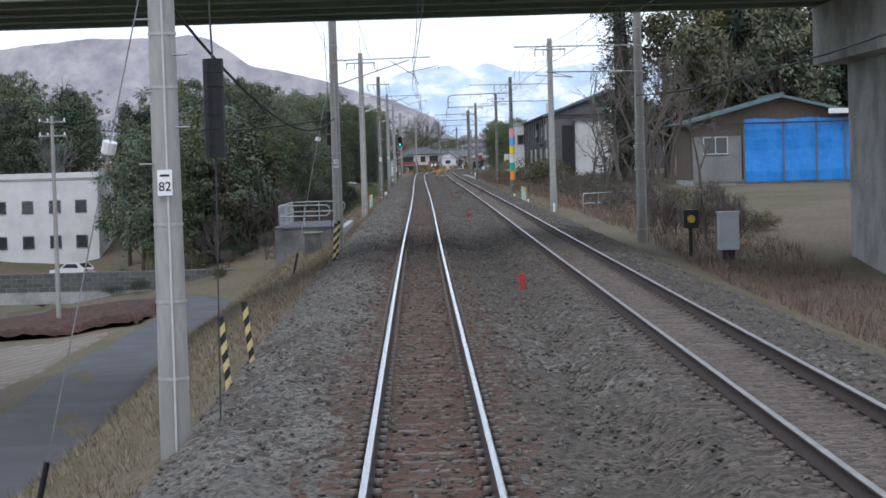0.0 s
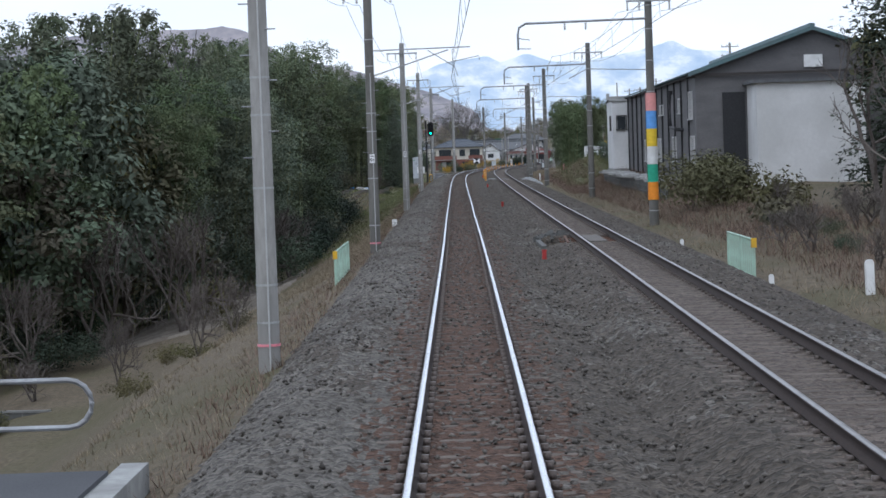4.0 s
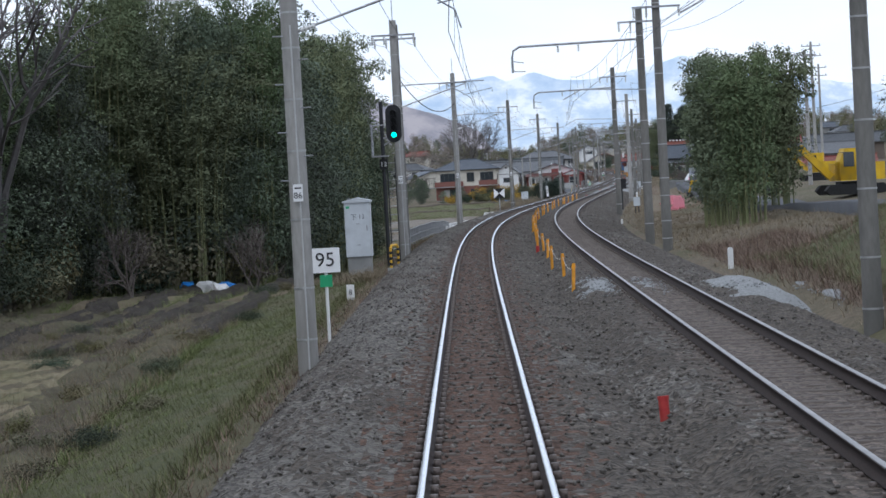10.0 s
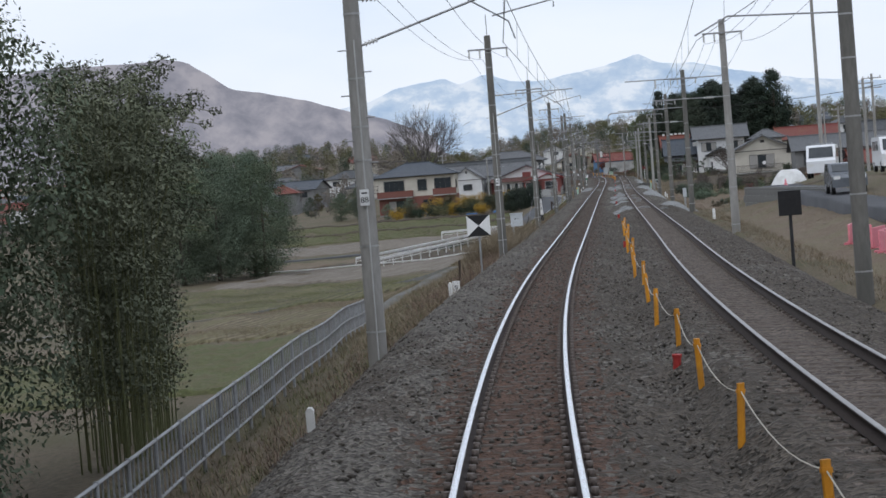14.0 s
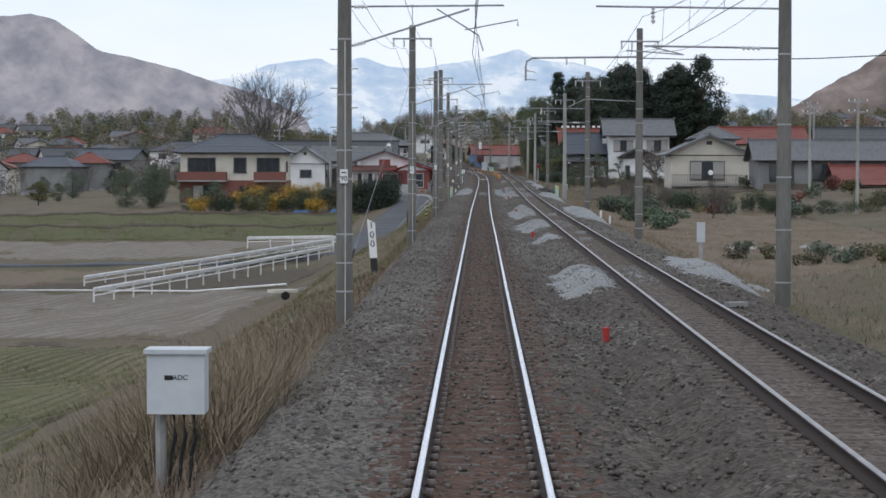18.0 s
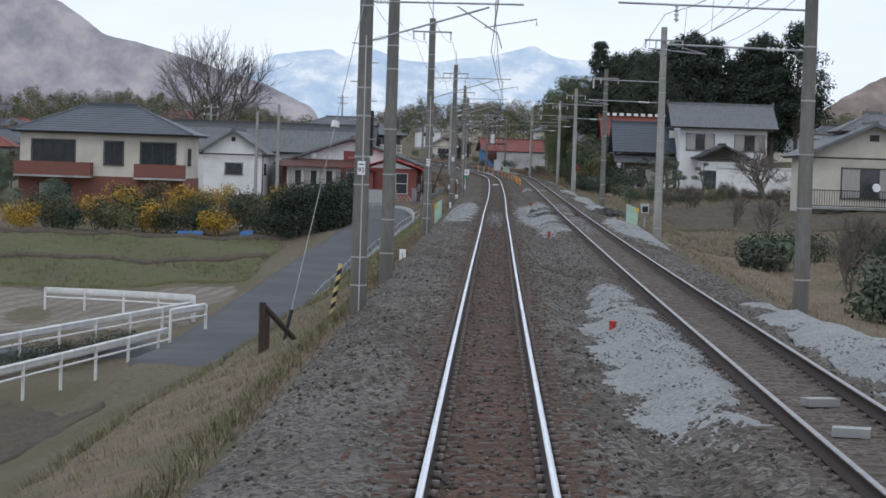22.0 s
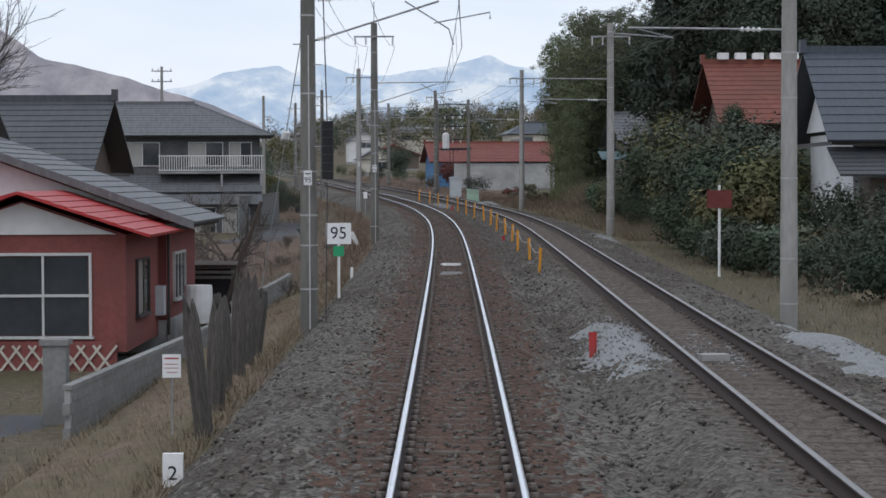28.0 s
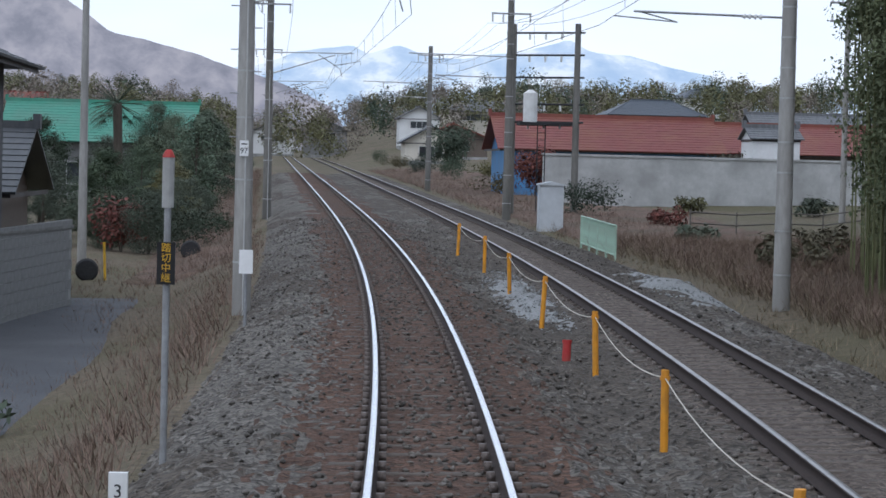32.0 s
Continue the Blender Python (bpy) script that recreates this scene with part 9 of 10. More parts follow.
for s, l, k in ((822, 12.0, .95), (827, 14, 1.1), (833, 15.6, 1.15), (820, 10.8, .7), (826, 11.2, .85), (832, 12.6, 1.0), (836, 14.5, 1.15)):
    again(fine[1], G(s, l, rnd.uniform(0, 360)), k * .85, k)
for s, l, w, h, m in ((744, 9.0, 2.2, 1.5, LEAF_DARK), (748, 9.4, 2.6, 2.4, LEAF_OLIVE), (750, 11, 3.2, 3.6, LEAF_OLIVE), (753, 9.6, 3.0, 2.8, LEAF_EDGE), (757, 10.6, 3.6, 4.0, LEAF_EDGE), (761, 10, 3.6, 4.2, LEAF_EDGE), (764, 11.6, 3.8, 5.0, LEAF_DARK), (768, 10.6, 3.6, 4.4, LEAF_OLIVE), (756, 13, 3.6, 4.2, LEAF_DARK), (775, 10.3, 3.6, 4.4, LEAF_EDGE), (781, 10.8, 3.8, 4.8, LEAF_DARK), (787, 11.4, 3.6, 4.6, LEAF_OLIVE), (740, 9.8, 1.8, 1.5, LEAF_DARK), (784, 9.0, 2.4, 1.8, LEAF_OLIVE), (788, 8.8, 2.2, 1.6, LEAF_DARK), (736, 10.2, 1.8, 1.3, LEAF_OLIVE)):
    bush(G(s, l), int(s), w, h, m, "dense evergreen shrub at the foot of the grove", clumps=26, per=110, size=.1, group="shrubs")
for s, l, w, h in ((733, 9.6, 2.6, 1.5), (738, 9.0, 2.4, 1.3), (742, 8.9, 2.6, 1.4), (746, 8.6, 2.4, 1.6), (726, 10.2, 2.0, 1.2), (730, 11.2, 2.4, 1.6), (751, 8.8, 2.8, 2.2), (757, 8.8, 2.6, 2.0), (736, 12.2, 2.6, 2.2), (741, 11.4, 2.6, 2.6)):
    bush(G(s, l), int(s * 3), w, h, LEAF_EDGE, "dense dark clipped shrub in the garden beside the line", clumps=30, per=170, size=.07, group="garden shrubs")
ns_ = thing("notice_post", G(737.5, 7.6), "small dark red notice on a white post beside the track", "sign")
part("post", Geo().tube([(0, 0, -.3), (0, 0, 2.6)], .04, n=8), WHITE, ns_)
part("plate", Geo().box(-.35, .35, -.07, -.04, 1.95, 2.45), mat("dark_red_plate", (0.12, 0.025, 0.022), (0.17, 0.04, 0.035), 6, .6, .05), ns_)
stp = thing("tree_stump", G(753, 11.2), "tall pale cut tree stump", "stump")
part("stump", Geo().tube([(0, 0, -.3), (.05, 0, 1.2), (0, .05, 2.2)], .28, .2, n=10), WOOD_OLD, stp)
ib = thing("instrument_box", G(641.5, 7.9), "glazed pale instrument box on a post beside the fence", "cabinet")
part("post", Geo().tube([(0, 0, -.3), (0, 0, .8)], .05, n=8), GALV, ib)
part("box", Geo().box(-.2, .2, -.15, .15, .8, 1.25), BOX_GREY, ib)
part("pane", Geo().box(-.15, .15, -.17, -.15, .86, 1.16), PANE, ib)
part("lid", Geo().box(-.24, .24, -.19, .19, 1.25, 1.3), MINT, ib)
cone = thing("conical_conifer", G(729.6, 9.6), "small dark conical conifer in the yard", "tree")
o = new("crown", crown_mesh("crown", np.random.RandomState(8), [(.5 * (1 - z) * math.cos(k * 2.4), .5 * (1 - z) * math.sin(k * 2.4), .15 + 2.6 * z, .42 * (1.08 - z) + .06) for k, z in enumerate(np.linspace(0, 1, 30))], 240, .055, LEAF_EDGE, 1.0))
o.parent = cone
part("trunk", Geo().tube([(0, 0, -.3), (0, 0, .6)], .08, n=8), BARK, cone)
again(cone, G(735.5, 11.8), .9)
def topiary(s, l, k, seed):
    t = thing("cloud_pruned_tree", G(s, l), "cloud-pruned garden tree with rounded leaf pads", "tree", "garden trees")
    rng = np.random.RandomState(seed)
    g = Geo().tube([(0, 0, -.3), (.15, 0, .7), (-.1, .1, 1.5), (.1, 0, 2.2)], .08, .04, n=6)
    cs = []
    for i in range(6):
        z = .7 + i * .32
        x, y = rng.uniform(-.7, .7) * (1 - i / 9), rng.uniform(-.5, .5)
        g.tube([(0, 0, z - .1), (x, y, z)], .035, .02, n=5)
        cs.append((x, y, z + .1, .38 - .03 * i))
    part("trunk", g, BARK, t)
    o = new("crown", crown_mesh("crown", rng, cs, 900, .05, LEAF_DARK, .55))
    o.parent = t
    t.scale = (k * 1.3, k * 1.3, k * 1.3)
for s, l, k in ((712, 14.2, 1.2), (716, 11.6, .8), (720, 12.6, 1.0), (726, 13.5, 1.0), (709, 17, .9), (722, 16, 1.0), (729, 15.5, 1.1)):
    topiary(s, l, k, int(s))
for s, l in ((708, 11), (711, 10.4), (714, 13), (718, 10.6), (707, 14.4), (723, 11), (704, 10.6), (706, 18), (699, 12), (694, 14), (697, 17)):
    o = bush(G(s, l), int(s * 7), 1.5, 1.0, LEAF_OLIVE if int(s) % 2 else LEAF_DARK, "low clipped garden shrub", clumps=8, per=260, size=.06, group="garden shrubs")
rocks = np.random.RandomState(12)
for k in range(22):
    s, l = rocks.uniform(700, 730), rocks.uniform(9.6, 17)
    bm = bmesh.new()
    bmesh.ops.create_icosphere(bm, subdivisions=1, radius=.35)
    for v in bm.verts:
        v.co *= rocks.uniform(.7, 1.25)
        v.co.z *= .7
    me = bpy.data.meshes.new("garden_rock")
    bm.to_mesh(me)
    bm.free()
    me.materials.append(STONEWALL)
    o = tagged(new("garden_rock", me), "grey garden rock in the yard", "rock", group="garden rocks")
    o.matrix_basis = M(s, l, gz(s, l) + .1)
plum_tree = bare_tree(G(706, 21.5), 83, 5.5, "dark bare garden tree beside the white house", 4, group="bare trees", spread=.7, stems=2)
# middle right: shrubs and fruit trees before the houses
for i in range(30):
    s, l = rnd.uniform(585, 662), rnd.uniform(12, 40)
    if rnd.random() < .5:
        bush(G(s, l), i + 300, rnd.uniform(1.2, 2.4), rnd.uniform(.9, 2.0), rnd.choice((LEAF_DARK, LEAF_OLIVE, LEAF_DARK, LEAF_RED)), "garden shrub before the houses", clumps=16, per=90, size=.1, group="garden shrubs")
    else:
        again(bt[0], G(s, l, rnd.uniform(0, 360)), rnd.uniform(.35, .6))
for s, l, w, h in ((583, 10.8, 2.4, 1.5), (587, 11.7, 2.6, 1.8), (579, 12.2, 2.2, 1.3), (560, 11, 1.8, 1.2), (609, 10.4, 2.2, 1.4), (613, 11.2, 2.4, 1.6)):
    bush(G(s, l), int(s) + 5, w, h, LEAF_DARK, "dark leafy shrub beside the second track", clumps=24, per=110, size=.1, group="shrubs")
for i in range(16):
    again(und[(0, 2, 1, 2)[i % 4]], G(690 + rnd.uniform(0, 9), 10.2 + .95 * i, rnd.uniform(0, 360)), rnd.uniform(.35, .6), rnd.uniform(.35, .7))
for i in range(8):
    again(bt[0], G(rnd.uniform(662, 700), rnd.uniform(11, 22), rnd.uniform(0, 360)), rnd.uniform(.2, .45), rnd.uniform(.15, .4))
again(plum_tree, G(694, 20.5, 40), 1.0)
# dark shrubs along the fronts of the houses
for i in range(34):
    l = rnd.uniform(12, 36)
    again(und[i % 3], G(620 - (l - 14) * 1.7 + rnd.uniform(-4, 12), l, rnd.uniform(0, 360)), rnd.uniform(.4, .8), rnd.uniform(.35, .8))
# rough garden beside the second track
tufts_at = [(rnd.uniform(505, 528), rnd.uniform(10.4, 19)) for _ in range(16)]
for i, (s, l) in enumerate(tufts_at):
    bush(G(s, l), 700 + i, rnd.uniform(.8, 1.6), rnd.uniform(.4, .9), (LEAF_OLIVE, LEAF_DARK, LEAF_OLIVE)[i % 3], "low %s plant in the rough garden" % ("olive", "dark green", "olive")[i % 3], clumps=12, per=160, size=.07, group="garden plants")
rock_me = o.data.copy()
rock_me.materials[0] = CONCRETE
for k in range(24):
    r = tagged(new("field_stone", rock_me), "pale stone in a row edging the rough garden", "stone", group="row of field stones")
    s, l = 529.4 + rnd.uniform(-.8, .8), 11.6 + .26 * k + rnd.uniform(-.1, .1)
    r.matrix_basis = G(s, l, rnd.uniform(0, 360)) @ Matrix.Scale(rnd.uniform(.5, .9), 4)
for s, l, k in ((797, -48, .5), (800, -53, .5), (790, -70, .4), (780, -66, .35), (806, -60, .5), (697, -33, .25), (694, -30, .22)):
    again(fine[0], G(s, l, rnd.uniform(0, 360)), k, k * .8)
# left: hedge, yellow shrubs and the big bare tree
for k in range(9):
    u = k / 8
    hedge_shrub(G(677 - 13 * u, -10.0 - 3.6 * u), 400 + k, 1.9, 3.9 - .3 * (k % 3), LEAF_CEDAR, "tall dark clipped hedge conifer by the lane")
for k in range(16):
    u = k / 15
    c = (2, 1, 2, 0)[k % 4]
    bush(G(666.2 + 1.6 * (k % 3), -14.6 - 16 * u), 430 + k, 2.3, 1.9 + (k % 3) * .4, (LEAF_YELLOW, LEAF_OLIVE, LEAF_EDGE)[c], "garden shrub with %s leaves before the brick house" % ("yellow", "olive", "dark green")[c], clumps=26, per=120, size=.08, group="garden shrubs")
for k in range(7):
    bush(G(673.5 + .8 * (k % 2), -12.6 - 2.1 * k), 470 + k, 2.2, 3.1 + .4 * (k % 2), LEAF_YELLOW if k % 3 != 2 else LEAF_OLIVE, "tall garden shrub with yellow leaves at its top" if k % 3 != 2 else "tall olive garden shrub", clumps=26, per=120, size=.08, group="garden shrubs")
tarp = thing("ground_tarp", Matrix.Identity(4), "strip of blue tarpaulin laid along the terrace step", "tarpaulin")
for a, b in ((-15.4, -16.2), (-18.6, -20.2)):
    q = [P(s, l, gz(s, l) + z) for s, l, z in ((664.5, a, .2), (664.5, b, .18), (664.9, b, .42), (664.9, a, .45))]
    part("sheet", Geo().add(q + [v - Vector((0, 0, .04)) for v in q], [(0, 1, 2, 3), (7, 6, 5, 4), (0, 4, 5, 1), (1, 5, 6, 2), (2, 6, 7, 3), (3, 7, 4, 0)]), TARP_OLD, tarp)
for s, l, h in ((669, -29, 4), (684, -38, 5), (690, -42, 5.5), (700, -40, 6), (676, -33, 3)):
    again(fine[0], G(s, l, rnd.uniform(0, 360)), h / 10, h / 13)
zel = thing("zelkova_tree", G(851, -35.3), "great bare zelkova tree with a fan of fine twigs", "tree")
g, rz = Geo(), np.random.RandomState(71)
part("trunk", Geo().tube([(0, 0, -.4), (.1, 0, 2), (0, .1, 4.4)], .62, .42, n=10), TWIG_FAR, zel)
for k in range(11):
    a, q = k * 2.4, .25 + .6 * (k % 3) / 2
    limbs(rz, g, (0, 0, 3.4 + .12 * k), Vector((q * math.cos(a), q * math.sin(a), 1)).normalized(), 5.6, .17, 4, .3, .06, n=6, split=(3, 5))
part("bough", g, TWIG_FAR, zel)
for s, l in ((846, -33), (856, -38), (850, -30)):
    again(ev[0], G(s, l), .55)
for i in range(60):
    s, l = rnd.uniform(745, 980), -rnd.uniform(26, 90)
    again(rnd.choice((bt[1], bt[1], fine[0], ev[2])), G(s, l, rnd.uniform(0, 360)), rnd.uniform(.4, .75), rnd.uniform(.3, .55))
for s, l, k in ((876, -6.2, .38), (886, -6.4, .42), (895, -8, .5), (910, -8, .5), (925, -8.5, .6), (940, -8, .6)):
    again(ev[rnd.choice((0, 2))], G(s, l - 1.0, rnd.uniform(0, 360)), k, k * .8)
for k in range(16):
    again(fine[0] if k % 3 else und[0], G(862 + 2.6 * k, -6.3 - 1.1 * (k % 4) - rnd.uniform(0, .6), rnd.uniform(0, 360)), (.34 if k % 3 else .8), (.24 if k % 3 else .8) * rnd.uniform(.8, 1.2))
for i in range(15):
    s = 912 + 6 * i
    k = rnd.uniform(.45, .62)
    again(fine[0] if i % 3 else ev[0], G(s, -6.8 - 1.3 * (i % 3) - rnd.uniform(0, .8), rnd.uniform(0, 360)), k, k * rnd.uniform(.85, 1.15))
for k, (s, l, q, z) in enumerate(((872, -9.6, .4, .3), (876, -12.5, .45, .36), (882, -10.4, .42, .34), (888, -13.8, .5, .4), (892, -9.2, .45, .36), (880, -15.5, .5, .4), (868, -13.8, .36, .26), (900, -11.5, .5, .42))):
    again(fine[0] if k % 3 else gr[2], G(s, l, 50 * k), q, z)
bush(G(866, -8.5), 5, 1.8, 2.2, LEAF_RED, "russet leafy shrub in the garden", clumps=22, per=110, size=.09, group="garden shrubs")
ys = thing("yellow_stake", G(848.1, -7.8), "thin yellow stake standing at the end of the yard", "stake")
part("stake", Geo().tube([(0, 0, -.3), (-.06, 0, 1.15)], .04, n=8), YELLOW, ys)
part("cap", Geo().tube([(-.06, 0, 1.15), (-.062, 0, 1.2)], .045, n=8), BLACK, ys)
plum = bare_tree(G(812, -12.6), 81, 4.2, "gnarled bare fruit tree before the grey house", 4, group="bare trees", stems=2, spread=.7)
again(plum, G(817, -14.5), .8)
again(plum, G(758, -8.2), .9)
again(plum, G(752, -7.6), .7)
palm = thing("palm_tree", G(894, -10.6), "windmill palm with a shaggy trunk and fan leaves", "tree")
part("trunk", Geo().tube([(0, 0, -.4), (.1, 0, 3), (0, 0, 6)], .2, .24, n=10), BARK, palm, smooth=True)
rng = np.random.RandomState(3)
g = Geo()
for k in range(52):
    a, e = rng.uniform(0, 6.28), rng.uniform(-.9, 1.1)
    d = Vector((math.cos(a) * math.cos(e), math.sin(a) * math.cos(e), math.sin(e)))
    b = Vector((0, 0, 6))
    c = b + d * 1.25
    sd = d.cross(Vector((0, 0, 1))).normalized()
    for j in range(9):
        q = (j - 4) / 4
        tip = c + d * (.95 * (1 - .3 * abs(q))) + sd * q * .9 - Vector((0, 0, .3))
        g.add([c - sd * .02, c + sd * .02, tip], [(0, 1, 2)])
    g.tube([b, c], .018, n=4, cap=False)
part("frond", g, LEAF_DARK, palm)
for s, l, w, h, m in ((836, 11, 2.4, 1.0, LEAF_OLIVE), (846, 14, 2.0, .8, LEAF_OLIVE), (856, 12, 1.6, .7, LEAF_DARK), (870, 13.5, 1.8, .9, LEAF_RED), (905, 12, 2.6, 3.0, LEAF_RED), (884, 17, 1.6, .8, LEAF_OLIVE), (880, 22, 1.8, .9, LEAF_DARK), (968, 12.5, 4.0, 5.0, LEAF_DARK), (898, 21.6, 2.6, 2.8, LEAF_OLIVE), (812, -6.5, 1.2, .6, LEAF_DARK)):
    bush(G(s, l), int(s) + 11, w, h, m, "bush near the end of the line", clumps=24, per=100, size=.1, group="shrubs")
for k in range(22):
    s = 868 + 9 * k
    again(und[k % 3], G(s, (8.8 + (k % 4) * 2.2) if k % 2 else -(5.2 + (k % 3) * 1.3), 60 * k), .6 + .2 * (k % 3), .5 + .25 * (k % 2))
post_row([(860, 12.5), (866, 20), (872, 30)], 2.5, .9, .06, WOOD_OLD, "garden_fence", "rough wooden rail fence round a vegetable plot", (.4, .8), .03)


# ---- grass and weeds ----
def tufts(name, n, seed, where, material, label, h=(.12, .4), spread=.12):
    rng = np.random.RandomState(seed)
    s, l = where(rng, n)
    o = PA(s, l, ground_z(s, l))
    k = 5
    a = rng.uniform(0, 6.28, (n, k))
    hh = rng.uniform(h[0], h[1], (n, k)) * rng.uniform(.6, 1.2, (n, 1))
    b = np.stack([np.cos(a), np.sin(a), 0 * a], -1)
    base = o[:, None] + b * rng.uniform(0, spread, (n, k, 1))
    tip = base + b * (hh * rng.uniform(.3, 1.5, (n, k)))[..., None] + np.stack([0 * a, 0 * a, hh], -1)
    side = np.stack([-np.sin(a), np.cos(a), 0 * a], -1) * .008
    v = np.stack([base - side, base + side, tip], 2).reshape(-1, 3)
    v[:, 2] -= .03 * (np.arange(len(v)) % 3 < 2)
    ob = new(name, joined(name, v, np.arange(len(v)).reshape(-1, 3), material))
    return tagged(ob, label, "grass", kind="stuff")


def bank_left(s0, s1, l0, l1):
    return lambda rng, n: (rng.uniform(s0, s1, n), l1 + (l0 - l1) * rng.rand(n) ** 1.3)


tufts("dry_grass", 26000, 1, bank_left(10, 760, -8.5, -3.15), BLADE, "dry straw-coloured grass on the embankment slope", (.04, .16))
tufts("green_grass", 22000, 2, bank_left(200, 640, -8, -3.3), BLADE_GREEN, "green grass on the embankment slope", (.04, .13))
tufts("reddish_weeds", 8000, 3, bank_left(40, 860, -4.2, -3.05), BLADE_RED, "reddish dry weeds along the edge of the ballast", (.05, .24))
tufts("dry_weeds_right", 16000, 4, lambda rng, n: (rng.uniform(125, 870, n), 7.0 + 5.5 * rng.rand(n) ** 1.4), BLADE, "dry grass and weeds beyond the second track", (.05, .24))
tufts("red_scrub", 15000, 5, lambda rng, n: (rng.uniform(800, 852, n), 8.3 + 8.5 * rng.rand(n)), BLADE_RED, "reddish dry scrub on the bank", (.15, .6), .3)
tufts("bank_straw", 8000, 37, lambda rng, n: (rng.uniform(800, 852, n), 8.0 + 8.5 * rng.rand(n)), BLADE, "straw-coloured dead grass on the bank", (.1, .5), .3)
tufts("bank_foot_straw", 6000, 34, lambda rng, n: (rng.uniform(764, 812, n), 7.4 + 1.8 * rng.rand(n)), BLADE, "straw-coloured dead grass at the foot of the bank", (.1, .45), .25)
tufts("far_verge_weeds", 7000, 35, lambda rng, n: (rng.uniform(845, 1010, n), np.where(rng.rand(n) < .5, -3.4 - 3.5 * rng.rand(n), 7.4 + 5 * rng.rand(n))), BLADE_RED, "russet weeds on the verges far along the line", (.15, .6), .35)
tufts("lane_verge_green", 2200, 36, lambda rng, n: (rng.uniform(596, 664, n), -4.4 - 2.6 * rng.rand(n)), BLADE_FRESH, "yellowish green grass on the verge above the lane", (.06, .2), .15)
tufts("pale_reeds", 2600, 33, lambda rng, n: (rng.uniform(800, 812, n), 9.6 + 3.2 * rng.rand(n)), BLADE, "tall pale dry reeds before the old shed", (.7, 1.7), .35)
tufts("reed_clumps", 2500, 6, lambda rng, n: (rng.choice([431, 434, 437, 442, 452, 455, 458], n) + rng.normal(0, .7, n), rng.normal(-3.9, .5, n)), BLADE, "tall dry reeds on the embankment", (.5, 1.3), .25)
tufts("weedy_slope", 5000, 7, lambda rng, n: (rng.uniform(735, 860, n), -3.2 - 7 * rng.rand(n)), BLADE_RED, "dry russet weeds on the slope of the curve", (.05, .25), .2)
tufts("scrub_right", 12000, 8, lambda rng, n: (rng.uniform(20, 250, n), 8 + 5 * rng.rand(n)), BLADE_RED, "brown scrub and dead stalks beyond the second track", (.12, .5), .3)
def in_rows(q, pitch, head):
    q = np.array(q, float)

    def f(rng, n):
        u, v = rng.rand(n, 1), rng.rand(n, 1) ** 1.2
        w = (q[0] * (1 - u) + q[1] * u) * (1 - v) + (q[3] * (1 - u) + q[2] * u) * v
        c, s = math.cos(radians(head)), math.sin(radians(head))
        a = w[:, 1] * c - w[:, 0] * s
        d = np.round(a / pitch) * pitch - a + rng.normal(0, .05, n)
        return w[:, 0] - s * d, w[:, 1] + c * d
    return f


tufts("field_stubble", 9000, 9, in_rows([(419, -8.6), (437, -7.8), (457, -24), (425, -24)], .4, 14), BLADE, "rows of straw stubble on the paddy", (.1, .2), .06)
tufts("green_stubble", 26000, 20, in_rows([(441, -8.4), (518, -12.6), (530, -37), (459, -26)], .35, 9), BLADE_GREEN, "rows of green-shot stubble on the paddy", (.1, .2), .06)
tufts("road_bank_grass", 9000, 25, lambda rng, n: (rng.uniform(256, 300, n), 8.0 + 4.2 * rng.rand(n)), BLADE_GREEN, "rough green grass on the bank below the raised road", (.1, .3), .2)
tufts("road_bank_weeds", 6000, 26, lambda rng, n: (rng.uniform(240, 312, n), 7.4 + 3.2 * rng.rand(n)), BLADE_RED, "russet dead weeds on the bank below the raised road", (.12, .4), .25)
tufts("wall_verge_straw", 9000, 27, lambda rng, n: (rng.uniform(690, 745, n), -3.15 - 2.9 * rng.rand(n)), BLADE, "straw-coloured dry grass beside the red house's wall", (.08, .26), .15)
tufts("slope_straw", 3500, 28, lambda rng, n: (rng.uniform(168, 222, n), -3.3 - 2.6 * rng.rand(n)), BLADE, "bright straw on the slope below the ballast", (.08, .26), .15)
tufts("lane_bank_straw", 5000, 29, lambda rng, n: (rng.uniform(18, 112, n), -3.6 - 4.6 * rng.rand(n)), BLADE, "dry grass on the bank above the lane", (.06, .2), .15)
tufts("terrace_grass", 14000, 21, lambda rng, n: (rng.uniform(640, 664, n), -13 - 46 * rng.rand(n)), BLADE_GREEN, "rough grass on the terraces", (.12, .34), .2)
tufts("site_weeds", 9000, 22, lambda rng, n: (rng.uniform(300, 475, n), 7.6 + 6 * rng.rand(n)), BLADE, "thin dry weeds on the bare ground of the site", (.05, .22), .15)
tufts("garden_weeds", 12000, 23, lambda rng, n: (rng.uniform(600, 735, n), 8.2 + 13 * rng.rand(n)), BLADE, "dry grass and weeds in the gardens", (.08, .3), .18)
tufts("russet_slope_grass", 20000, 24, lambda rng, n: (rng.uniform(738, 806, n), -3.6 - 11 * rng.rand(n)), BLADE_RED, "matted russet dead grass on the slope", (.06, .2), .2)
tufts("garden_greens", 4500, 10, in_rows([(258, -6.2), (322, -7.4), (322, -15), (258, -14)], 1.3, 3), BLADE_FRESH, "weeds and greens in the vegetable plot", (.1, .4), .2)
tufts("plot_straw", 4200, 30, in_rows([(256, -6.6), (300, -7.2), (300, -13), (256, -12)], .9, 3), BLADE, "withered straw-coloured stalks in the vegetable plot", (.15, .5), .2)
tufts("cabinet_weeds", 900, 31, lambda rng, n: (rng.uniform(308, 313.4, n), -3.5 - 1.5 * rng.rand(n)), BLADE, "dry weeds round the relay cabinet", (.15, .45), .2)
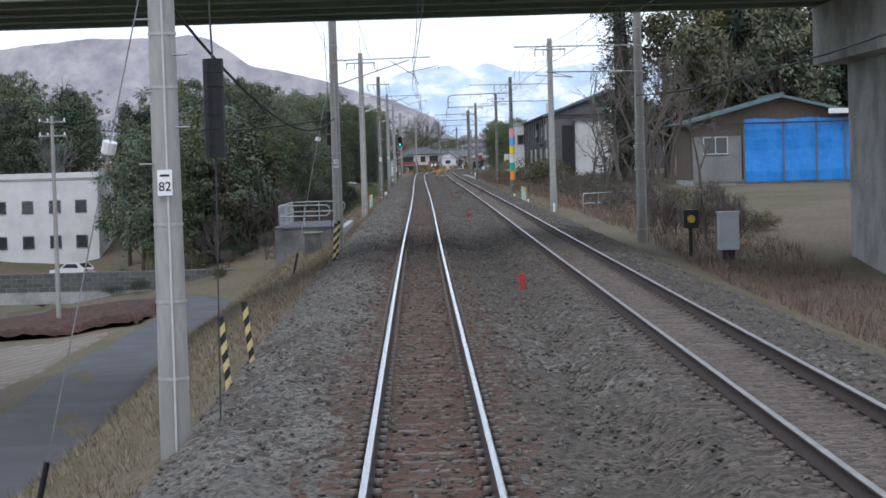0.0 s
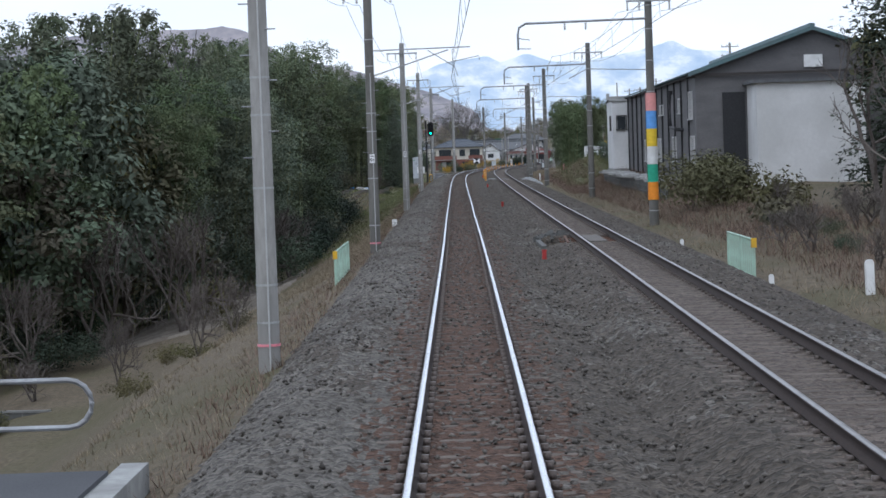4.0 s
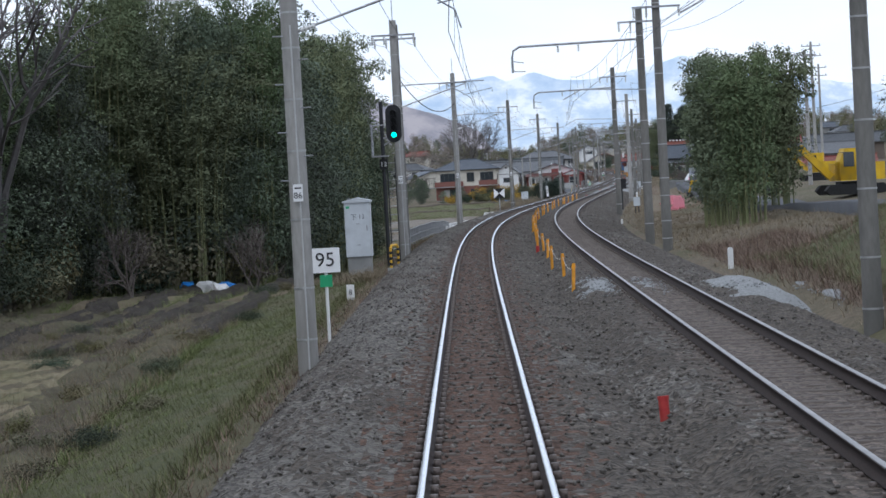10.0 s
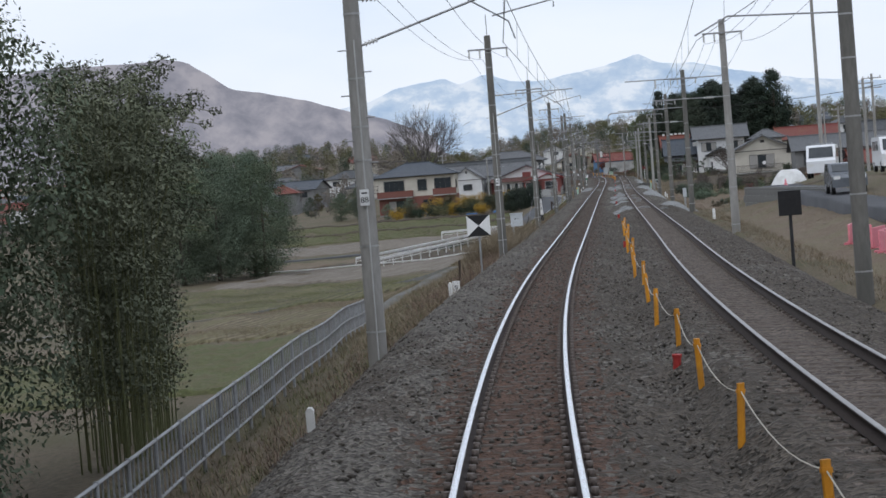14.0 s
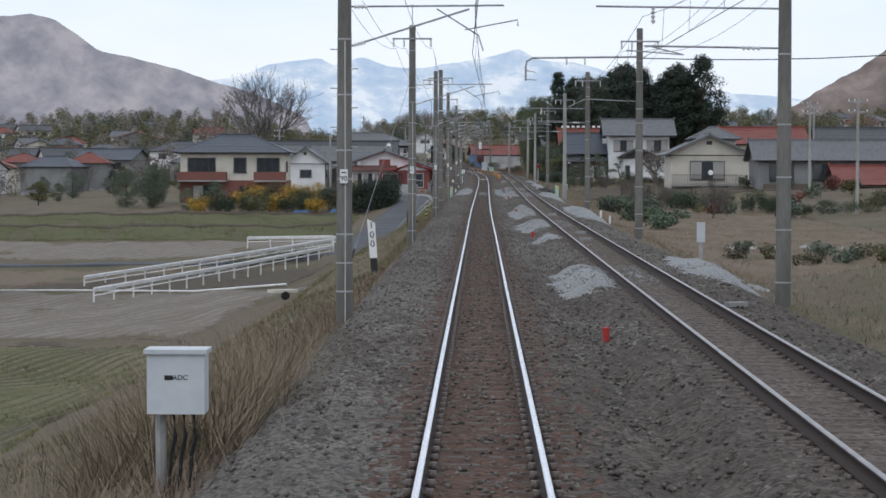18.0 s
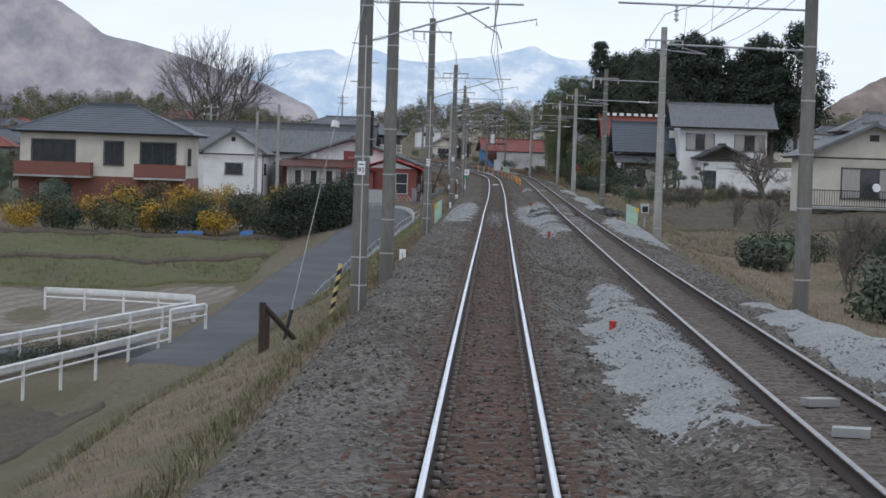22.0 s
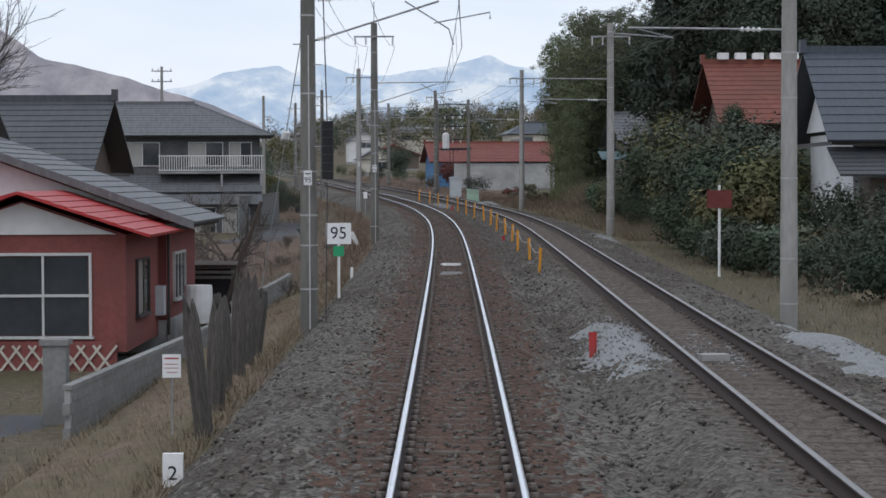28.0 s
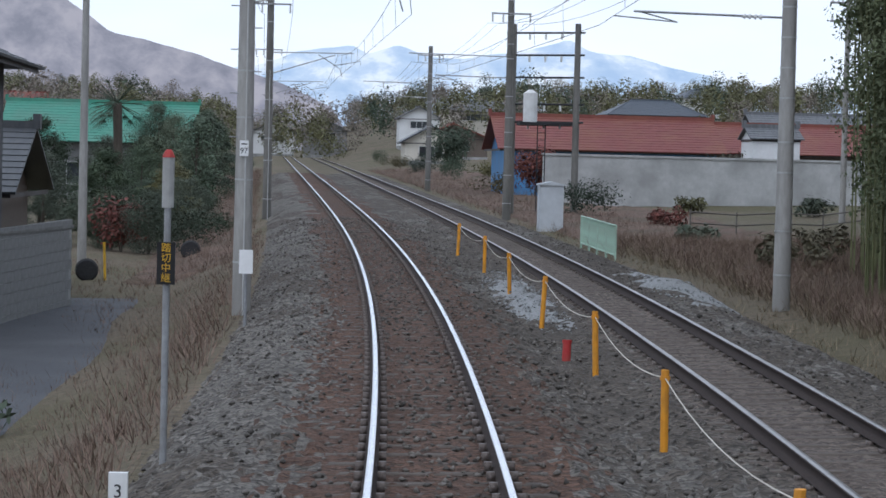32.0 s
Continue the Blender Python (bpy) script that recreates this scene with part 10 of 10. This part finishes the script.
tufts("bank_fresh_grass", 7000, 32, lambda rng, n: (rng.uniform(252, 300, n), -4.6 - 2.4 * rng.rand(n)), BLADE_FRESH, "fresh green grass on the bank beside the plot", (.08, .2), .12)
tufts("green_bank_grass", 14000, 15, lambda rng, n: (rng.uniform(250, 314, n), -3.7 - 3.4 * rng.rand(n)), BLADE_GREEN, "short green grass on the bank", (.12, .24))
tufts("tall_dead_grass", 1800, 16, lambda rng, n: (rng.uniform(260, 280, n), -10.5 - 4 * rng.rand(n)), BLADE_RED, "tall russet dead grass beside the plot", (.3, .8), .25)
tufts("edge_scrub", 1300, 12, lambda rng, n: (np.concatenate([rng.uniform(392, 480, n // 2), rng.uniform(736, 830, n - n // 2)]), -3.1 - 1.3 * rng.rand(n)), BLADE_RED, "thin reddish scrub along the edge of the ballast", (.12, .6), .3)
tufts("russet_ground_cover", 9000, 13, lambda rng, n: (rng.uniform(498, 625, n), 8.2 + 16 * rng.rand(n)), BLADE_RED, "russet dry ground cover beyond the second track", (.12, .32), .2)
tufts("verge_grass", 6000, 17, bank_left(498, 602, -6.6, -3.3), BLADE_GREEN, "short green grass on the embankment verge", (.1, .24))
tufts("verge_straw", 9000, 18, bank_left(380, 640, -7.5, -3.2), BLADE, "straw-coloured grass on the embankment verge", (.1, .28))
tufts("shade_grass", 3000, 19, lambda rng, n: (rng.uniform(200, 262, n), -4.5 - 7 * rng.rand(n)), BLADE_GREEN, "rough green grass below the wood", (.12, .35), .2)
for s, l, k in ((602, -16, .7), (604.5, -15.2, .6), (607, -14.4, .65), (600, -17, .6), (598, -18.5, .7)):
    again(und[0], G(s, l), k, k * .6)
for i in range(14):
    again(bt[0], G(rnd.uniform(738, 800), -rnd.uniform(4.2, 9), rnd.uniform(0, 360)), rnd.uniform(.14, .3), rnd.uniform(.1, .2))
for k in range(8):
    again(und[k % 3], G(768 + 3.2 * k + rnd.uniform(-1, 1), 9.8 + 1.2 * (k % 3) + .05 * k, rnd.uniform(0, 360)), rnd.uniform(.6, 1.0), rnd.uniform(.6, 1.1))
tufts("dead_canes", 260, 11, lambda rng, n: (rng.uniform(740, 800, n), -4 - 2.5 * rng.rand(n)), BLADE, "bent dead canes and dry stalks on the slope", (.4, .9), .4)

# ---- far woods and mountains ----
rng = np.random.RandomState(77)
def woods(name, n, where, material, label, per=480, size=.4):
    q = []
    for _ in range(n):
        s, l, z, h = where()
        p = P(min(s, 1490), l, z)
        p.y += max(0, s - 1490)
        for k in range(4):
            q.append(leaf_quads(rng, (p.x + rng.uniform(-2, 2), p.y, p.z + h * (.3 + .2 * k)), per // 4, h * (.42 - .05 * k), size, 1.1))
    q = np.concatenate(q)
    ob = new(name, joined(name, q.reshape(-1, 3), np.arange(len(q) * 4).reshape(-1, 4), material))
    return tagged(ob, label, "trees", kind="stuff")


def band(s0, s1, l0, l1, h0, h1, lift=0.0):
    def f():
        s, l = rng.uniform(s0, s1), rng.uniform(l0, l1)
        return s, l, gz(min(s, 1490), l) + lift * rng.rand(), rng.uniform(h0, h1)
    return f


# winter crown tones, kept paler to put some haze into the colour
FAR_BARE = mat("bare_winter_crowns", (0.14, 0.12, 0.1), (0.23, 0.2, 0.165), .3, .9, 0, vary=.3, island=True)
FAR_OLIVE = mat("olive_crowns_in_haze", (0.085, 0.088, 0.045), (0.16, 0.15, 0.075), .3, .85, 0, vary=.3, island=True)
woods("far_woods_olive", 210, band(1100, 1480, -130, 170, 5, 8, 3), FAR_OLIVE, "olive and brown woods behind the town", 620, .28)
woods("far_woods_bare", 240, band(1080, 1480, -140, 180, 5, 8, 3), FAR_BARE, "grey-brown leafless woods behind the town", 620, .26)
woods("far_woods_dark", 60, band(1120, 1480, -150, 200, 5, 9, 3), LEAF_DARK, "dark evergreen woods behind the town", 620, .28)
woods("far_woods_brown", 190, band(800, 1400, -280, -50, 4, 7, 1), FAR_BARE, "brown leafless woods on the valley floor", 560, .26)
woods("far_woods_valley", 60, band(820, 1400, -280, -60, 4, 7, 1), LEAF_DARK, "dark evergreens on the valley floor", 560, .28)
woods("far_woods_right", 110, band(960, 1450, 60, 300, 5, 8.5, 2), FAR_OLIVE, "trees behind the houses beyond the second track", 560, .3)


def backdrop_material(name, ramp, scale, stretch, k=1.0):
    """Far land as a plain glowing backdrop, the haze put into its colours."""
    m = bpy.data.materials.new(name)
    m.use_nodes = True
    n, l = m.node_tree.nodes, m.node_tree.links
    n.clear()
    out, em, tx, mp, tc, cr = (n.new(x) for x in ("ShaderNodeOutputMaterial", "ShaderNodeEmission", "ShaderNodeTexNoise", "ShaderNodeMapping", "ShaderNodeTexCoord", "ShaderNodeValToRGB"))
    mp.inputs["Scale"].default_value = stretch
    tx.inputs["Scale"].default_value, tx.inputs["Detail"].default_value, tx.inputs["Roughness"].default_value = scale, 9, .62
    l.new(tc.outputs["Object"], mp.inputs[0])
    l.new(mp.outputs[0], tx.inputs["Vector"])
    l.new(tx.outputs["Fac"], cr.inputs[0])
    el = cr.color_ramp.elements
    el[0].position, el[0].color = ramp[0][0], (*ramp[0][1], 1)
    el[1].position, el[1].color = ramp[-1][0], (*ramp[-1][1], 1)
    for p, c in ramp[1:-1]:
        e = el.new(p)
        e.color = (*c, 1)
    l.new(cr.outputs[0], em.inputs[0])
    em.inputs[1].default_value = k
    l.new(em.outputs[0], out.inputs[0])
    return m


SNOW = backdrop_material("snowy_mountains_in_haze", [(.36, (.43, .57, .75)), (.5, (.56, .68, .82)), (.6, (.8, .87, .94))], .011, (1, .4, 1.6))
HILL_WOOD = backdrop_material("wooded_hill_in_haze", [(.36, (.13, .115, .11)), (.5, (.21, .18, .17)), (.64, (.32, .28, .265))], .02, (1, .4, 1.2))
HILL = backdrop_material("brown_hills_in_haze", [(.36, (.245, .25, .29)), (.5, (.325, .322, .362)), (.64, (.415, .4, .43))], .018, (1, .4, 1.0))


def ridge(name, dist, prof, material, label, eye_s, rough=.06, seed=0):
    """Far hills: heights given as angles (azimuth, elevation) about a place on the line."""
    e = P(eye_s, 0, 2.7)
    az = np.linspace(prof[0][0], prof[-1][0], 420)
    el = np.interp(az, [p[0] for p in prof], [p[1] for p in prof])
    rng = np.random.RandomState(seed)
    for f, a in ((.6, 1.0), (1.7, .5), (4.3, .3), (9, .18)):
        el = el + rough * a * np.sin(az * f * 2.3 + rng.uniform(0, 6))
    rows = []
    for k in range(9):
        u = k / 8
        d = dist * (.86 + .14 * u)
        h = np.tan(np.radians(el)) * dist * (u ** 1.25) * (1 + .06 * np.sin(az * 5 + k)) if k < 8 else np.tan(np.radians(el)) * dist
        rows.append(np.stack([e.x + d * np.sin(np.radians(az)), e.y + d * np.cos(np.radians(az)), e.z - 25 * (1 - u) + h], -1))
    return tagged(new(name, grid_mesh(name, np.array(rows), material)), label, "mountains", kind="structure")


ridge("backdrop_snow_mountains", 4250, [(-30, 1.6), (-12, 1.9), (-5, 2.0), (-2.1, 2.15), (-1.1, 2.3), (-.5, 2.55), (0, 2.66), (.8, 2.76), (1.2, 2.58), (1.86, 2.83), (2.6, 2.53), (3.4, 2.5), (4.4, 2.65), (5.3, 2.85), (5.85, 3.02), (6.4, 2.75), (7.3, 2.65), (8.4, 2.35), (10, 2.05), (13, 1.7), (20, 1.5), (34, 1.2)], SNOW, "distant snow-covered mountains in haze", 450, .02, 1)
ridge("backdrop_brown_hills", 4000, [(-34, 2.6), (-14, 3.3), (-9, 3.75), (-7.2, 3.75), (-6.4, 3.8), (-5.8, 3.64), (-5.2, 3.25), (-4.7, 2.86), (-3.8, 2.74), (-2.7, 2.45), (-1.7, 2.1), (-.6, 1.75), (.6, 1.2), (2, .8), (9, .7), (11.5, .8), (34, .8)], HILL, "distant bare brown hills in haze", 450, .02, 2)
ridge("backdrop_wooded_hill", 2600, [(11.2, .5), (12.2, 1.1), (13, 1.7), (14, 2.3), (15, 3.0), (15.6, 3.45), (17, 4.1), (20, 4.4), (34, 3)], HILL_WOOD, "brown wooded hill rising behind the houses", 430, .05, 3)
